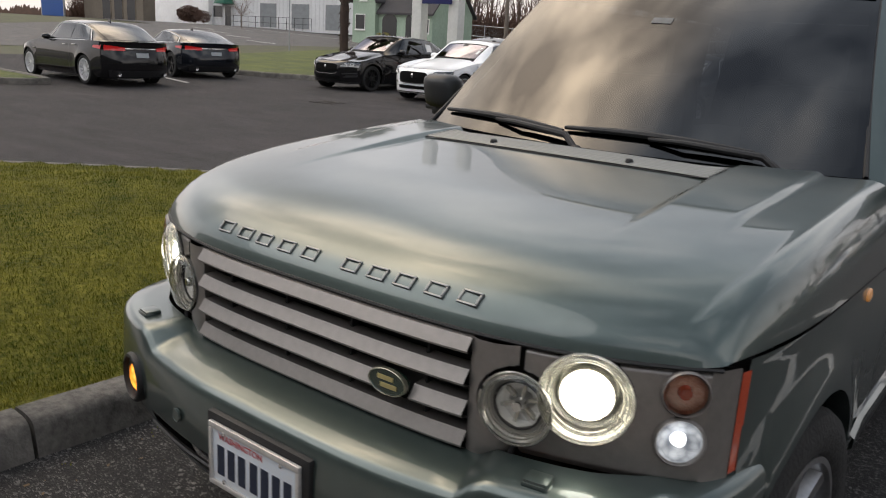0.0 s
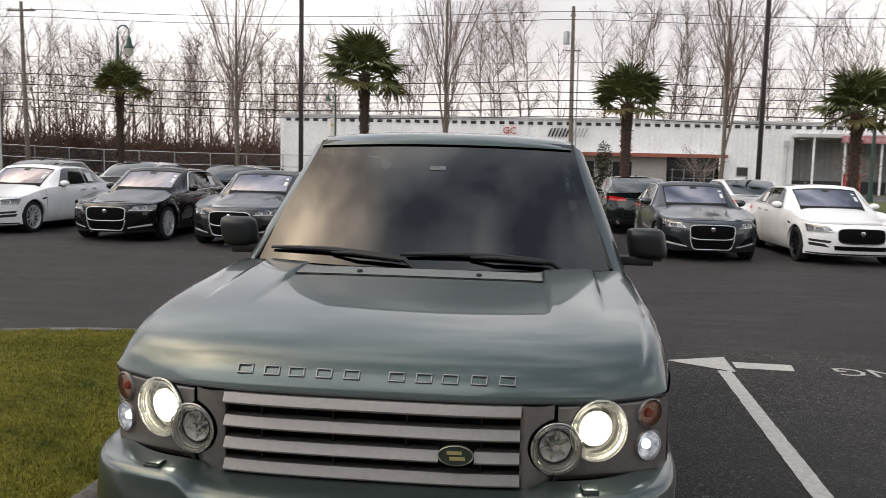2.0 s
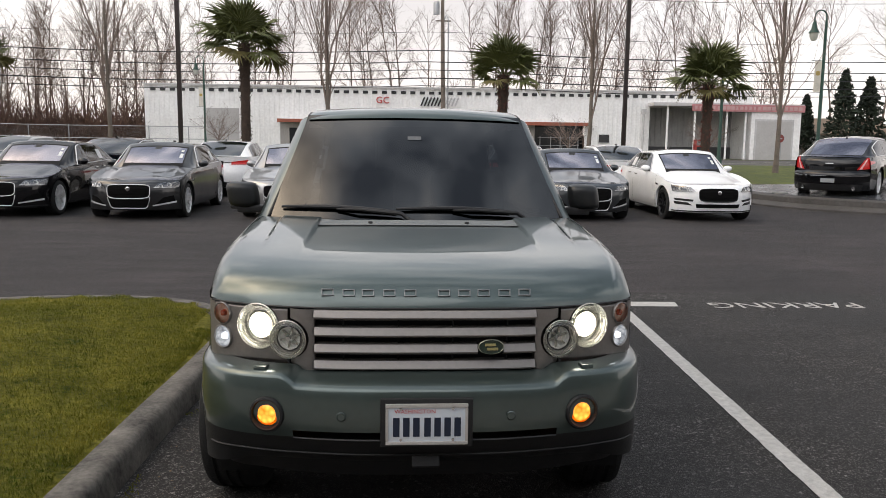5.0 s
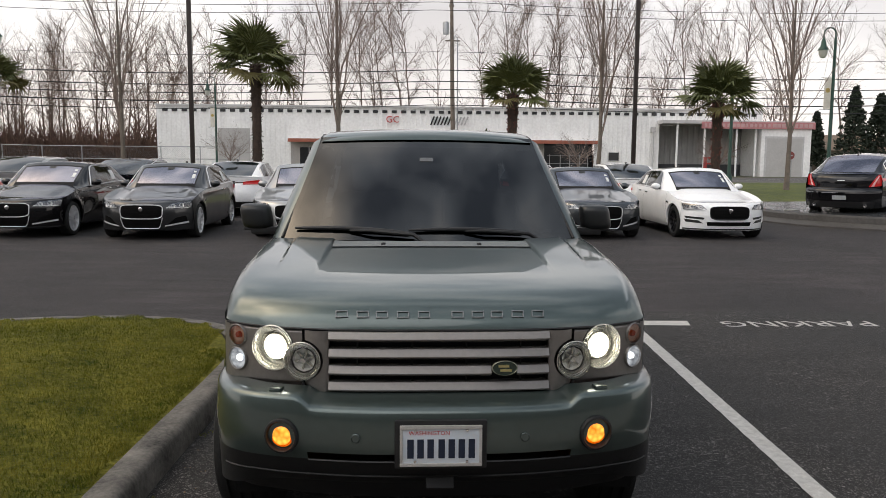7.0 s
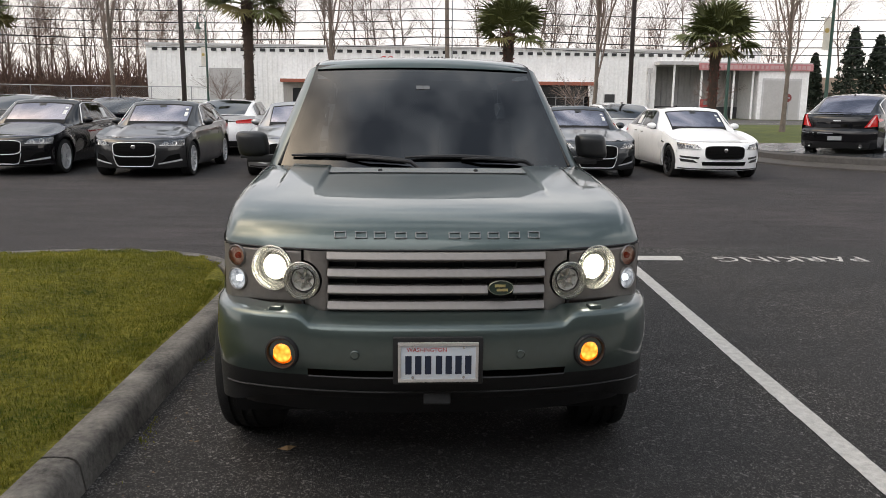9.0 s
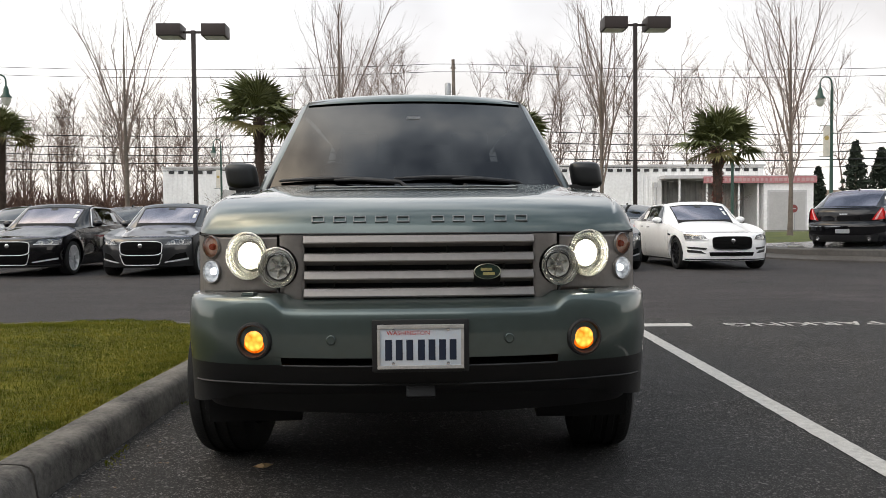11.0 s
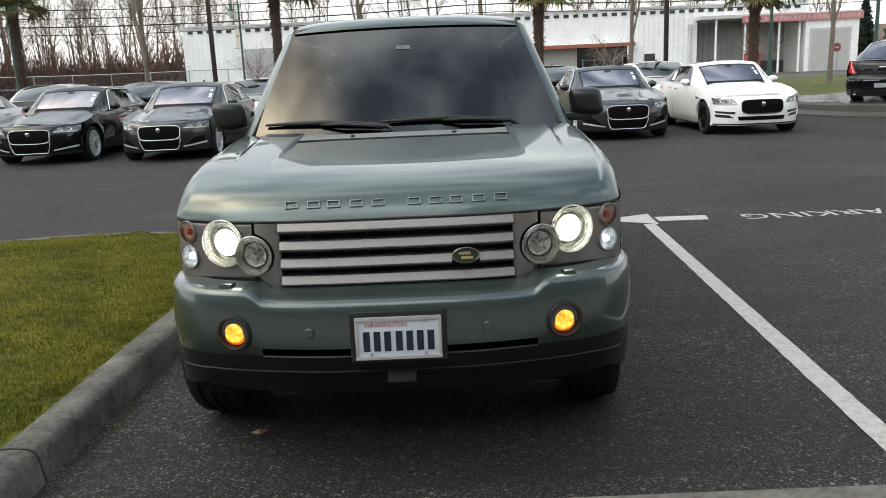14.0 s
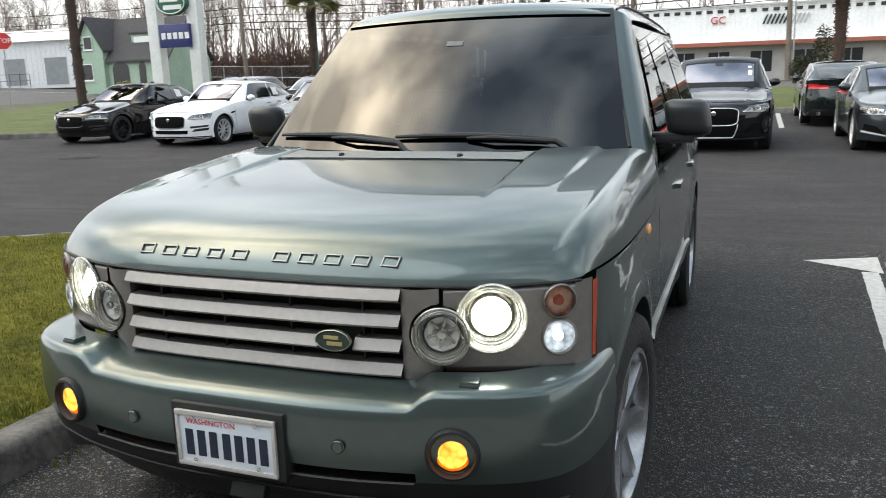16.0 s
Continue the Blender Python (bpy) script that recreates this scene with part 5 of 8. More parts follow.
def wheel(parent, x, y, r, width, rim_r, spokes, s, tyre_m, rim_m, name="wheel", steer=0.0, heavy=None):
    """Tyre with shoulders and grooves, rim barrel, spokes, hub and brake disc."""
    w = thing(name, "", "")
    for k in ("label", "category"):
        if k in w:
            del w[k]
    w.parent = parent
    w.matrix_basis = pose(x, y, r, 0, 0, (0 if s > 0 else 180) + steer)
    h = width / 2
    prof = [(rim_r, -h * 0.85), (rim_r + 0.02, -h * 0.98), (r - 0.05, -h * 1.02), (r - 0.012, -h * 0.9), (r, -h * 0.72)]
    for g in (-0.4, 0.0, 0.4):
        prof += [(r, h * g - 0.012), (r - 0.009, h * g - 0.008), (r - 0.009, h * g + 0.008), (r, h * g + 0.012)]
    prof += [(r, h * 0.72), (r - 0.012, h * 0.9), (r - 0.05, h * 1.02), (rim_r + 0.02, h * 0.98), (rim_r, h * 0.85)]
    bm = lathe(prof, 40, "x")
    bmesh.ops.delete(bm, geom=[f for f in bm.faces if len(f.verts) > 8], context="FACES")
    part("tyre", bm, tyre_m, w)
    bm = lathe([(rim_r + 0.004, h * 0.84), (rim_r + 0.004, h * 0.92), (rim_r - 0.012, h * 0.93), (rim_r - 0.022, h * 0.8), (rim_r - 0.03, -h * 0.7)], 40, "x")
    bmesh.ops.delete(bm, geom=[f for f in bm.faces if len(f.verts) > 8], context="FACES")
    for k in range(spokes):
        a = 2 * math.pi * k / spokes
        sp = bmesh.new()
        k_ = heavy or (1.0 if spokes < 8 else 0.55)
        prof2 = [(0.045, 0.030 * k_, h * 0.66), (rim_r * 0.5, 0.022 * k_, h * 0.74), (rim_r - 0.012, 0.028 * k_, h * 0.84)]
        vv = []
        for rr, hw, xx in prof2:
            vv.append([sp.verts.new(p) for p in ((xx - 0.03, -hw, rr), (xx, -hw * 0.7, rr), (xx, hw * 0.7, rr), (xx - 0.03, hw, rr))])
        for r0, r1 in zip(vv, vv[1:]):
            for j in range(3):
                sp.faces.new((r0[j], r0[j + 1], r1[j + 1], r1[j]))
        bmesh.ops.rotate(sp, cent=(0, 0, 0), matrix=Matrix.Rotation(a, 3, "X"), verts=sp.verts)
        merge(bm, sp)
    merge(bm, lathe([(0.062, h * 0.5), (0.060, h * 0.68), (0.035, h * 0.74), (0, h * 0.75)], 20, "x"))
    bmesh.ops.recalc_face_normals(bm, faces=bm.faces)
    part("rim", bm, rim_m, w)
    part("hub_carrier", lathe([(rim_r - 0.032, -h * 0.66), (rim_r - 0.05, -h * 0.60), (0.09, -h * 0.50), (0.09, -h * 0.95), (0, -h * 0.95)], 28, "x"), M_DARKIN, w)
    part("brake_disc", lathe([(rim_r * 0.78, h * 0.22), (rim_r * 0.78, h * 0.3), (0, h * 0.3)], 28, "x"), mat_disc, w)
    return w


M_SUVALLOY = mat("dusty_silver_alloy", (0.42, 0.42, 0.43), 0.3, 0.9, var=0.2, scale=9)
mat_disc = mat("dull_brake_steel", (0.03, 0.029, 0.028), 0.6, 0.6, var=0.3, scale=15)
for s in (-1, 1):
    for ya in AXLES:
        wheel(suv, s * 0.845, ya, 0.385, 0.25, 0.262, 7, s, M_RUBBER, M_SUVALLOY, steer=-5 if ya < 2 else 0, heavy=1.15)

# ---- other cars ----
M_SILVERTRIM = mat("polished_trim", (0.74, 0.74, 0.75), 0.25, 0.25, var=0.08, scale=10)
M_LAMPBOX = mat("lamp_housing", (0.15, 0.155, 0.165), 0.15, 0.7, var=0.3, scale=20)
M_MESHBLK = mat("dark_grille_mesh", (0.004, 0.004, 0.004), 0.8, var=0.3, scale=30, spec=0.1)
M_PINKLENS = mat("pale_lamp_streak", (0.75, 0.45, 0.45), 0.2, var=0.1, coat=0.4)
CAR_KINDS = {
    # length, width, height, wheelbase, front overhang, wheel radius, lower-body scale, cabin start, cabin end, roof start, roof end
    "saloon": dict(L=4.67, W=1.85, H=1.455, wb=2.835, fo=0.83, r=0.335, zs=1.035, c0=1.52, c1=4.28, r0=0.27, r1=0.62),
    "executive": dict(L=4.95, W=1.88, H=1.49, wb=2.96, fo=0.87, r=0.345, zs=1.045, c0=1.62, c1=4.50, r0=0.27, r1=0.64),
    "limousine": dict(L=5.13, W=1.90, H=1.456, wb=3.03, fo=0.92, r=0.35, zs=1.03, c0=1.70, c1=4.50, r0=0.27, r1=0.60),
    "crossover": dict(L=4.73, W=1.936, H=1.65, wb=2.874, fo=0.87, r=0.375, zs=1.16, c0=1.52, c1=4.50, r0=0.25, r1=0.80),
    "coupe": dict(L=4.48, W=1.92, H=1.315, wb=2.622, fo=0.88, r=0.345, zs=0.97, c0=1.80, c1=4.12, r0=0.31, r1=0.48),
}


def build_car(name, label, kind, paint, at, turn, rims=None, spokes=10, group="", roof_paint=None, chrome=True, tags=True, fog_trim=False, sport=False):
    """A parked car. Its own front looks along -y, from the middle of its front bumper."""
    k = CAR_KINDS[kind]
    L, W, H, zs = k["L"], k["W"], k["H"], k["zs"]
    hw = W / 2
    car = thing(name, label, "car", at, turn, group)
    axles = (k["fo"], k["fo"] + k["wb"])
    R = k["r"] + 0.045
    low_z = 0.20 * zs
    BELT = [(0, 0.72), (0.45, 0.745), (0.9, 0.84), (1.45, 0.915), (2.4, 0.945), (3.4, 0.975), (L - 0.6, 0.99), (L - 0.1, 0.965)]
    belt = lambda y: curve_at(BELT, y) * zs
    XSK = [(0.2, hw * 0.86), (0.45, hw * 0.935), (0.8, hw * 0.985), (1.4, hw), (L - 1.5, hw), (L - 0.8, hw * 0.985), (L - 0.35, hw * 0.92), (L - 0.1, hw * 0.84)]
    OFFK = [(0.18, -0.07), (0.3, -0.02), (0.45, -0.004), (0.62, 0.0), (0.78, -0.006), (0.9, -0.03), (1.02, -0.065)]

    def flank_c(y, z):
        x = curve_at(XSK, y) + curve_at(OFFK, z / zs)
        for ya in axles:
            x += 0.018 * smoothstep(R + 0.14, R + 0.02, math.hypot(y - ya, z - k["r"]))
        return x

    def arch_c(y):
        z = low_z
        for ya in axles:
            if abs(y - ya) < R:
                z = max(z, k["r"] + math.sqrt(R * R - (y - ya) ** 2))
        return z

    bow = 0.46

    def fy(x, z):
        zz = z / zs
        return bow * (abs(x) / (hw * 0.935)) ** 3.0 + curve_at([(0.18, 0.09), (0.25, 0.05), (0.38, 0.012), (0.5, 0.0), (0.58, 0.012), (0.65, 0.04), (0.69, 0.08), (0.72, 0.14), (0.735, 0.20)], zz) * (1 - 0.6 * abs(x) / hw)

    def ry(x, z):
        zz = z / zs
        if kind == "limousine":
            return L - 0.36 * (abs(x) / (hw * 0.92)) ** 3.2 - curve_at([(0.2, 0.10), (0.35, 0.02), (0.5, 0.0), (0.63, 0.01), (0.65, 0.09), (0.68, 0.10), (0.85, 0.11), (0.95, 0.15), (1.0, 0.24)], zz)
        return L - 0.36 * (abs(x) / (hw * 0.92)) ** 3.2 - curve_at([(0.2, 0.10), (0.35, 0.02), (0.55, 0.0), (0.7, 0.03), (0.85, 0.08), (0.97, 0.05), (1.0, 0.06)], zz)

    ts = [0, 0.04, 0.15, 0.3, 0.5, 0.68, 0.82, 0.92, 1]
    yf0, yr0 = 0.45, L - 0.38
    d0, d1, d2 = k["fo"] + R + 0.08, k["c0"] + (k["c1"] - k["c0"]) * 0.52, axles[1] - R * 0.55
    doors = []
    for s in (-1, 1):
        for nm, a, b in (("front_wing", yf0, d0), ("front_door", d0 + 0.008, d1), ("rear_door", d1 + 0.008, d2), ("rear_wing", d2 + 0.008, yr0)):
            ys = sorted(lin(a, b, 8) + [ya + R * math.sin(q) for ya in axles for q in lin(-math.pi / 2, math.pi / 2, 17) if a < ya + R * math.sin(q) < b])
            bm = grid(lambda y, t: (s * flank_c(y, arch_c(y) + (belt(y) - arch_c(y)) * t), y, arch_c(y) + (belt(y) - arch_c(y)) * t), ys, ts, flip=(s < 0))
            grid(lambda y, t: (s * (flank_c(y, arch_c(y)) - 0.05 * t), y, arch_c(y)), ys, (0, 1), bm=bm)
            bmesh.ops.recalc_face_normals(bm, faces=bm.faces)
            ob = part(nm, bm, paint, car)
            if nm == "front_wing":
                bm = box(bmesh.new(), -0.006, 0.008, -0.085, 0.085, -0.018, 0.018, 0.005)
                gill = part("side_vent", bm, M_GLOSSBLK, ob)
                gill.matrix_basis = pose(s * flank_c(d0 - 0.10, 0.70 * zs), d0 - 0.10, 0.70 * zs, 8, 0, 0)
            if "door" in nm:
                yy, zz = b - 0.2, belt(b - 0.2) - 0.1 * zs
                h = part("door_handle", box(bmesh.new(), -0.012, 0.02, -0.09, 0.09, -0.011, 0.011, 0.006), M_CHROME if chrome else paint, ob)
                h.matrix_basis = pose(s * (flank_c(yy, zz) + 0.008), yy, zz)
    # nose, bonnet, tail, boot lid
    zt = 0.735 * zs
    xsn = lin(-hw * 0.935, hw * 0.935, 47)
    part("front_bumper", grid(lambda x, z: (x, fy(x, z), z), xsn, lin(0.19 * zs, zt, 24)), paint, car)
    yb = k["c0"] + 0.05

    def hood_c(u, v):
        x_e = hw * 0.935
        y0 = fy(u * x_e, zt)
        y1 = yb + 0.22 * u * u
        y = y0 + (y1 - y0) * v
        x = u * (flank_c(max(y, 0.45), belt(max(y, 0.45))) if abs(u) > 0.999 else x_e + (flank_c(max(y, 0.45), belt(max(y, 0.45))) - x_e) * v ** 0.6)
        zb = belt(max(y, 0.45)) if v > 0 else zt
        crown = (0.074 * smoothstep(-0.1, 0.55, v)) * (1 - abs(u) ** 2.4) - 0.02 * smoothstep(0.55, 0.75, abs(u)) * (1 - abs(u)) * 4 * smoothstep(0, .3, v)
        return (x, y, zt + (zb - zt) * (v ** 0.75 if abs(u) < 0.999 else 1) + crown)

    part("bonnet", grid(hood_c, lin(-1, 1, 25), [0, 0.02, 0.06] + lin(0.12, 1, 12)), paint, car)
    zr = 0.985 * zs
    part("rear_bumper", grid(lambda x, z: (x, ry(x, z), z), lin(-hw * 0.92, hw * 0.92, 41), lin(0.2 * zs, zr, 19), flip=True), paint, car)

    def deck(u, v):
        x_e = hw * 0.92
        y1 = ry(u * x_e, zr)
        y0 = k["c1"] - 0.30 - 0.1 * u * u
        y = y0 + (y1 - y0) * v
        y_c = min(y, yr0)
        x = u * (flank_c(y_c, belt(y_c)))
        return (x, y, belt(y_c) + (zr - belt(y_c)) * v + 0.05 * (1 - abs(u) ** 2.6) * (1 - 0.6 * v))

    part("boot_lid", grid(deck, lin(-1, 1, 21), lin(0, 1, 8)), paint, car)
    # cabin
    c0, c1, r0, r1 = k["c0"], k["c1"], k["r0"], k["r1"]

    def cabin_z(v):
        top = H
        e = 0.03
        if v < r0:
            t = v / r0
            return (t ** 0.92) * 0.95 + 0.05 * math.sin(t * math.pi / 2)
        if v > r1:
            t = (1 - v) / (1 - r1)
            return 0.97 * (0.45 * t + 0.55 * math.sin(t * math.pi / 2))
        m = (v - r0) / (r1 - r0)
        return 1.0 + 0.015 * math.sin(m * math.pi) - 0.03 * m

    def cab(u, v, out=0.0):
        a = abs(u)
        f = cabin_z(v)
        y = c0 + (c1 - c0) * v
        if v < r0:
            y -= 0.20 * (1 - min(1, a / 0.6) ** 2) * (1 - v / r0) ** 1.2
        if v > r1:
            y += 0.18 * (1 - min(1, a / 0.6) ** 2) * ((v - r1) / (1 - r1)) ** 1.5
        yb_ = min(max(y, 0.5), yr0)
        zb = belt(yb_) - 0.012
        top = zb + (H - zb) * f
        wb_ = flank_c(yb_, belt(yb_)) - 0.012
        wr = wb_ * 0.765
        if a <= 0.6:
            t = a / 0.6
            x, z = wr * t, top - (0.055 * t ** 2.5) * f
        else:
            t = (a - 0.6) / 0.4
            x = wr + (wb_ - wr) * t ** 0.85
            z0 = top - 0.055 * f
            z = z0 + (zb - z0) * t
        n = Vector((x * 0.9, 0, (z - zb) + 0.15))
        if v < r0:
            n += Vector((0, -0.5, 0))
        if v > r1:
            n += Vector((0, 0.5, 0))
        n.normalize()
        sg = 1 if u >= 0 else -1
        return (sg * (x + n.x * out), y + n.y * out, z + n.z * out)

    us = [-1, -0.9, -0.8, -0.7, -0.64, -0.6, -0.55, -0.4, -0.2, 0, 0.2, 0.4, 0.55, 0.6, 0.64, 0.7, 0.8, 0.9, 1]
    vsr = sorted(set(lin(0, 1, 33) + [r0, r1]))
    part("roof", grid(lambda u, v: cab(u, v), us, vsr), roof_paint or paint, car)
    part("windscreen", grid(lambda u, v: cab(u, v, 0.005), lin(-0.525, 0.525, 15), lin(0.045, r0 - 0.06, 9)), M_SCREEN, car)
    part("screen_frame", grid(lambda u, v: cab(u, v, 0.003), lin(-0.545, 0.545, 15), lin(0.0, r0 - 0.045, 9)), M_DARKIN, car)
    if roof_paint is None and sport:
        part("roof_glass", grid(lambda u, v: cab(u, v, 0.004), lin(-0.5, 0.5, 9), lin(r0 + 0.03, r0 + (r1 - r0) * 0.8, 7)), M_GLOSSBLK, car)
    part("sensor_shroud", grid(lambda u, v: cab(u, v, 0.009), lin(-0.06, 0.06, 5), lin(r0 - 0.085, r0 - 0.058, 4)), M_BLACKPL, car)
    part("rear_window", grid(lambda u, v: cab(u, v, 0.005), lin(-0.55, 0.55, 13), lin(r1 + 0.02, 0.965, 9)), M_SCREEN if kind == "limousine" else M_CARGLASS, car)
    mid = r0 + (0.53 - r0) * 1.0 if kind != "coupe" else 0.62
    for s in (-1, 1):
        for a, b, a2, b2 in ((0.10, mid - 0.005, r0 - 0.03, mid - 0.005), (mid + 0.005, 0.85, mid + 0.005, 0.76)):
            def pane(p, q, out=0.006):
                v = (a + (a2 - a) * q) + p * ((b + (b2 - b) * q) - (a + (a2 - a) * q))
                return cab(s * (0.965 - 0.325 * q), v, out)
            bm = grid(pane, lin(0, 1, 9), lin(0, 1, 6))
            bmesh.ops.recalc_face_normals(bm, faces=bm.faces)
            part("side_window", bm, M_CARGLASS, car)
        if tags:
            bm = grid(lambda p, q: cab(s * (0.93 - 0.2 * q), mid + 0.05 + 0.085 * p, 0.010), lin(0, 1, 4), lin(0, 1, 4))
            part("window_label", bm, M_WHITE, car, "white price sheet in the side window")
        if chrome:
            bm = tube(bmesh.new(), [cab(s * 0.985, v, 0.010) for v in lin(0.10, 0.88, 14)] + [cab(s * 0.63, v, 0.010) for v in lin(0.79, r0 - 0.03, 12)] + [cab(s * 0.985, 0.10, 0.010)], 0.012, 6)
            part("window_trim", bm, M_SILVERTRIM, car)
        # mirror
        bm = bmesh.new()
        bmesh.ops.create_uvsphere(bm, u_segments=12, v_segments=8, radius=1)
        for v in bm.verts:
            v.co = (v.co.x * 0.11, v.co.y * 0.075, v.co.z * 0.07)
        mir = part("door_mirror", bm, paint, car)
        ym = c0 + 0.42
        mir.matrix_basis = pose(s * (flank_c(ym, belt(ym)) + 0.06), ym, belt(ym) + 0.07)
        part("mirror_foot", box(bmesh.new(), -0.11, 0.02, -0.03, 0.03, -0.075, -0.045, 0.008, None if s > 0 else Matrix.Diagonal((-1, 1, 1, 1))), M_BLACKPL, mir)
        # lamps on the nose

        def patch(q, out, n=6, m=4, f=fy, sign=-1):
            """A four-cornered patch (x, z) laid on the nose or tail."""
            def at_(p, t):
                x = (q[0][0] * (1 - p) + q[1][0] * p) * (1 - t) + (q[3][0] * (1 - p) + q[2][0] * p) * t
                z = ((q[0][1] * (1 - p) + q[1][1] * p) * (1 - t) + (q[3][1] * (1 - p) + q[2][1] * p) * t) * zs
                return (x, f(x, z) + sign * out, z)
            b_ = grid(at_, lin(0, 1, n), lin(0, 1, m))
            bmesh.ops.recalc_face_normals(b_, faces=b_.faces)
            return b_

        hq = [(s * 0.465, 0.604), (s * hw * 0.905, 0.592), (s * hw * 0.93, 0.722), (s * 0.55, 0.690)]
        hl = part("headlamp", patch(hq, 0.010, 18, 7), M_GLOSSBLK if sport else M_LAMPBOX, car, "clear headlamp with bright reflectors")
        for x, z, r in ((0.585, 0.640, 0.040), (0.715, 0.652, 0.046)):
            ya_ = fy(x, z * zs) - 0.020
            slope = -math.degrees(math.atan2(fy(x + 0.03, z * zs) - fy(x - 0.03, z * zs), 0.06))
            eye = part("lamp_eye", shell([(r, 0.016), (r, -0.002), (r * 0.86, -0.004), (r * 0.74, 0.004), (r * 0.4, 0.010), (0, 0.012)], 18), M_REFLECT, hl)
            eye.matrix_basis = pose(s * x, ya_, z * zs, -20, 0, -s * slope * 0.7)
        part("day_light", patch([(s * 0.47, 0.607), (s * 0.83, 0.598), (s * 0.83, 0.612), (s * 0.47, 0.619)], 0.018, 12, 2), M_REFLECT, hl)
        part("lamp_glass", patch(hq, 0.026, 18, 7), M_LAMPLENS, hl)
        if sport:
            for z0, z1 in ((0.33, 0.385), (0.405, 0.445)):
                part("side_intake", patch([(s * 0.52, z0), (s * 0.80, z0 + 0.02), (s * 0.82, z1 + 0.02), (s * (0.60 if z0 < 0.4 else 0.50), z1)], 0.008, 12, 4), M_BLACKPL, car)
        else:
            side_in = part("side_intake", patch([(s * 0.47, 0.285), (s * 0.80, 0.32), (s * 0.78, 0.455), (s * 0.62, 0.42)], 0.008, 14, 7), M_MESHBLK, car)
            part("intake_blade", patch([(s * 0.44, 0.262), (s * 0.82, 0.318), (s * 0.82, 0.352), (s * 0.44, 0.285)], 0.024, 14, 4), M_SILVERTRIM if fog_trim else paint, side_in)
        tq = [(s * 0.40, 0.80), (s * 0.80, 0.80), (s * 0.80, 0.915), (s * 0.40, 0.87)]
        if kind == "limousine":
            tq = [(s * 0.60, 0.70), (s * 0.85, 0.72), (s * 0.845, 0.97), (s * 0.775, 0.985)]
        tl = part("tail_lamp", patch(tq, 0.014, 10, 6, ry, 1), M_REDLENS, car, "red tail lamp")
        bm = grid(lambda p, t: (s * (flank_c(yr0 - 0.30 * p, (0.82 + 0.09 * t) * zs) + 0.006), yr0 - 0.30 * p, (0.82 + 0.03 * p + (0.09 - 0.05 * p) * t) * zs), lin(0, 1, 5), lin(0, 1, 3))
        bmesh.ops.recalc_face_normals(bm, faces=bm.faces)
        part("lamp_wrap", bm, M_REDLENS, tl)
        if kind == "limousine":
            part("lamp_streak", patch([(s * 0.655, 0.715), (s * 0.71, 0.715), (s * 0.805, 0.96), (s * 0.785, 0.96)], 0.022, 4, 6, ry, 1), M_PINKLENS, tl)
        part("exhaust", lathe([(0.045, 0), (0.045, 0.10), (0.038, 0.10), (0.036, 0.03), (0, 0.03)], 14, "y", (s * 0.58, L - 0.14, 0.27 * zs)), M_CHROME, car)
    # grille
    def ring_at(k, a, out):
        c, sn = math.cos(a), math.sin(a)
        xx = math.copysign(abs(c) ** 0.42, c) * 0.40 * k * (1 + 0.05 * sn)
        zz = (0.535 + math.copysign(abs(sn) ** 0.42, sn) * 0.128 * k) * zs
        return (xx, fy(xx, zz) - out, zz)
    bm = grid(lambda k, a: ring_at(k, a, 0.010), (0.02, 0.35, 0.7, 1.0), lin(0, 2 * math.pi, 41))
    bmesh.ops.recalc_face_normals(bm, faces=bm.faces)
    gr = part("grille", bm, M_MESHBLK, car, "black mesh grille")
    ring = [ring_at(1.0, a, 0.012) for a in lin(0, 2 * math.pi, 49)]
    part("grille_surround", tube(bmesh.new(), ring, 0.009, 6, False), M_SILVERTRIM if chrome and not sport else M_GLOSSBLK, gr)
    gm = bmesh.new()
    for i in range(8):
        zz = (0.43 + 0.030 * i) * zs
        tube(gm, [(x, fy(x, zz) - 0.013, zz) for x in lin(-0.375, 0.375, 7)], 0.003, 4, False)
    tagged(part("grille_mesh", gm, M_MESHBLK, gr), kind="stuff")
    em = part("badge", lathe([(0.042, 0.0), (0.042, -0.012), (0.034, -0.016), (0, -0.017)], 18, "y", (0, fy(0, 0.585 * zs) - 0.014, 0.585 * zs)), M_CHROME, gr, "round silver badge")
    part("lower_intake", patch([(-0.33, 0.235), (0.33, 0.235), (0.385, 0.392), (-0.385, 0.392)] if not sport else [(-0.44, 0.285), (0.44, 0.285), (0.46, 0.36), (-0.46, 0.36)], 0.008, 13, 6), M_MESHBLK, car)
    if chrome and not sport:
        u_path = [(-0.40, 0.43), (-0.385, 0.37), (-0.355, 0.28), (-0.33, 0.24), (-0.30, 0.228)] + [(x, 0.225) for x in lin(-0.25, 0.25, 9)] + [(0.30, 0.228), (0.33, 0.24), (0.355, 0.28), (0.385, 0.37), (0.40, 0.43)]
        part("intake_trim", tube(bmesh.new(), [(x, fy(x, z * zs) - 0.012, z * zs) for x, z in u_path], 0.009, 6), M_SILVERTRIM, car, "bright trim round the lower intake")
    part("front_lip", patch([(-0.84, 0.20), (0.84, 0.20), (0.84, 0.225), (-0.84, 0.225)], 0.012, 15, 3), M_BLACKPL, car)
    # rear details
    pz = 0.40 if kind == "limousine" else 0.66
    part("rear_plate", patch([(-0.16, pz), (0.16, pz), (0.16, pz + 0.1), (-0.16, pz + 0.1)], 0.012, 3, 3, ry, 1), M_STICK, car, "grey dealer plate")
    bw = 0.09 if kind == "limousine" else 0.42
    part("boot_trim", patch([(-bw, 0.845), (bw, 0.845), (bw, 0.862), (-bw, 0.862)], 0.012, 9, 2, ry, 1), M_CHROME, car)
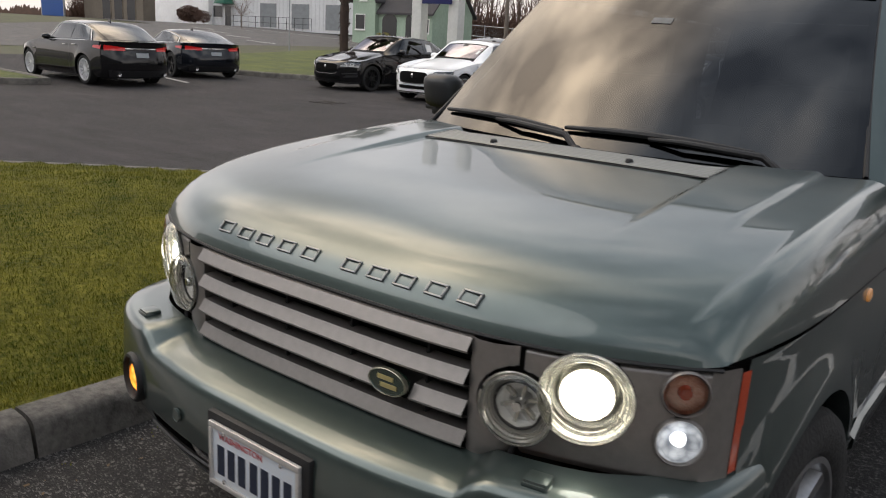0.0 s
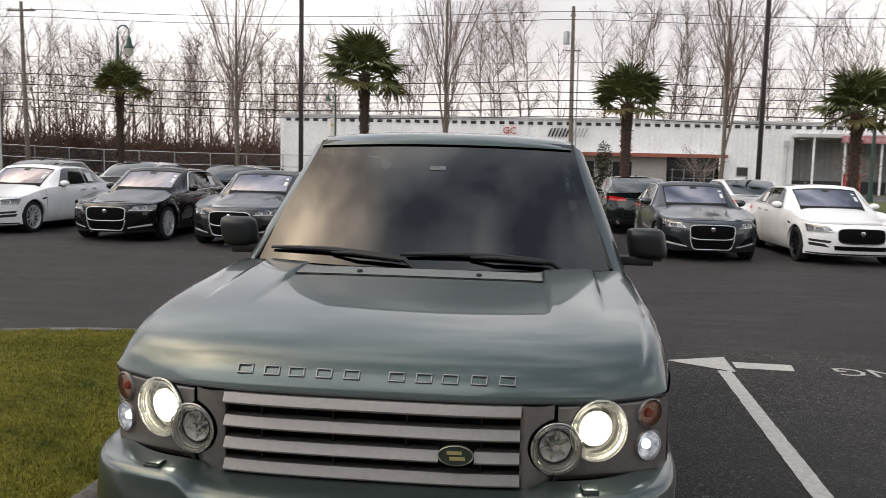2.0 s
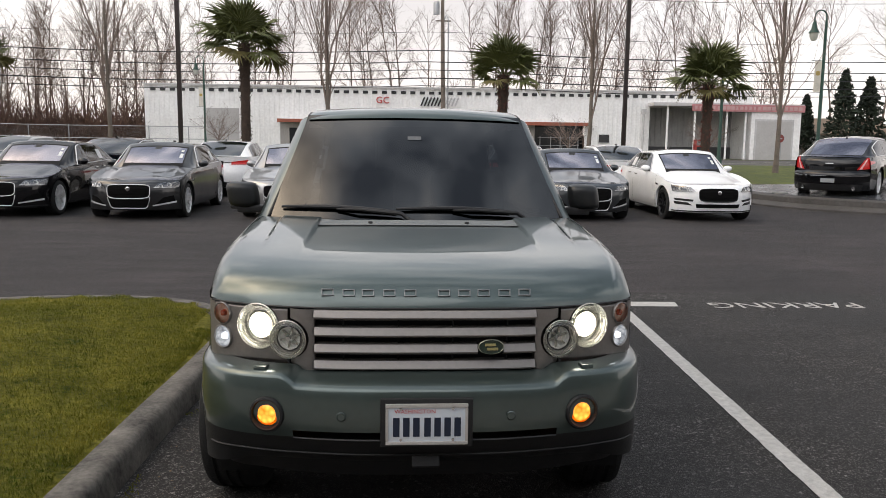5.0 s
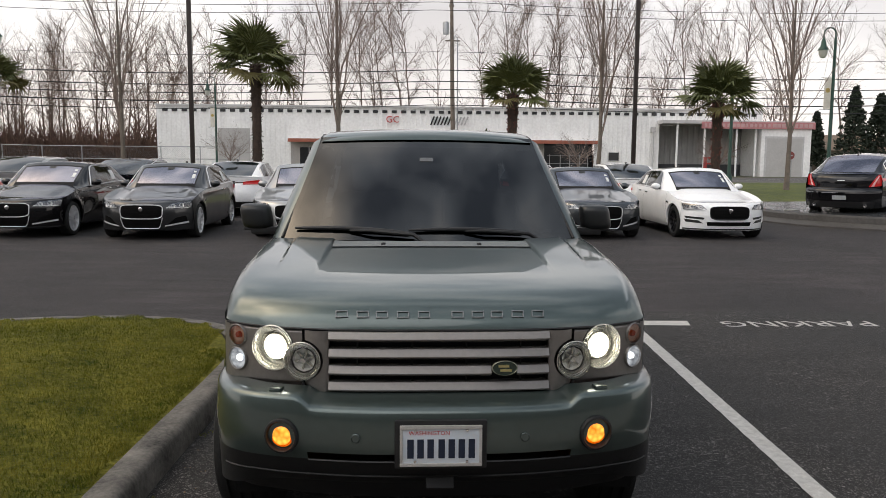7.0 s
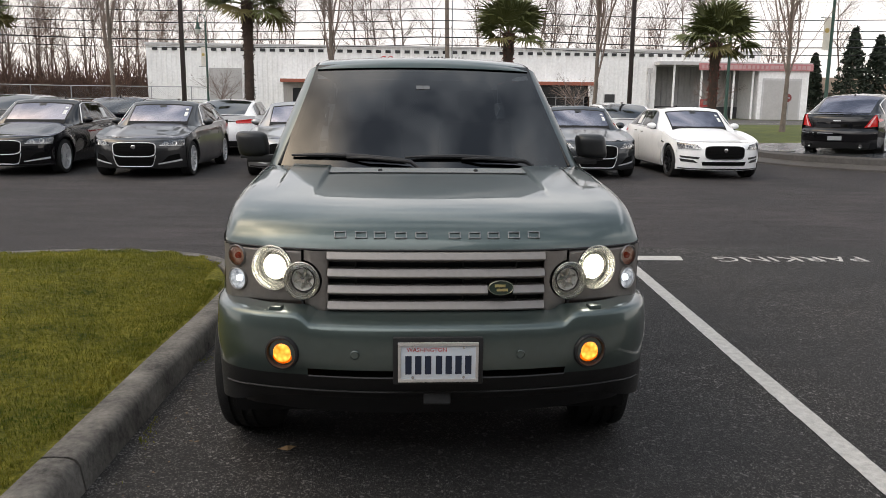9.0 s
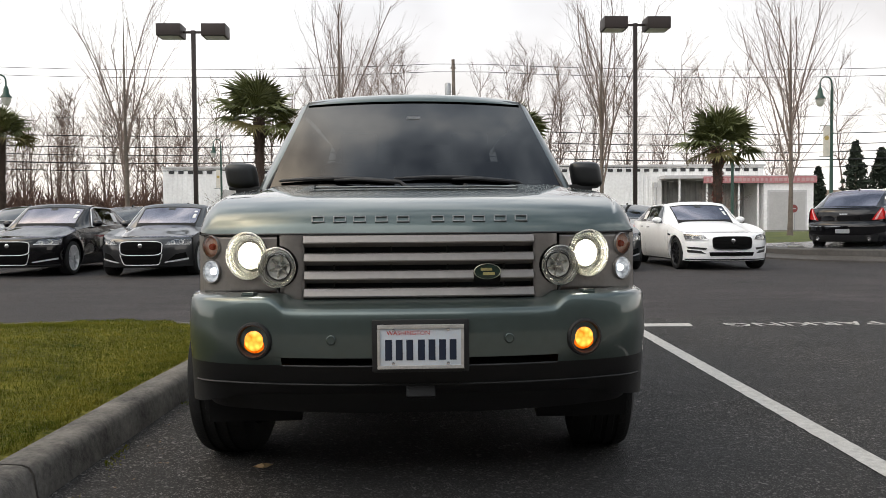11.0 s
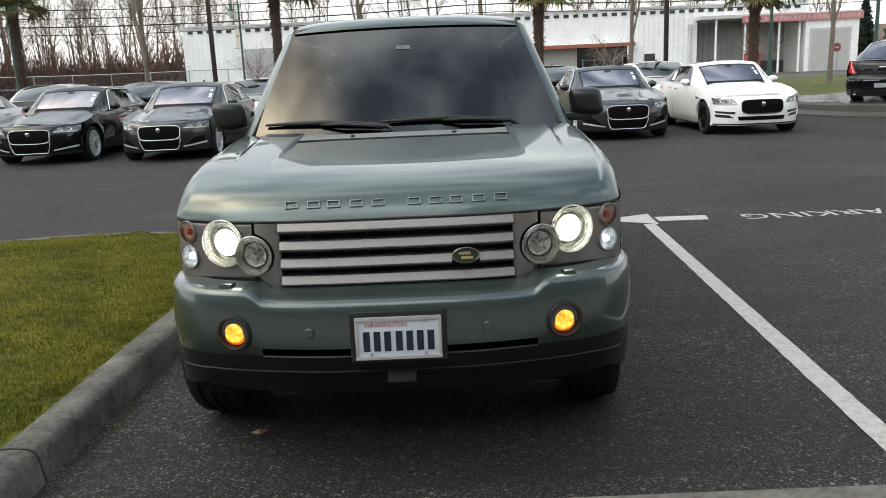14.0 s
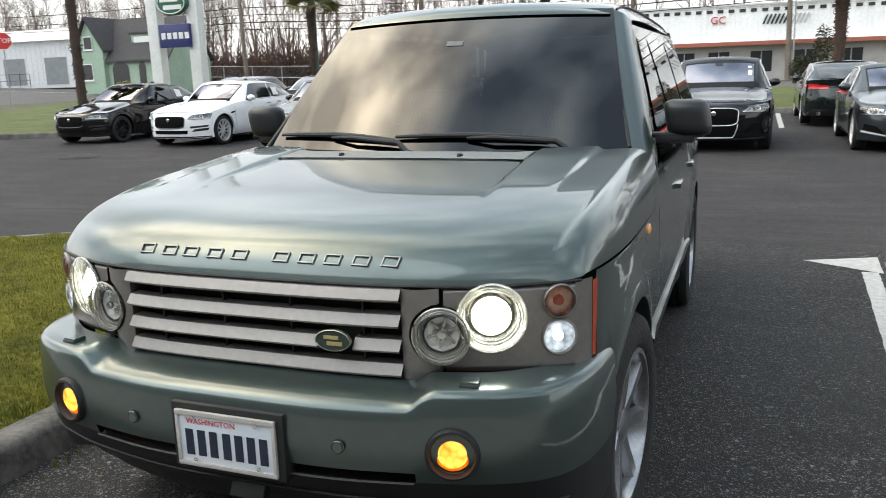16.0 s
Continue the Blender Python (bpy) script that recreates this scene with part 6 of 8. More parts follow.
    if kind == "limousine":
        part("bumper_trim", patch([(-0.84, 0.555), (0.84, 0.555), (0.84, 0.575), (-0.84, 0.575)], 0.030, 15, 2, ry, 1), M_CHROME, car)
    part("diffuser", patch([(-0.72, 0.21), (0.72, 0.21), (0.76, 0.36), (-0.76, 0.36)], 0.008, 11, 4, ry, 1), M_BLACKPL, car)
    bm = bmesh.new()
    box(bm, -0.012, 0.012, k["c1"] * 0.0 + c0 + (c1 - c0) * (r1 - 0.02) - 0.06, c0 + (c1 - c0) * (r1 - 0.02) + 0.08, H - 0.03, H + 0.035, 0.008)
    part("roof_fin", bm, M_GLOSSBLK, car)
    if tags:
        part("screen_label", grid(lambda u, v: cab(u, v, 0.008), lin(0.44, 0.495, 3), lin(r0 * 0.36, r0 * 0.53, 4)), M_WHITE, car, "white label inside the windscreen")
        part("screen_label", grid(lambda u, v: cab(u, v, 0.008), lin(0.435, 0.485, 3), lin(r0 * 0.60, r0 * 0.67, 3)), M_WHITE, car)
    for a in ((-hw + 0.28, hw - 0.28, 0.25, L - 0.35, 0.17 * zs, 0.60 * zs), (-hw + 0.07, hw - 0.07, k["fo"] + R + 0.02, axles[1] - R - 0.02, 0.17 * zs, 0.8 * zs)):
        part("underbody", box(bmesh.new(), *a, 0.03), M_BLACKPL, car)
    for s in (-1, 1):
        for ya in axles:
            wheel(car, s * (hw - 0.125), ya, k["r"], 0.225, k["r"] * 0.75, spokes, s, M_RUBBER, rims or M_ALLOY)
    return car


P_BLACK = paint_mat("black_car_paint", (0.005, 0.005, 0.006), 0.0, 0.25, 1.0)
P_NAVY = paint_mat("blue_black_metallic_paint", (0.010, 0.012, 0.017), 0.3, 0.25, 1.0)
P_GREY = paint_mat("dark_grey_metallic_paint", (0.034, 0.035, 0.037), 0.6, 0.3, 1.0)
P_SLATE = paint_mat("slate_grey_metallic_paint", (0.038, 0.044, 0.050), 0.6, 0.3, 1.0)
P_SILVER = paint_mat("silver_metallic_paint", (0.36, 0.36, 0.36), 0.7, 0.3)
P_WHITE = paint_mat("white_car_paint", (0.93, 0.935, 0.94), 0.0, 0.3)
P_GREEN = paint_mat("green_black_metallic_paint", (0.012, 0.018, 0.017), 0.3, 0.25)

ROW = "cars parked in the front row"
build_car("saloon_car", "black saloon car with black wheels, parked facing the lane", "saloon", P_BLACK, (-14.5, 13.9, gz(-14.5, 14.5)), 0, M_DKALLOY, 10, ROW, chrome=False, sport=True)
build_car("saloon_car", "white saloon car with silver wheels and black grille", "saloon", P_WHITE, (-11.03, 13.35, gz(-11.0, 14)), 0, M_ALLOY, 10, ROW, sport=True)
build_car("saloon_car", "black executive saloon with chrome trim and silver wheels", "executive", P_BLACK, (-7.85, 12.95, gz(-7.85, 14.5)), 0, M_ALLOY, 12, ROW, fog_trim=True)
build_car("saloon_car", "dark grey executive saloon with chrome trim", "executive", P_GREY, (-5.22, 12.7, gz(-5.2, 14.5)), 0, M_ALLOY, 12, ROW, fog_trim=True)
build_car("saloon_car", "silver executive saloon with chrome trim", "executive", P_SILVER, (-2.3, 12.9, gz(-2.3, 14.5)), 0, M_ALLOY, 12, ROW, fog_trim=True)
build_car("crossover_car", "black crossover car parked facing the lane", "crossover", P_BLACK, (0.72, 13.0, gz(0.7, 14.5)), 0, M_ALLOY, 10, ROW)
build_car("saloon_car", "slate grey saloon car with silver wheels", "saloon", P_SLATE, (3.86, 13.0, gz(3.9, 14.5)), 0, M_ALLOY, 10, ROW, fog_trim=True)
build_car("saloon_car", "white saloon car with dark spoked wheels", "saloon", P_WHITE, (6.48, 13.0, gz(6.5, 14.5)), 0, M_DKALLOY, 10, ROW, sport=True)
BACK_ROW = "cars parked in the back row"
for x, y, kd, pt, lb in ((-14.2, 19.4, "executive", P_SLATE, "grey saloon car parked tail to tail behind the front row"), (-11.0, 19.2, "executive", P_SILVER, "silver saloon car in the back row"),
                         (-7.9, 18.7, "executive", P_NAVY, "blue-black saloon car in the back row"), (-4.85, 18.6, "saloon", P_WHITE, "white saloon car seen from behind"),
                         (3.35, 18.6, "saloon", P_GREEN, "green-black saloon car seen from behind"), (6.25, 18.6, "saloon", P_WHITE, "white saloon car in the back row")):
    build_car("saloon_car", lb, kd, pt, (x, y + CAR_KINDS[kd]["L"], gz(x, y + 3)), 180, M_ALLOY, 10, BACK_ROW, tags=False)
build_car("limousine_car", "black limousine with red tail lamps on the display pad", "limousine", P_BLACK, (13.98, 20.1, gz(13.5, 18.5) + 0.303), 138, M_ALLOY, 10, roof_paint=P_BLACK, tags=False).matrix_basis @= Matrix.Translation((0, 3.95, 0)) @ Matrix.Rotation(radians(-2.5), 4, "X") @ Matrix.Translation((0, -3.95, 0))
build_car("saloon_car", "black executive saloon seen from behind near a lawn", "executive", P_BLACK, (-21.45, 10.05, gz(-21, 10)), -92, M_ALLOY, 12, tags=False)
build_car("coupe_car", "grey-black two-door coupe with bright window trim", "coupe", P_NAVY, (-22.55, 13.95, gz(-21, 13.9)), -100, M_DKALLOY, 5, tags=False)

# ---- lamp posts, poles, wires ----
M_BRONZE = mat("dark_bronze_metal", (0.03, 0.022, 0.02), 0.5, 0.4, var=0.2, scale=4)
M_LAMPGLASS = mat("milky_lamp_glass", (0.5, 0.5, 0.46), 0.3, var=0.1)
M_GREENPOLE = mat("dark_green_pole_paint", (0.012, 0.05, 0.035), 0.45, var=0.2, scale=5)
M_WOODPOLE = mat("weathered_pole_wood", (0.17, 0.14, 0.115), 0.9, var=0.35, scale=3, bump=0.5, bump_scale=20)
M_WIRE = mat("black_cable", (0.02, 0.02, 0.022), 0.6)
M_STEEL = mat("galvanised_steel", (0.35, 0.36, 0.37), 0.45, 0.7, var=0.2, scale=6)

for x, top in ((-7.77, 8.02), (8.31, 8.32)):
    lamp = thing("parking_lot_lamp", "tall bronze lamp post with two box lamp heads", "lamp post", (x, 26.5, gz(x, 26.5)), group="parking lot lamps")
    top -= gz(x, 26.5)
    part("base", lathe([(0.3, 0), (0.3, 0.55), (0.26, 0.6), (0, 0.6)], 20, "z"), M_CONC, lamp)
    part("pole", box(bmesh.new(), -0.07, 0.07, -0.07, 0.07, 0.5, top + 0.06, 0.01), M_BRONZE, lamp)
    part("arm", box(bmesh.new(), -0.42, 0.42, -0.035, 0.035, top - 0.04, top + 0.04, 0.008), M_BRONZE, lamp)
    for s in (-1, 1):
        head = part("lamp_head", box(bmesh.new(), *sorted((s * 0.36, s * 1.22)), -0.38, 0.38, top - 0.19, top + 0.24, 0.02), M_BRONZE, lamp)
        part("lamp_lens", box(bmesh.new(), *sorted((s * 0.46, s * 1.14)), -0.3, 0.3, top - 0.215, top - 0.185, 0.008), M_LAMPGLASS, head)

M_BANNER = mat("pale_street_banner", (0.66, 0.62, 0.55), 0.8, var=0.15, scale=3)
M_BANNERDISC = mat("ochre_disc", (0.45, 0.33, 0.10), 0.8, var=0.3, scale=12)
for x, y, top, s, banner in ((19.75, 34.0, 7.8, -1, True), (-18.65, 34.0, 7.9, 1, False), (-14.3, 58.6, 7.6, -1, True), (16.5, 37.6, 6.4, 1, False)):
    sl = thing("street_lamp", "dark green gooseneck street lamp", "street lamp", (x, y, gz(x, y)), group="street lamps")
    t = top - gz(x, y)
    part("pole", lathe([(0.16, 0), (0.16, 0.5), (0.09, 0.7), (0.065, t - 0.7), (0.05, t - 0.45), (0, t - 0.45)], 12, "z"), M_GREENPOLE, sl)
    part("gooseneck", tube(bmesh.new(), [(0, 0, t - 0.6)] + [(s * (0.28 - 0.28 * math.cos(a)), 0, t - 0.3 + 0.3 * math.sin(a)) for a in lin(0, math.pi, 9)] + [(s * 0.56, 0, t - 0.55)], 0.035, 8), M_GREENPOLE, sl)
    part("shade", lathe([(0.05, t - 0.5), (0.1, t - 0.62), (0.13, t - 0.85), (0.24, t - 1.0), (0.25, t - 1.03), (0.0, t - 1.02)], 16, "z", (s * 0.56, 0, 0)), M_GREENPOLE, sl)
    part("globe", lathe([(0.2, t - 1.03), (0.19, t - 1.2), (0.12, t - 1.36), (0, t - 1.4)], 14, "z", (s * 0.56, 0, 0)), M_LAMPGLASS, sl)
    if banner:
        part("banner", box(bmesh.new(), *sorted((-0.08, -0.40)), -0.01, 0.01, t - 3.7, t - 2.3), M_BANNER, sl)
        part("banner_disc", lathe([(0.11, -0.012), (0.11, -0.018), (0, -0.018)], 16, "y", (-0.24, 0, t - 2.85)), M_BANNERDISC, sl)
        for z in (t - 2.28, t - 3.72):
            part("bracket", tube(bmesh.new(), [(0, 0, z), (-0.58, 0, z)], 0.014, 6), M_GREENPOLE, sl)

POLES = ((-40.5, 60.0, 14.2), (3.55, 62.0, 14.3), (49.0, 61.0, 14.0), (-92.0, 60.5, 14.0))
for i, (x, y, top) in enumerate(POLES):
    up = thing("utility_pole", "weathered wooden utility pole with cross arms", "utility pole", (x, y, gz(x, y)), group="utility poles")
    t = top - gz(x, y)
    part("pole", tube(bmesh.new(), [(0.25, 0, 0), (0.1, 0, t * 0.5), (0, 0, t)], [0.2, 0.17, 0.13], 10), M_WOODPOLE, up)
    part("cross_arm", box(bmesh.new(), -1.2 if i == 0 else -0.2, 1.2 if i == 0 else 0.2, -0.06, 0.06, t - 0.75, t - 0.62), M_WOODPOLE, up)
    for a in (-0.9, 0.9) if i == 0 else (-0.12, 0.12):
        part("insulator", lathe([(0.05, 0), (0.06, 0.08), (0.03, 0.18), (0, 0.2)], 8, "z", (a, 0, t - 0.62)), M_STEEL, up)
    if i == 1:
        part("transformer", lathe([(0.0, t - 2.9), (0.24, t - 2.88), (0.25, t - 2.0), (0.18, t - 1.9), (0, t - 1.88)], 14, "z", (-0.45, -0.1, 0)), M_STEEL, up)
        part("riser_pipe", tube(bmesh.new(), [(0.55, 0, 0.2), (0.5, 0, t - 3.2), (0.35, 0, t - 2.9), (0.16, 0, t - 3.3)], 0.05, 8), M_STEEL, up)
        part("service_arm", box(bmesh.new(), -0.5, 0.7, -0.04, 0.04, t - 3.4, t - 3.3), M_WOODPOLE, up)
for k, (z, dy, r) in enumerate(((13.75, 0, 0.022), (13.2, 0.3, 0.022), (10.0, 0.1, 0.016), (8.6, 0, 0.035), (7.75, 0.2, 0.035), (7.1, -0.2, 0.03), (6.5, 0.1, 0.045), (5.9, -0.1, 0.03))):
    xs_w = lin(-130, 130, 66)
    pts = []
    for x in xs_w:
        span = (x + 40.5) % 44.3 / 44.3
        pts.append((x, 60.6 + dy, z - 0.55 * 4 * span * (1 - span) + 0.25 * smoothstep(-20, -80, x)))
    w = part("power_line", tube(bmesh.new(), pts, r, 5), M_WIRE)
    tagged(w, "black overhead cable strung between utility poles", "cable", group="overhead cables")

# ---- palms ----
M_FROND = mat("palm_leaf", (0.055, 0.078, 0.022), 0.55, var=0.4, scale=3, second=(0.165, 0.175, 0.055), rnd=0.5)
M_DRYFROND = mat("dry_palm_leaf", (0.13, 0.11, 0.035), 0.7, var=0.35, scale=3, rnd=0.4)
M_PALMTRUNK = mat("fibrous_palm_trunk", (0.052, 0.034, 0.026), 0.95, var=0.5, scale=6, bump=0.9, bump_scale=30)
M_REDSTUB = mat("red_brown_leaf_stubs", (0.13, 0.04, 0.03), 0.85, var=0.4, scale=12)


def frond_mesh(seed, n=24):
    """A fan leaf on its stalk: many folded blades with drooping tips."""
    r_ = random.Random(seed)
    bm = bmesh.new()
    tube(bm, [(0, 0, 0), (0.26, 0, 0.02), (0.52, 0, 0)], [0.016, 0.012, 0.009], 4)
    for i in range(n):
        a = radians(-112 + 224 * i / (n - 1) + r_.uniform(-3, 3))
        ln = (0.66 - 0.08 * abs(a) / 2) * r_.uniform(0.86, 1.10)
        d = Vector((math.cos(a), math.sin(a), 0))
        o = Vector((-d.y, d.x, 0))
        b0 = Vector((0.52, 0, 0))
        m1, m2 = b0 + d * ln * 0.58 + Vector((0, 0, 0.02)), b0 + d * ln + Vector((0, 0, -0.06 - 0.20 * r_.random() ** 1.5))
        w = 0.033
        q = [bm.verts.new(p) for p in (b0, m1 - o * w + Vector((0, 0, -0.012)), m1 + Vector((0, 0, 0.008)), m1 + o * w + Vector((0, 0, -0.012)), m2)]
        bm.faces.new((q[0], q[1], q[2]))
        bm.faces.new((q[0], q[2], q[3]))
        bm.faces.new((q[1], q[4], q[2]))
        bm.faces.new((q[2], q[4], q[3]))
    me = bpy.data.meshes.new("frond")
    bm.to_mesh(me)
    bm.free()
    me.materials.append(M_FROND)
    return me


FRONDS = [frond_mesh(k) for k in range(3)]
DRY = frond_mesh(7)
DRY.materials.clear()
DRY.materials.append(M_DRYFROND)


def palm(x, y, trunk, size, flat, stub, seed, dry=5, girth=1.0, label="fan palm with a shaggy trunk and dark green crown"):
    r_ = random.Random(seed)
    z0 = gz(x, y) + 0.12
    p = thing("palm_tree", label, "palm", (x, y, z0), group="palms along the lot")
    h = trunk - z0
    prof = []
    for i in range(29):
        t = i / 28
        prof.append((girth * (0.165 + 0.008 * math.sin(t * 40) + 0.05 * smoothstep(0.6, 1, t) + 0.04 * smoothstep(0.15, 0, t)), t * h))
    bm = lathe([(0.0, 0)] + prof + [(0, h + 0.1)], 14, "z")
    for v in bm.verts:
        v.co.x += 0.02 * noise.noise(v.co * 6)
        v.co.y += 0.02 * noise.noise(v.co * 6 + Vector((9, 0, 0)))
    part("trunk", bm, M_PALMTRUNK, p)
    bm = bmesh.new()
    for i in range(300):
        t, a = r_.random() ** 0.8, r_.uniform(0, 6.283)
        z = t * h
        rr = girth * (0.165 + 0.05 * smoothstep(0.6, 1, t))
        d = Vector((math.cos(a), math.sin(a), 0))
        tube(bm, [d * (rr - 0.03) + Vector((0, 0, z)), d * (rr + r_.uniform(0.02, 0.09)) + Vector((0, 0, z + r_.uniform(-0.14, 0.12)))], [0.024, 0.006], 4)
    tagged(part("leaf_stub_sheath", bm, stub, p), kind="stuff")
    for i in range(30):
        t = i / 30
        el = radians(84 - 92 * t ** 0.85 * flat - (16 if i > 25 else 0) + r_.uniform(-8, 8))
        az = i * 2.39996 + r_.uniform(-0.3, 0.3)
        ob = new("frond", FRONDS[i % 3] if i < 30 - dry * 0.7 else DRY)
        ob.parent = p
        d = Vector((math.cos(az) * math.cos(el), math.sin(az) * math.cos(el), math.sin(el)))
        q = d.to_track_quat("X", "Z").to_matrix().to_4x4()
        sc = size * r_.uniform(0.82, 1.16)
        ob.matrix_basis = Matrix.Translation((d.x * 0.12, d.y * 0.12, h + 0.08 - 0.2 * t)) @ q @ pose(0, 0, 0, r_.uniform(-25, 25), 0, 0) @ Matrix.Diagonal((sc, sc, sc, 1))
    return p


palm(-5.55, 27.0, 5.0, 1.45, 1.0, M_PALMTRUNK, 1)
palm(3.86, 27.0, 4.05, 1.3, 0.85, M_REDSTUB, 2)
palm(12.0, 28.0, 4.0, 1.42, 0.95, M_REDSTUB, 3)
palm(-14.9, 27.0, 4.3, 1.0, 0.72, M_PALMTRUNK, 4, 10, 0.75, "fan palm with yellowing lower leaves")
palm(-18.2, 18.2, 5.6, 1.15, 1.0, M_PALMTRUNK, 5, 5, 0.85)

# ---- bare trees ----
M_BARK = mat("pale_grey_bark", (0.17, 0.14, 0.118), 0.9, var=0.35, scale=4, bump=0.5, bump_scale=25)
M_TWIG = mat("grey_brown_twigs", (0.21, 0.162, 0.14), 0.9, var=0.3, scale=2)
M_WOODS = mat("bare_woodland", (0.115, 0.083, 0.068), 0.95, var=0.35, scale=0.2, second=(0.21, 0.152, 0.124))
M_BRUSH = mat("russet_brush", (0.085, 0.045, 0.033), 0.95, var=0.4, scale=0.3, second=(0.14, 0.08, 0.056))


def seg(V, F, p, q, r0, r1, n):
    d = (q - p)
    if d.length < 1e-5:
        return
    d.normalize()
    a = d.orthogonal().normalized()
    b = d.cross(a)
    base = len(V)
    for c, r in ((p, r0), (q, r1)):
        for k in range(n):
            t = 2 * math.pi * k / n
            V.append(c + (a * math.cos(t) + b * math.sin(t)) * r)
    for k in range(n):
        F.append((base + k, base + (k + 1) % n, base + n + (k + 1) % n, base + n + k))


def branch(V, F, rng_, p, d, length, r, level, top, up, n, wide=1.0):
    """One limb in short bends, with side shoots."""
    steps = 5 if level > 1 else 2 + level
    for i in range(steps):
        d = (d + Vector((rng_.gauss(0, 0.13), rng_.gauss(0, 0.13), up + rng_.gauss(0, 0.05)))).normalized()
        q = p + d * length / steps
        r1 = r * 0.80
        seg(V, F, p, q, r, r1, n if level > 1 else 3)
        if level > 0:
            for j in range(2 if level > 1 else 3 - (i == 0)):
                side = d.orthogonal().normalized()
                side.rotate(Matrix.Rotation(rng_.uniform(0, 6.283), 3, d))
                nd = (d * rng_.uniform(0.75, 1.2) + side * wide * rng_.uniform(0.5, 0.85)).normalized()
                branch(V, F, rng_, p.lerp(q, rng_.uniform(0.3, 1)), nd, length * rng_.uniform(0.38, 0.62) * (1 - 0.12 * i), r1 * 0.5, level - 1, top, up, 3, wide)
        p, r = q, r1


def mesh_of(name, V, F, material):
    me = bpy.data.meshes.new(name)
    me.from_pydata([tuple(v) for v in V], [], F)
    me.materials.append(material)
    return me


def street_tree(x, y, fork, top, spread, stems, seed, lean=0.0, wide=0.85):
    """A pruned street tree: bare trunk, then a vase of upright stems."""
    rng_ = random.Random(seed)
    z0 = gz(x, y) + 0.13
    t = thing("bare_tree", "leafless street tree with many upright grey stems", "tree", (x, y, z0), group="street trees")
    f = fork - z0
    bm = tube(bmesh.new(), [(0, 0, -0.1), (0.02, 0, f * 0.3), (0.04 + lean, 0, f), (lean * 1.6, 0, f + (top - fork) * 0.5), (lean * 1.8, 0.02, f + (top - fork) * 0.9)], [0.14, 0.10, 0.085, 0.045, 0.006], 10)
    part("trunk", bm, M_BARK, t)
    V, F = [], []
    for i in range(stems):
        a = i * 2.399 + rng_.uniform(-0.3, 0.3)
        tilt = spread * (0.45 + 0.55 * ((i * 0.618) % 1))
        d = Vector((math.cos(a) * math.sin(tilt), math.sin(a) * math.sin(tilt), math.cos(tilt)))
        z = f * rng_.uniform(0.92, 1.0) + (top - fork) * 0.42 * (i / stems)
        branch(V, F, rng_, Vector((lean * z / f, 0, z)), d, (top - fork) * rng_.uniform(0.62, 0.85) * (1 - 0.35 * i / stems), 0.046, 2, top, 0.10, 6, wide)
    ob = new("crown", mesh_of("crown", V, F, M_TWIG))
    ob.parent = t
    ob["label"] = "leafless upright branches"
    return t


street_tree(-11.3, 29.5, 2.0, 10.8, 0.26, 6, 11, 0.0, 0.5)
street_tree(-2.7, 28.0, 2.4, 10.8, 0.26, 6, 12, 0.0, 0.5)
street_tree(8.05, 31.0, 2.3, 11.8, 0.36, 7, 13, 0.06, 0.7)
street_tree(15.85, 30.0, 2.5, 11.6, 0.36, 8, 14, 0.0, 0.7)
street_tree(27.0, 31.0, 2.8, 10.8, 0.34, 9, 15)
for x, y, tp, sd in ((-10.4, 45, 4.6, 31), (9.6, 42, 4.0, 32), (17.6, 42, 4.1, 33), (-62, 48, 4.4, 34)):
    rng_ = random.Random(sd)
    t = thing("small_tree", "small leafless ornamental tree", "tree", (x, y, gz(x, y)))
    part("trunk", tube(bmesh.new(), [(0, 0, 0), (0.03, 0, 0.7), (0, 0, 1.4)], [0.06, 0.05, 0.04], 8), M_BARK, t)
    V, F = [], []
    for i in range(8):
        a = i * 2.4
        branch(V, F, rng_, Vector((0, 0, 0.9 + 0.06 * i)), Vector((math.cos(a) * 0.7, math.sin(a) * 0.7, 0.75)).normalized(), tp * 0.42, 0.028, 2, tp, 0.02, 4)
    ob = new("crown", mesh_of("crown", V, F, M_TWIG))
    ob.parent = t

rng_ = random.Random(77)
V, F = [], []
for i in range(200):
    x = rng_.uniform(-120, 60) if i > 120 else rng_.uniform(-100, -16)
    y = rng_.uniform(73, 100) if x > -20 else rng_.uniform(66, 98)
    h = rng_.uniform(8.0, 13.5) * (1.08 if x > -20 else 1.0) * (1.0 if x < 40 else 0.8)
    z0 = gz(x, y) - 0.2
    p = Vector((x, y, z0))
    r = h * 0.0155
    lean = Vector((rng_.gauss(0, 0.04), rng_.gauss(0, 0.04), 1)).normalized()
    q = p
    steps = 7
    for j in range(steps):
        lean = (lean + Vector((rng_.gauss(0, 0.04), rng_.gauss(0, 0.04), 0.05))).normalized()
        n = q + lean * h / steps
        seg(V, F, q, n, r, r * 0.74, 4)
        if j >= 2:
            for m in range(4):
                a = rng_.uniform(0, 6.283)
                d = Vector((math.cos(a) * 0.62, math.sin(a) * 0.62, rng_.uniform(0.55, 1.0))).normalized()
                branch(V, F, rng_, q.lerp(n, rng_.random()), d, h * rng_.uniform(0.16, 0.28) * (0.75, 1.05, 1.15, 1.0, 0.8)[j - 2], max(0.026, r * 0.42), 1, 0, 0.04, 3)
        q, r = n, r * 0.74
GROUPS = [(-6, 2, 5), (9, 19, 7), (19, 29, 6), (32, 40, 5), (-17, -8, 4), (-44, -22, 13), (-72, -45, 9), (44, 60, 3)]
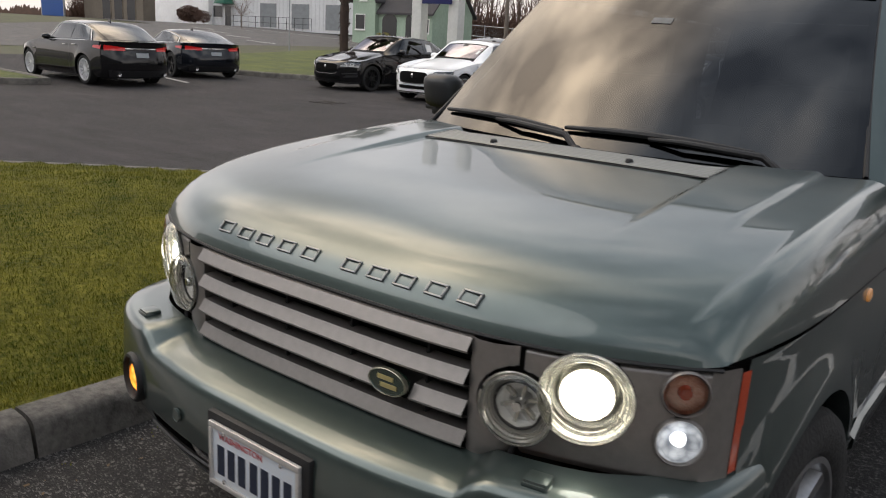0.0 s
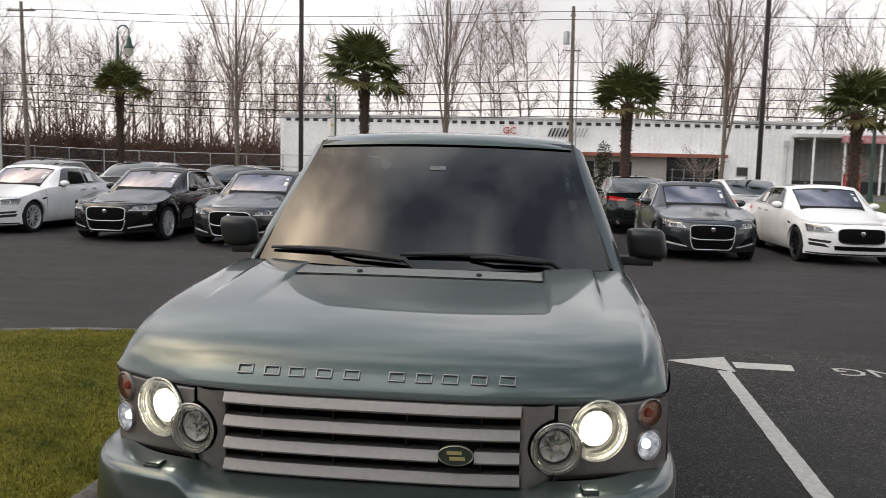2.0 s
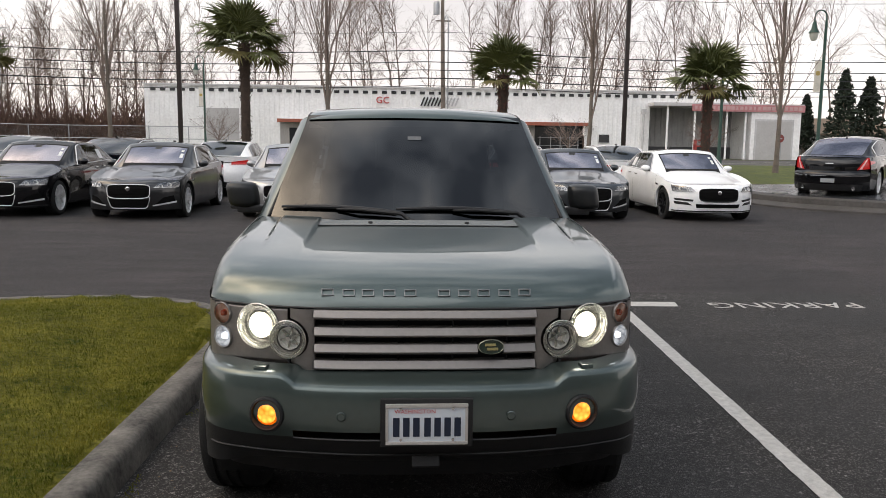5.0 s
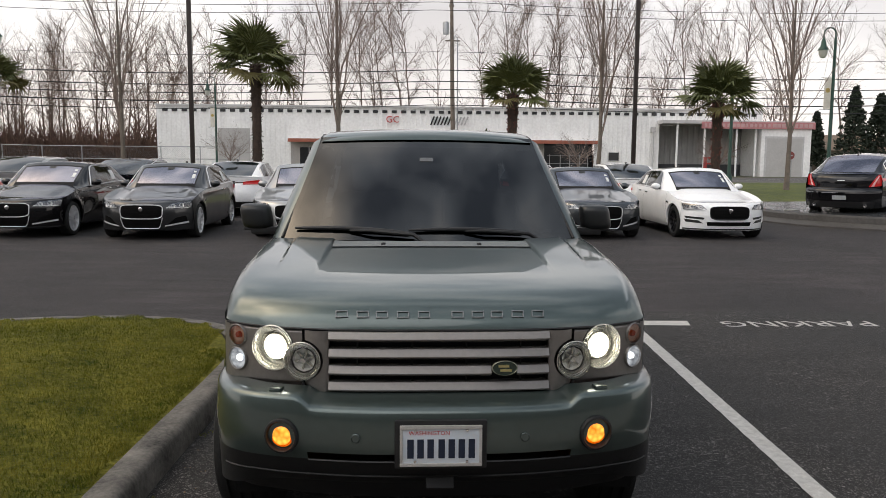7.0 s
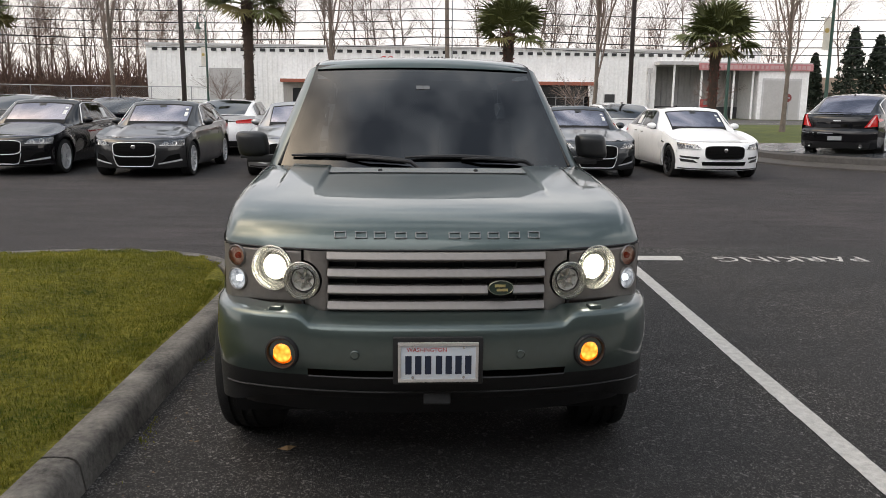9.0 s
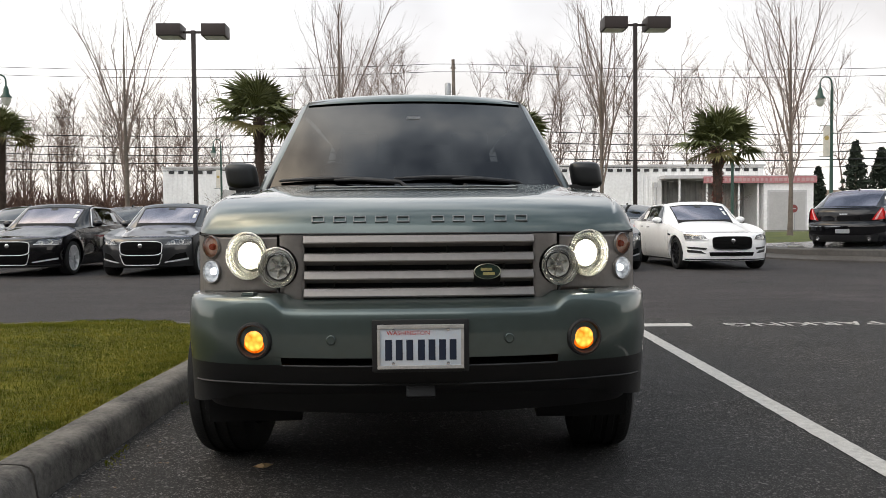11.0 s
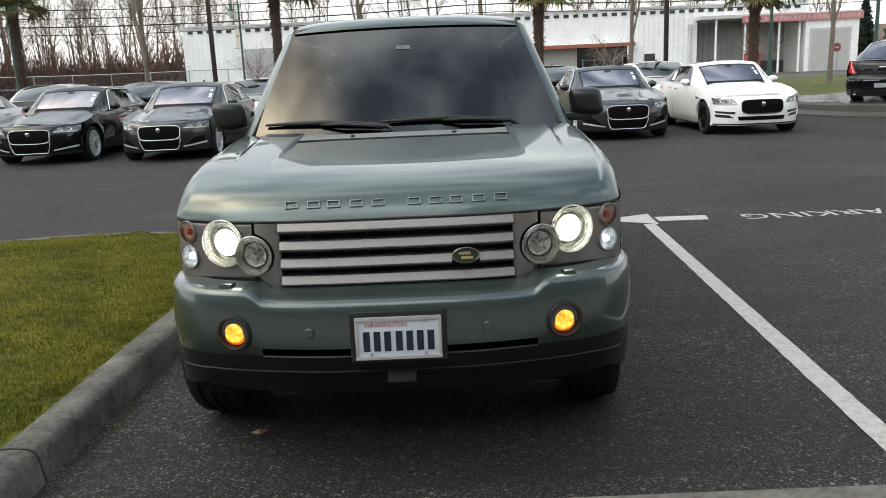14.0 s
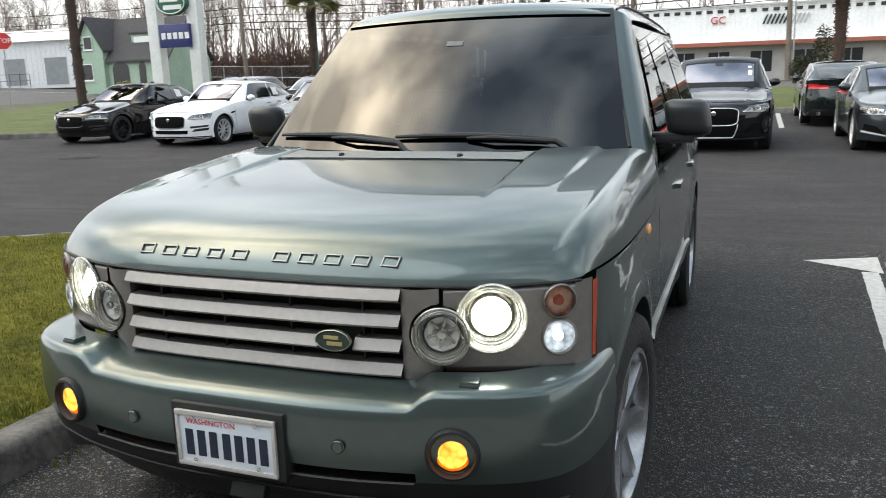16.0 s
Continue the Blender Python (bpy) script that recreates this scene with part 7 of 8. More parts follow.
for x0, x1, n in GROUPS:
    for i in range(n):
        x, y = x0 + (x1 - x0) * (i + rng_.uniform(0.1, 0.9)) / n, rng_.uniform(87, 97)
        h = rng_.uniform(16.5, 20.5) * (1 if x > -20 else 0.85)
        q = Vector((x, y, gz(x, y) - 0.2))
        r = h * 0.011
        lean = Vector((rng_.gauss(0, 0.04), 0, 1)).normalized()
        for j in range(9):
            lean = (lean + Vector((rng_.gauss(0, 0.05), rng_.gauss(0, 0.05), 0.06))).normalized()
            n_ = q + lean * h / 9
            seg(V, F, q, n_, r, r * 0.78, 5)
            if j >= 3:
                for m in range(3 if j < 7 else 2):
                    a = rng_.uniform(0, 6.283)
                    d = Vector((math.cos(a) * 0.60, math.sin(a) * 0.60, rng_.uniform(0.6, 1.1))).normalized()
                    branch(V, F, rng_, q.lerp(n_, rng_.random()), d, h * rng_.uniform(0.15, 0.24) * (0.7, 1.0, 1.2, 1.25, 1.15, 0.9)[j - 3], max(0.05, r * 0.55), 2, 0, 0.05, 3)
            q, r = n_, r * 0.78
woods = new("bare_woods", mesh_of("bare_woods", V, F, M_WOODS))
tagged(woods, "leafless woodland of tall thin trunks behind the street", "woods", kind="stuff")
V, F = [], []
for i in range(26000):
    x = rng_.uniform(-125, -21) if i < 23500 else rng_.uniform(-30, 75)
    y = rng_.uniform(63.5, 74) if x < -21 else rng_.uniform(86, 92)
    h = (rng_.uniform(1.6, 4.2) + 3.6 * rng_.random() ** 3) * (0.82 + 0.30 * noise.noise((x * 0.09, y * 0.2, 3)))
    p = Vector((x, y, gz(x, y) - 0.1))
    d = Vector((rng_.gauss(0, 0.34), rng_.gauss(0, 0.34), 1)).normalized()
    m = p + d * h * 0.5
    q = m + (d + Vector((rng_.gauss(0, 0.5), rng_.gauss(0, 0.5), 0))).normalized() * h * 0.5
    w = rng_.uniform(0.03, 0.08)
    seg(V, F, p, m, w, w * 0.7, 3)
    seg(V, F, m, q, w * 0.7, w * 0.2, 3)
brush = new("brush", mesh_of("brush", V, F, M_BRUSH))
tagged(brush, "dense russet brush under the bare woods", "brush", kind="stuff")
bm = grid(lambda u, v: (u, 118 + 6 * noise.noise((u * 0.02, 5, 0)), -1 + v * (4.0 + 0.6 * smoothstep(-10, -40, u) + 1.4 * noise.noise((u * 0.06, 0, 0)) + 1.8 * noise.noise((u * 0.31, 2, 0)) + 1.2 * noise.noise((u * 1.1, 7, 0)))), lin(-420, 420, 1200), (0, 0.5, 1), flip=False)
back_hedge = part("backdrop", bm, M_BRUSH)
tagged(back_hedge, "distant dark brown line of woods", "woods", kind="structure")

# evergreens
M_NEEDLE = mat("conifer_needles", (0.014, 0.024, 0.016), 0.85, var=0.5, scale=1.5, second=(0.03, 0.045, 0.025))


def leaf_cloud(spots, size, seed):
    """Many small tilted leaf clumps as one mesh."""
    r_ = random.Random(seed)
    V_, F_ = [], []
    for p in spots:
        n = len(V_)
        a, b = Vector((r_.gauss(0, 1), r_.gauss(0, 1), r_.gauss(0, 0.6))).normalized(), Vector((r_.gauss(0, 1), r_.gauss(0, 1), r_.gauss(0, 1))).normalized()
        s = size * r_.uniform(0.5, 1.2)
        V_ += [p - a * s, p + b * s * 0.5, p + a * s, p - b * s * 0.5]
        F_ += [(n, n + 1, n + 2, n + 3)]
    return V_, F_


for x, y, h, w, sd in ((44.2, 75, 8.6, 2.7, 1), (47.4, 76, 8.0, 3.0, 2), (43.0, 80, 6.4, 1.7, 3), (50.5, 74, 8.5, 2.4, 4), (55, 78, 9, 2.6, 5)):
    r_ = random.Random(sd)
    t = thing("conifer", "dark green conifer beyond the street", "tree", (x, y, gz(x, y)))
    part("trunk", tube(bmesh.new(), [(0, 0, 0), (0, 0, h)], [0.2, 0.03], 8), M_WOODPOLE, t)
    spots = []
    for i in range(2400):
        z = h * (0.12 + 0.88 * r_.random() ** 0.8)
        layer = 0.85 + 0.15 * math.sin(z * 9 + sd) + 0.25 * noise.noise((z * 0.8, sd, 0))
        rr = w * (1.02 - z / h) ** 0.8 * layer * math.sqrt(r_.random())
        a = r_.uniform(0, 6.283)
        spots.append(Vector((rr * math.cos(a), rr * math.sin(a), z - 0.18 * rr)))
    ob = new("crown", mesh_of("crown", *leaf_cloud(spots, 0.30, sd), M_NEEDLE))
    ob.parent = t
M_SHRUB = mat("shrub_leaf", (0.03, 0.035, 0.015), 0.8, var=0.5, scale=2, second=(0.06, 0.06, 0.025))
M_GOLDSHRUB = mat("golden_shrub_leaf", (0.20, 0.17, 0.03), 0.8, var=0.4, scale=3)
for x, y, w, h, m_, sd, lb in ((4.55, 42.8, 0.5, 2.9, M_SHRUB, 1, "narrow dark evergreen shrub"), (3.6, 42.4, 0.55, 1.5, M_SHRUB, 2, "rounded dark evergreen shrub"), (-17.6, 19.5, 0.7, 1.4, M_GOLDSHRUB, 3, "rounded golden-green shrub on the lawn"),
                               (-16.7, 20.4, 0.8, 1.2, M_SHRUB, 4, "low dark shrub on the lawn"), (-20.2, 21.6, 0.6, 0.8, M_SHRUB, 5, "low dark shrub beside the sign"), (-74.5, 51, 1.3, 1.7, M_BRUSH, 6, "rounded bare brown bush"), (-72.2, 51, 0.9, 1.3, M_BRUSH, 7, "low bare brown bush")):
    r_ = random.Random(sd)
    t = thing("shrub", lb, "shrub", (x, y, gz(x, y) + 0.1))
    part("stem", tube(bmesh.new(), [(0, 0, 0), (0, 0, h * 0.6)], [0.05, 0.02], 6), M_WOODPOLE, t)
    spots = []
    for i in range(1400):
        d = Vector((r_.gauss(0, 1), r_.gauss(0, 1), r_.gauss(0, 1))).normalized() * r_.random() ** 0.35
        d *= 1 + 0.18 * noise.noise(d * 3 + Vector((sd, 0, 0)))
        spots.append(Vector((d.x * w, d.y * w, h * 0.5 + d.z * h * 0.5)))
    ob = new("foliage", mesh_of("foliage", *leaf_cloud(spots, 0.09 if w < 1 else 0.2, sd), m_))
    ob.parent = t

# ---- buildings across the street ----
M_SIDING = mat("white_metal_siding", (0.90, 0.89, 0.88), 0.6, var=0.12, scale=0.6, bump=0.05, bump_scale=5)
M_SIDING2 = mat("grey_metal_siding", (0.56, 0.55, 0.55), 0.65, var=0.15, scale=0.6)
# near-black for window panes, also for shade painted into open entrances
M_DARKWIN_SHADE = mat("dark_window_and_shade", (0.02, 0.022, 0.025), 0.15, var=0.2)
M_REDTRIM = mat("faded_red_trim", (0.50, 0.22, 0.23), 0.7, var=0.25, scale=1.5)
M_ORANGE = mat("orange_red_awning_edge", (0.33, 0.10, 0.06), 0.6, var=0.25, scale=1.5)
M_GREYDOOR = mat("pale_grey_door", (0.47, 0.46, 0.45), 0.6, var=0.1, scale=1.2)
M_DKBASE = mat("dark_painted_plinth", (0.06, 0.062, 0.066), 0.8, var=0.3, scale=1.5)
M_BLOCK = mat("painted_block_wall", (0.40, 0.38, 0.36), 0.85, var=0.2, scale=1.0)

wh = thing("warehouse", "long white metal-sided warehouse with small high windows", "building", (0, 64, 0.3))


def siding(x0, x1, z0, z1, y, pitch, deep, material, parent, name="wall"):
    """Ribbed sheet siding."""
    xs, ys = [], []
    x = x0
    while x < x1:
        for o, d in ((0, 0), (0.55, 0), (0.65, -deep), (0.9, -deep)):
            xs.append(min(x + o * pitch, x1))
            ys.append(d)
        x += pitch
    xs.append(x1)
    ys.append(0)
    bm = bmesh.new()
    rows = [[bm.verts.new((a, y + b, z)) for a, b in zip(xs, ys)] for z in (z0, z1)]
    for i in range(len(xs) - 1):
        if xs[i + 1] - xs[i] > 1e-6:
            bm.faces.new((rows[0][i], rows[0][i + 1], rows[1][i + 1], rows[1][i]))
    return part(name, bm, material, parent, smooth=False)


siding(-20.3, 21.2, 2.75, 5.5, 0, 0.4, 0.02, M_SIDING, wh)
siding(21.2, 30.0, 4.63, 5.5, 0, 0.4, 0.02, M_SIDING, wh)
siding(-20.3, -9.5, -0.2, 2.75, 0, 0.4, 0.02, M_SIDING, wh)
siding(15.7, 21.2, -0.2, 2.75, 0, 0.4, 0.02, M_SIDING, wh)
part("wall", box(bmesh.new(), -9.5, 11.5, 0.0, 0.3, -0.2, 2.74), M_BLOCK, wh)
part("wall", box(bmesh.new(), -20.3, -20.0, 0.1, 22, -0.2, 5.45), M_SIDING, wh)
part("wall", box(bmesh.new(), 29.7, 30.0, 0.1, 22, -0.2, 5.45), M_SIDING, wh)
part("roof", grid(lambda x, v: (x, -0.1 + 11 * v, 5.40 + 0.3 * v), lin(-20.3, 30, 6), (0, 1, 2)), M_SIDING2, wh)
part("parapet_cap", box(bmesh.new(), -20.4, 30.1, -0.12, 0.15, 5.5, 5.62), M_SIDING2, wh)
# near-black box put in for the shade of the room behind the gate
part("dark_interior", box(bmesh.new(), 11.4, 15.8, 1.0, 5.0, -0.2, 2.7), M_DARKWIN_SHADE, wh)
part("awning", box(bmesh.new(), -9.6, 16.0, -1.0, 0.0, 2.74, 2.80), M_SIDING2, wh)
part("awning_edge", box(bmesh.new(), -9.6, 16.0, -1.06, -1.0, 2.62, 2.90), M_ORANGE, wh)
for i in range(64):
    x = -19.6 + 0.775 * i
    part("window", box(bmesh.new(), x - 0.21, x + 0.21, -0.07, -0.02, 5.03, 5.27), M_DARKWIN_SHADE, wh)
d = part("loading_door", box(bmesh.new(), -15.4, -12.8, -0.08, 0.02, -0.1, 3.7), M_GREYDOOR, wh)
for i in range(7):
    part("door_panel", box(bmesh.new(), -15.36, -12.84, -0.10, -0.08, 0.0 + 0.52 * i, 0.48 + 0.52 * i), M_GREYDOOR, d)
for i in range(11):
    x = 2.15 + 0.28 * i
    bm = box(bmesh.new(), -0.06, 0.06, -0.10, -0.05, -0.38, 0.38)
    lv = part("slanted_bar", bm, M_BLACKPL if i < 6 else M_SIDING2, wh)
    lv.matrix_basis = pose(x, 0, 4.45, 0, 22, 0)
words("lettering", "GC", 0.78, mat("red_sign_paint", (0.45, 0.03, 0.03), 0.5), wh, pose(-1.14, -0.12, 4.5, 90, 0, 0), 0.03)
for x in (-8.0, -6.0, -3.5, -1.0, 2.0, 5.0, 8.0):
    w = part("shop_window", box(bmesh.new(), x - 0.75, x + 0.75, -0.04, 0.05, 0.7, 2.2), M_DARKWIN_SHADE, wh)
    part("window_frame", box(bmesh.new(), x - 0.03, x + 0.03, -0.06, -0.04, 0.7, 2.2), M_STEEL, w)
g = part("small_window", box(bmesh.new(), 16.95, 17.8, -0.08, -0.02, 1.3, 1.95), M_DARKWIN_SHADE, wh)
part("window_frame", box(bmesh.new(), 16.9, 17.85, -0.07, -0.03, 1.24, 1.30), M_STEEL, g)
for x in (11.9, 12.8, 13.6, 14.4, 15.1):
    part("gate_post", tube(bmesh.new(), [(x, -0.4, -0.1), (x, -0.4, 1.75)], 0.03, 6), M_STEEL, wh)
for z in (0.3, 1.0, 1.65):
    part("gate_rail", tube(bmesh.new(), [(11.7, -0.4, z), (15.2, -0.4, z)], 0.02, 6), M_STEEL, wh)
# open canopy and lower block at the east end
# back wall's grey is darkened to hold the canopy's shade
siding(21.2, 29.3, -0.2, 4.34, 2.5, 0.5, 0.06, mat("shaded_sheet_siding", (0.34, 0.34, 0.335), 0.7, var=0.2, scale=1.5), wh)
part("plinth", box(bmesh.new(), 21.2, 29.25, 2.3, 2.45, -0.2, 1.0), M_DKBASE, wh)
part("canopy", box(bmesh.new(), 21.0, 29.0, -1.6, 2.6, 4.35, 4.62), M_SIDING2, wh)
part("fascia", box(bmesh.new(), 24.2, 33.7, -1.75, -1.6, 3.95, 4.5), M_REDTRIM, wh)
rngb = random.Random(4)
for i in range(24):
    x = 24.4 + 0.38 * i
    part("fascia_bar", box(bmesh.new(), x, x + rngb.uniform(0.15, 0.33), -1.77, -1.75, 4.08, 4.36), mat("pale_pink_print", (0.55, 0.36, 0.35), 0.7) if i == 0 else bpy.data.materials["pale_pink_print"], wh)
part("wall", box(bmesh.new(), 29.3, 33.5, -1.55, 2.6, -0.2, 3.95), M_SIDING, wh)
part("roof", box(bmesh.new(), 29.05, 33.7, -1.59, 2.8, 4.5, 4.6), M_SIDING2, wh)
d = part("roll_door", box(bmesh.new(), 29.75, 32.75, -1.62, -1.56, -0.1, 3.2), M_GREYDOOR, wh)
part("door_frame", box(bmesh.new(), 29.6, 32.9, -1.60, -1.57, -0.1, 3.35), M_SIDING2, wh)
for x in (22.3, 24.6, 27.3, 28.9):
    part("canopy_post", tube(bmesh.new(), [(x, -1.3, -0.2), (x, -1.3, 4.36)], 0.09, 8), M_SIDING, wh)
part("downpipe", tube(bmesh.new(), [(20.6, -0.25, -0.2), (20.6, -0.25, 4.1)], 0.10, 8), M_SIDING2, wh)
part("pipe_head", box(bmesh.new(), 20.42, 20.78, -0.42, -0.08, 3.7, 4.1), M_SIDING2, wh)

# round sign on a post and a low red stand before the warehouse
rs = thing("round_sign", "small round dark red sign on a thin steel post", "road sign", (31.2, 61.0, gz(31, 61)))
part("post", tube(bmesh.new(), [(0, 0, -0.05), (0, 0, 2.15)], 0.035, 8), M_STEEL, rs)
disc = part("sign_disc", lathe([(0.33, -0.03), (0.33, -0.05), (0.30, -0.055), (0, -0.055)], 20, "y", (-0.1, 0, 1.75)), mat("dark_red_disc", (0.20, 0.04, 0.035), 0.5, var=0.15), rs)
part("disc_bar", box(bmesh.new(), -0.28, 0.08, -0.065, -0.055, 1.70, 1.80), M_STEEL, disc)
rd_ = thing("display_stand", "low red metal display stand beside the canopy", "stand", (24.4, 60.5, gz(24.4, 60.5)))
M_REDSTAND = mat("red_stand_paint", (0.38, 0.05, 0.045), 0.5, var=0.2, scale=4)
for x in (-0.5, 0.5):
    part("leg", box(bmesh.new(), x - 0.05, x + 0.05, -0.25, 0.25, -0.02, 1.55, 0.01), M_REDSTAND, rd_)
for z in (0.55, 1.0, 1.45):
    part("shelf", box(bmesh.new(), -0.55, 0.55, -0.28, 0.28, z, z + 0.12, 0.01), M_REDSTAND, rd_)

# chain-link fence line in front of the woods
fence = thing("chain_link_fence", "galvanised chain-link fence along the street", "fence", (0, 60.5, 0))
for i in range(30):
    x = -100 + 3 * i
    part("post", tube(bmesh.new(), [(x, 0, gz(x, 60) - 0.1), (x, 0, gz(x, 60) + 2.1)], 0.04, 6), M_STEEL, fence)
for z in (2.05, 1.1):
    part("rail", tube(bmesh.new(), [(x, 0, gz(x, 60) + z) for x in lin(-100, -13, 24)], 0.03, 5), M_STEEL, fence)
V, F = [], []
for i in range(570):
    x = -100 + 0.15 * i
    for s in (-1, 1):
        seg(V, F, Vector((x, 0, gz(x, 60) + 0.05)), Vector((x + s * 1.9, 0, gz(x, 60) + 2.0)), 0.003, 0.003, 3)
ob = new("mesh", mesh_of("wire_mesh", V, F, M_STEEL))
ob.parent = fence
tagged(ob, kind="stuff")

# sign pylon
py = thing("sign_pylon", "tall white sign pylon with four coloured sign panels", "sign", (-17.95, 22.8, gz(-18, 22.8) + 0.12))
M_PYLON = mat("white_pylon_paint", (0.70, 0.70, 0.69), 0.5, var=0.1, scale=1.0)
for x in (-0.93, 0.80):
    part("post", box(bmesh.new(), x - 0.23, x + 0.23, -0.20, 0.20, -0.3, 9.0, 0.02), M_PYLON, py)
for z0, z1, col, nm in ((2.45, 3.25, (0.02, 0.025, 0.13), "blue sign panel"), (4.6, 5.6, (0.45, 0.46, 0.47), "silver sign panel"), (5.8, 6.85, (0.03, 0.03, 0.032), "black sign panel")):
    p_ = part("sign_panel", box(bmesh.new(), -0.55, 0.76, -0.36, -0.23, z0, z1, 0.02), mat(nm.replace(" ", "_"), col, 0.35, var=0.08), py, nm)
    n = 5
    for i in range(n):
        x = -0.38 + 0.25 * i
        zc = (z0 + z1) / 2 if z1 - z0 < 0.9 else z0 + 0.28
        part("plain_bar", box(bmesh.new(), x - 0.05, x + 0.12, -0.38, -0.36, zc - 0.11, zc + 0.11), M_WHITE if col[0] < 0.2 else M_BAR, p_)
    if z1 - z0 > 0.9:
        ring = tube(bmesh.new(), [(0.12 + 0.24 * math.cos(a), -0.37, z0 + 0.68 + 0.17 * math.sin(a)) for a in lin(0, 6.283, 20)], 0.025, 6)
        part("plain_ring", ring, M_WHITE if col[0] < 0.2 else M_BAR, p_)
ov = part("oval_sign", lathe([(0.66, -0.23), (0.66, -0.34), (0.62, -0.38), (0, -0.39)], 36, "y", (0.1, 0, 3.95), squash=0.62), mat("green_oval_sign", (0.012, 0.09, 0.05), 0.35), py, "green oval sign panel")
part("oval_rim", tube(bmesh.new(), [(0.1 + 0.58 * math.cos(a), -0.39, 3.95 + 0.35 * math.sin(a)) for a in lin(0, 6.283, 28)], 0.02, 6), M_WHITE, ov)
for x0, x1, z in ((-0.35, 0.42, 4.0), (-0.22, 0.55, 3.74)):
    part("plain_bar", box(bmesh.new(), x0, x1, -0.41, -0.385, z, z + 0.15), M_WHITE, ov)

# stop sign
st = thing("stop_sign", "red octagonal stop sign on a thin post", "road sign", (-34.5, 30.0, gz(-34.5, 30) + 0.1), 42)
part("post", box(bmesh.new(), -0.03, 0.03, -0.03, 0.03, -0.1, 3.75), M_STEEL, st)
M_STOP = mat("stop_red", (0.5, 0.02, 0.025), 0.45, var=0.1)
octo = lambda r, y0, y1: lathe([(r, y0), (r, y1)], 8, "y", (0, 0, 3.35))
bm = octo(0.46, -0.05, -0.035)
bmesh.ops.rotate(bm, cent=(0, 0, 3.35), matrix=Matrix.Rotation(radians(22.5), 3, "Y"), verts=bm.verts)
plate_ = part("sign_plate", bm, M_WHITE, st, smooth=False)
bm = octo(0.43, -0.056, -0.048)
bmesh.ops.rotate(bm, cent=(0, 0, 3.35), matrix=Matrix.Rotation(radians(22.5), 3, "Y"), verts=bm.verts)
part("red_field", bm, M_STOP, plate_, smooth=False)
words("lettering", "STOP", 0.33, M_WHITE, plate_, pose(0, -0.060, 3.35, 90, 0, 0), 0.001)

# green house with a dark roof
M_GREENWALL = mat("pale_green_stucco", (0.31, 0.40, 0.31), 0.85, var=0.18, scale=0.8, bump=0.2, bump_scale=30)
M_DARKROOF = mat("dark_shingles", (0.055, 0.052, 0.055), 0.9, var=0.3, scale=2.5, bump=0.5, bump_scale=14)
hz = gz(-42, 49)
hs = thing("green_house", "pale green house with a steep dark gabled roof", "house", (-41.95, 47.0, hz + 0.3))
hs.scale = (0.79, 0.8, 0.94)
part("footing", box(bmesh.new(), -4.5, 4.9, -0.1, 5.9, -0.7, -0.2), M_BLOCK, hs)


def gable(x0, x1, y0, y1, eave, ridge, along, parent, wall_m, roof_m):
    """Walls and a pitched roof with thickness and overhang."""
    part("wall", box(bmesh.new(), x0, x1, y0, y1, -0.2, eave), wall_m, parent)
    bm = bmesh.new()
    o, t = 0.35, 0.16
    if along == "x":
        m = (y0 + y1) / 2
        prof = [(y0 - o, eave - 0.25), (m, ridge), (y1 + o, eave - 0.25), (y1 + o, eave - 0.25 + t), (m, ridge + t), (y0 - o, eave - 0.25 + t)]
        ends = [[bm.verts.new((x, a, b)) for a, b in prof] for x in (x0 - o, x1 + o)]
        tri = [[(x, y0 + 0.01, eave), (x, y1 - 0.01, eave), (x, m, ridge - 0.05)] for x in (x0 + 0.02, x1 - 0.02)]
    else:
        m = (x0 + x1) / 2
        prof = [(x0 - o, eave - 0.25), (m, ridge), (x1 + o, eave - 0.25), (x1 + o, eave - 0.25 + t), (m, ridge + t), (x0 - o, eave - 0.25 + t)]
        ends = [[bm.verts.new((a, y, b)) for a, b in prof] for y in (y0 - o, y1 + o)]
        tri = [[(x0 + 0.01, y, eave), (x1 - 0.01, y, eave), (m, y, ridge - 0.05)] for y in (y0 + 0.02, y1 - 0.02)]
    for i in range(6):
        j = (i + 1) % 6
        bm.faces.new((ends[0][i], ends[0][j], ends[1][j], ends[1][i]))
    for e in ends:
        bm.faces.new((e[0], e[1], e[4], e[5]))
        bm.faces.new((e[1], e[2], e[3], e[4]))
    bmesh.ops.recalc_face_normals(bm, faces=bm.faces)
    part("roof", bm, roof_m, parent, smooth=False)
    for q in tri:
        b2 = bmesh.new()
        b2.faces.new([b2.verts.new(p) for p in q])
        part("gable_wall", b2, wall_m, parent, smooth=False)


def opening(parent, x, y, z0, z1, w, frame_m, pane_m, name="window"):
    o = part(name, box(bmesh.new(), x - w / 2 - 0.07, x + w / 2 + 0.07, y - 0.05, y, z0 - 0.07, z1 + 0.07), frame_m, parent)
    part("pane", box(bmesh.new(), x - w / 2, x + w / 2, y - 0.06, y - 0.05, z0, z1), pane_m, o)
    if name == "window":
        part("sill", box(bmesh.new(), x - w / 2 - 0.12, x + w / 2 + 0.12, y - 0.12, y - 0.03, z0 - 0.13, z0 - 0.07), frame_m, o)
    return o


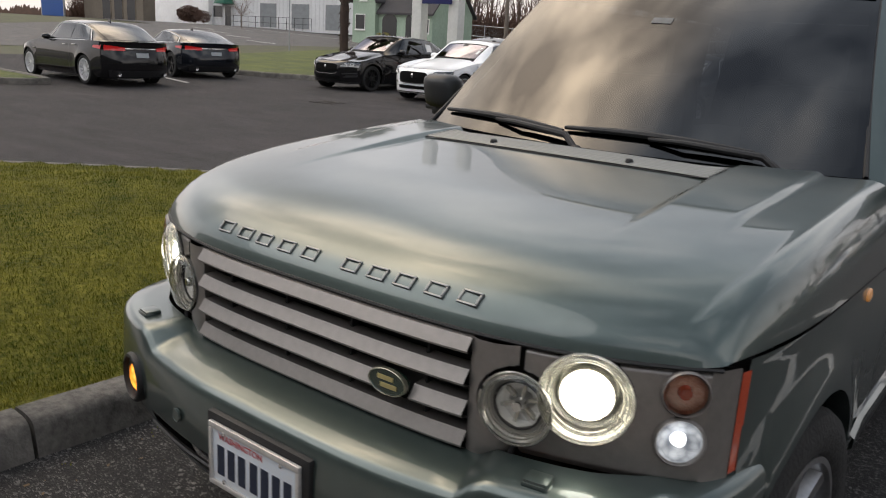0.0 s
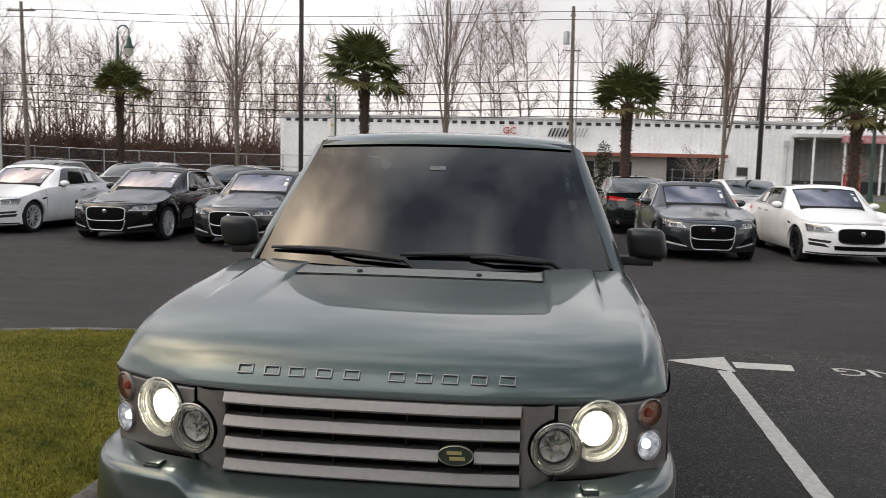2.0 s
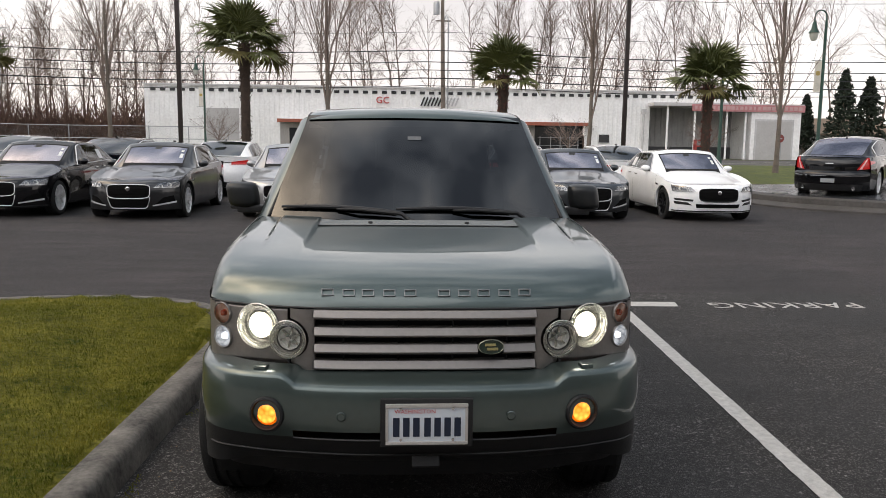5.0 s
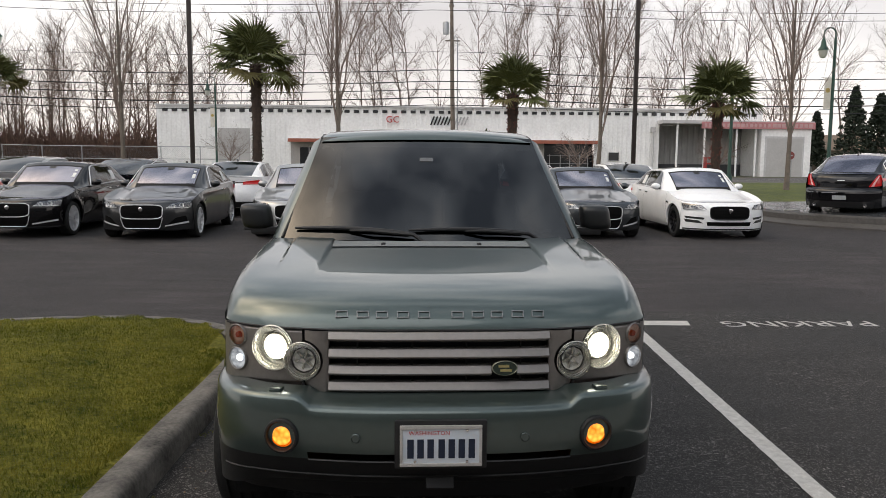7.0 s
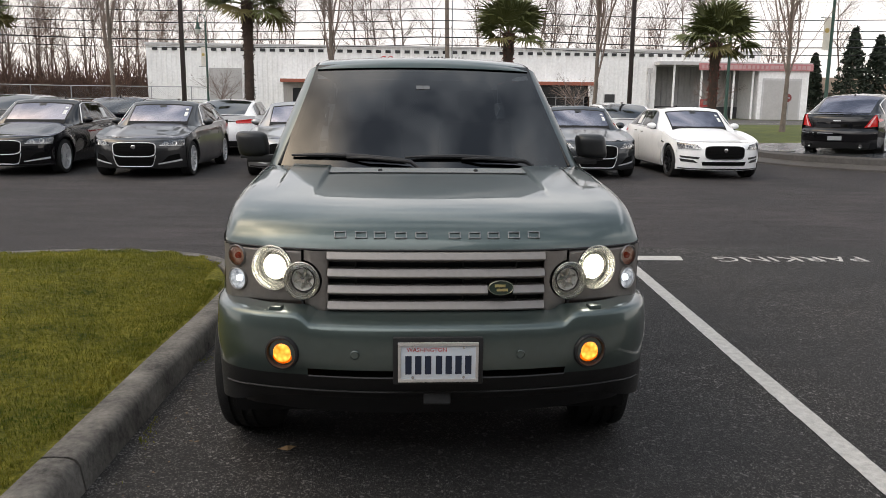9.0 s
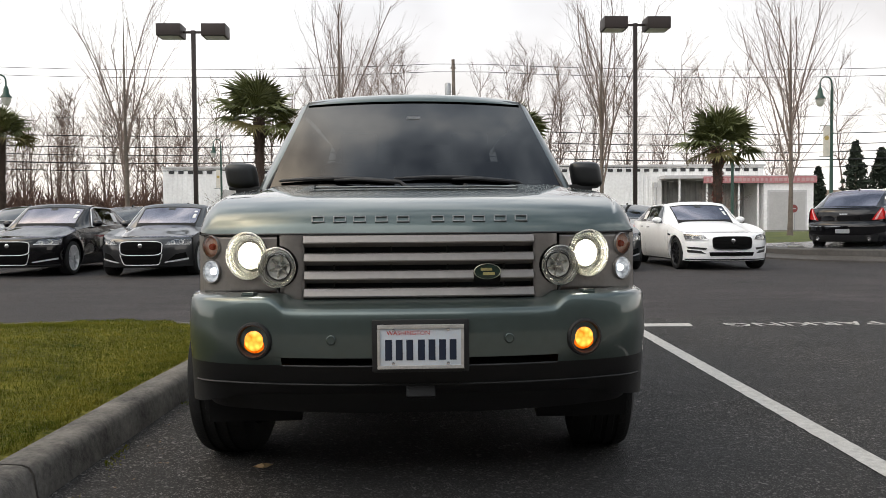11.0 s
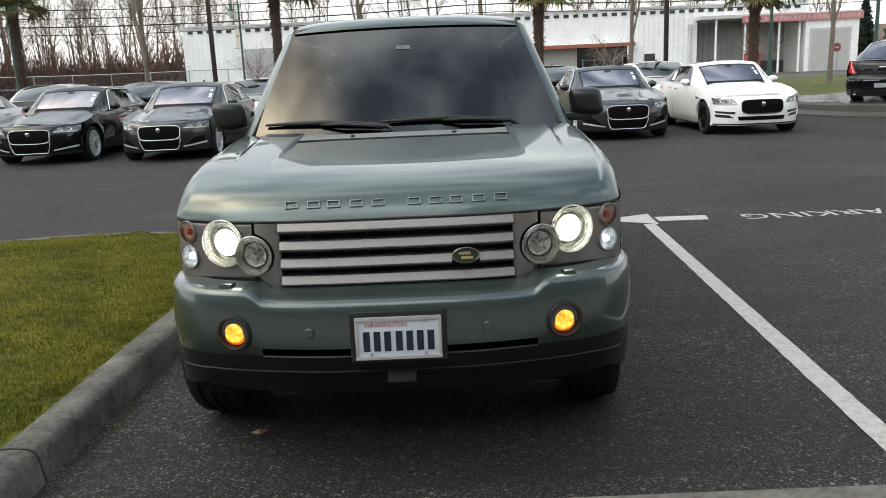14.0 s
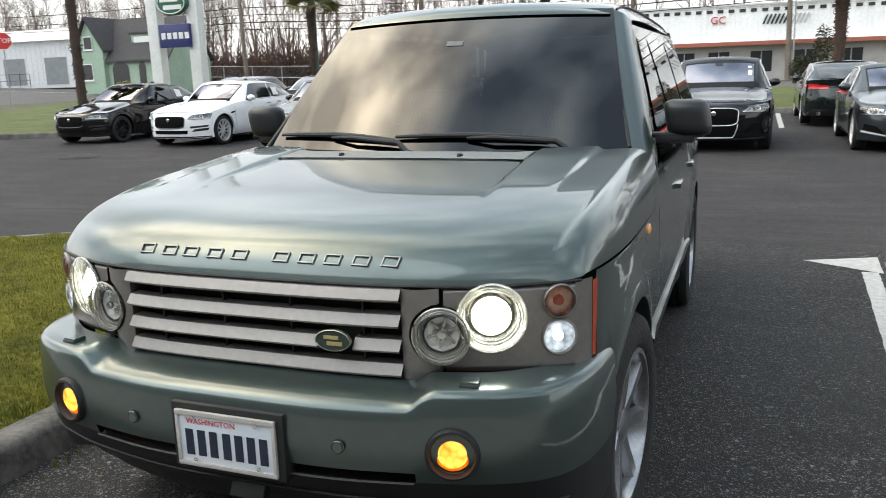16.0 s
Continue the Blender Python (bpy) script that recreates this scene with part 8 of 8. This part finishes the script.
gable(-4.6, 5.0, -0.2, 6.0, 2.45, 5.5, "x", hs, M_GREENWALL, M_DARKROOF)
gable(-5.0, -1.9, -0.7, 3.5, 3.3, 5.6, "y", hs, M_GREENWALL, M_DARKROOF)
dm = part("dormer", box(bmesh.new(), 0.2, 2.6, 0.9, 3.2, 3.2, 4.35), M_GREENWALL, hs)
part("dormer_roof", box(bmesh.new(), 0.0, 2.8, 0.7, 3.4, 4.35, 4.5, 0.02), M_DARKROOF, dm)
part("dormer_window", box(bmesh.new(), 0.5, 2.3, 0.85, 0.9, 3.6, 4.15), M_WHITE, dm)
for x, z0, z1, w, y in ((-3.9, 0.95, 2.1, 1.2, -0.7), (-3.5, 3.3, 4.2, 0.9, -0.7), (4.2, 0.9, 1.9, 0.8, -0.2)):
    opening(hs, x, y, z0, z1, w, M_WHITE, M_DARKWIN_SHADE)
# the wide arch is a near-black panel painted for shade inside the porch
for x, w, nm in ((-0.4, 1.9, "porch_arch"), (2.1, 0.75, "arched_window")):
    arch_pts = [(x - w / 2, 0.1), (x + w / 2, 0.1)] + [(x + w / 2 * math.cos(a), 1.75 + 0.5 * math.sin(a)) for a in lin(0, math.pi, 11)]
    b2 = bmesh.new()
    f2 = b2.faces.new([b2.verts.new((a, -0.215, b)) for a, b in arch_pts])
    ext = bmesh.ops.extrude_face_region(b2, geom=[f2])
    for v in ext["geom"]:
        if isinstance(v, bmesh.types.BMVert):
            v.co.y -= 0.03
    bmesh.ops.recalc_face_normals(b2, faces=b2.faces)
    part(nm, b2, M_DARKWIN_SHADE, hs, smooth=False)
part("chimney", box(bmesh.new(), 3.2, 3.9, 3.2, 3.9, 4.6, 6.2, 0.02), M_BLOCK, hs)

M_DIMDOOR = mat("dim_roller_door", (0.20, 0.215, 0.225), 0.6, var=0.2, scale=2)
# white workshop beyond the side street
wz = gz(-70, 55)
ws_ = thing("white_workshop", "low white workshop building with roller doors", "building", (-70, 56, wz))
siding(-17, 15.2, -0.2, 4.0, 0, 0.6, 0.04, mat("white_stucco", (0.60, 0.61, 0.62), 0.8, var=0.12, scale=0.5), ws_)
part("wall", box(bmesh.new(), -17, 15.2, 0.08, 12, -0.2, 3.95), M_SIDING, ws_)
part("roof", grid(lambda x, v: (x, -0.5 + 6.5 * v, 4.0 + 1.5 * v), lin(-7.4, 15.6, 4), (0, 1)), M_SIDING, ws_)
part("tall_annex", box(bmesh.new(), -19, -7.5, -0.5, 11, -0.2, 5.7, 0.03), M_SIDING, ws_, "taller plain white annex")
part("annex_cap", box(bmesh.new(), -19.1, -7.4, -0.6, 0.2, 5.7, 5.85), M_SIDING2, ws_)
for x, w, h in ((-6.4, 1.6, 1.2), (2.2, 2.6, 2.4), (7.2, 2.6, 2.4), (12.2, 2.6, 2.4)):
    opening(ws_, x, 0, 0.1 if h > 2 else 0.9, (0.1 if h > 2 else 0.9) + h, w, M_SIDING2, M_DIMDOOR if h > 2 else M_DARKWIN_SHADE, "roller_door" if h > 2 else "window")
opening(ws_, -4.6, 0, 0.0, 2.1, 1.0, M_SIDING2, M_DARKWIN_SHADE, "entrance_door")
bm = lathe([(1.25, 0), (1.0, 0.5), (0.4, 0.8), (0, 0.85)], 8, "z", (-4.6, -0.4, 2.3))
part("awning", bm, mat("green_awning_canvas", (0.015, 0.10, 0.065), 0.7, var=0.2), ws_, "dark green domed awning")
for i in range(12):
    part("railing_post", tube(bmesh.new(), [(-2 + i * 1.2, -2.2, -0.1), (-2 + i * 1.2, -2.2, 1.1)], 0.025, 5), M_BLACKPL, ws_)
for z in (0.5, 1.08):
    part("railing_bar", tube(bmesh.new(), [(-2, -2.2, z), (11.2, -2.2, z)], 0.02, 5), M_BLACKPL, ws_)

bz = gz(-80, 45)
br = thing("brown_shop", "brown-grey shop building with pale door surrounds", "building", (-78, 45, bz), 12)
M_BROWN = mat("brown_grey_stucco", (0.16, 0.135, 0.105), 0.85, var=0.2, scale=0.8)
part("wall", box(bmesh.new(), -5, 3.4, 0, 1.6, -0.2, 5.4), M_BROWN, br)
part("band", box(bmesh.new(), -3.6, 3.2, -0.12, 0, 2.3, 3.0), mat("tan_band", (0.30, 0.26, 0.20), 0.8, var=0.15), br)
part("sign_shape", box(bmesh.new(), -0.3, 2.3, -0.1, 0, 3.6, 4.5, 0.05), mat("amber_sign_shape", (0.42, 0.24, 0.06), 0.6, var=0.2), br)
for x in (-1.7, 0.0, 1.8):
    opening(br, x, 0, 0.0, 2.1, 1.1, M_BROWN, M_DARKWIN_SHADE, "shop_door")
bp = thing("blue_panel", "tall blue hoarding panel beside the shop", "panel", (-84.6, 41.5, bz), 12)
part("panel", box(bmesh.new(), -1.6, 1.6, -0.1, 0.1, 0, 4.6, 0.02), mat("blue_panel_paint", (0.03, 0.09, 0.30), 0.6, var=0.15), bp)
for s in (-1, 1):
    part("post", box(bmesh.new(), s * 1.65 - 0.08, s * 1.65 + 0.08, -0.08, 0.08, -0.1, 4.8), M_STEEL, bp)
th = thing("tan_house", "low house with a tan roof beyond the street", "house", (48, 82, 0.3))
gable(-6, 6, 0, 8, 2.6, 4.1, "x", th, M_BLOCK, mat("tan_shingles", (0.20, 0.15, 0.11), 0.9, var=0.25, scale=2, bump=0.4, bump_scale=10))
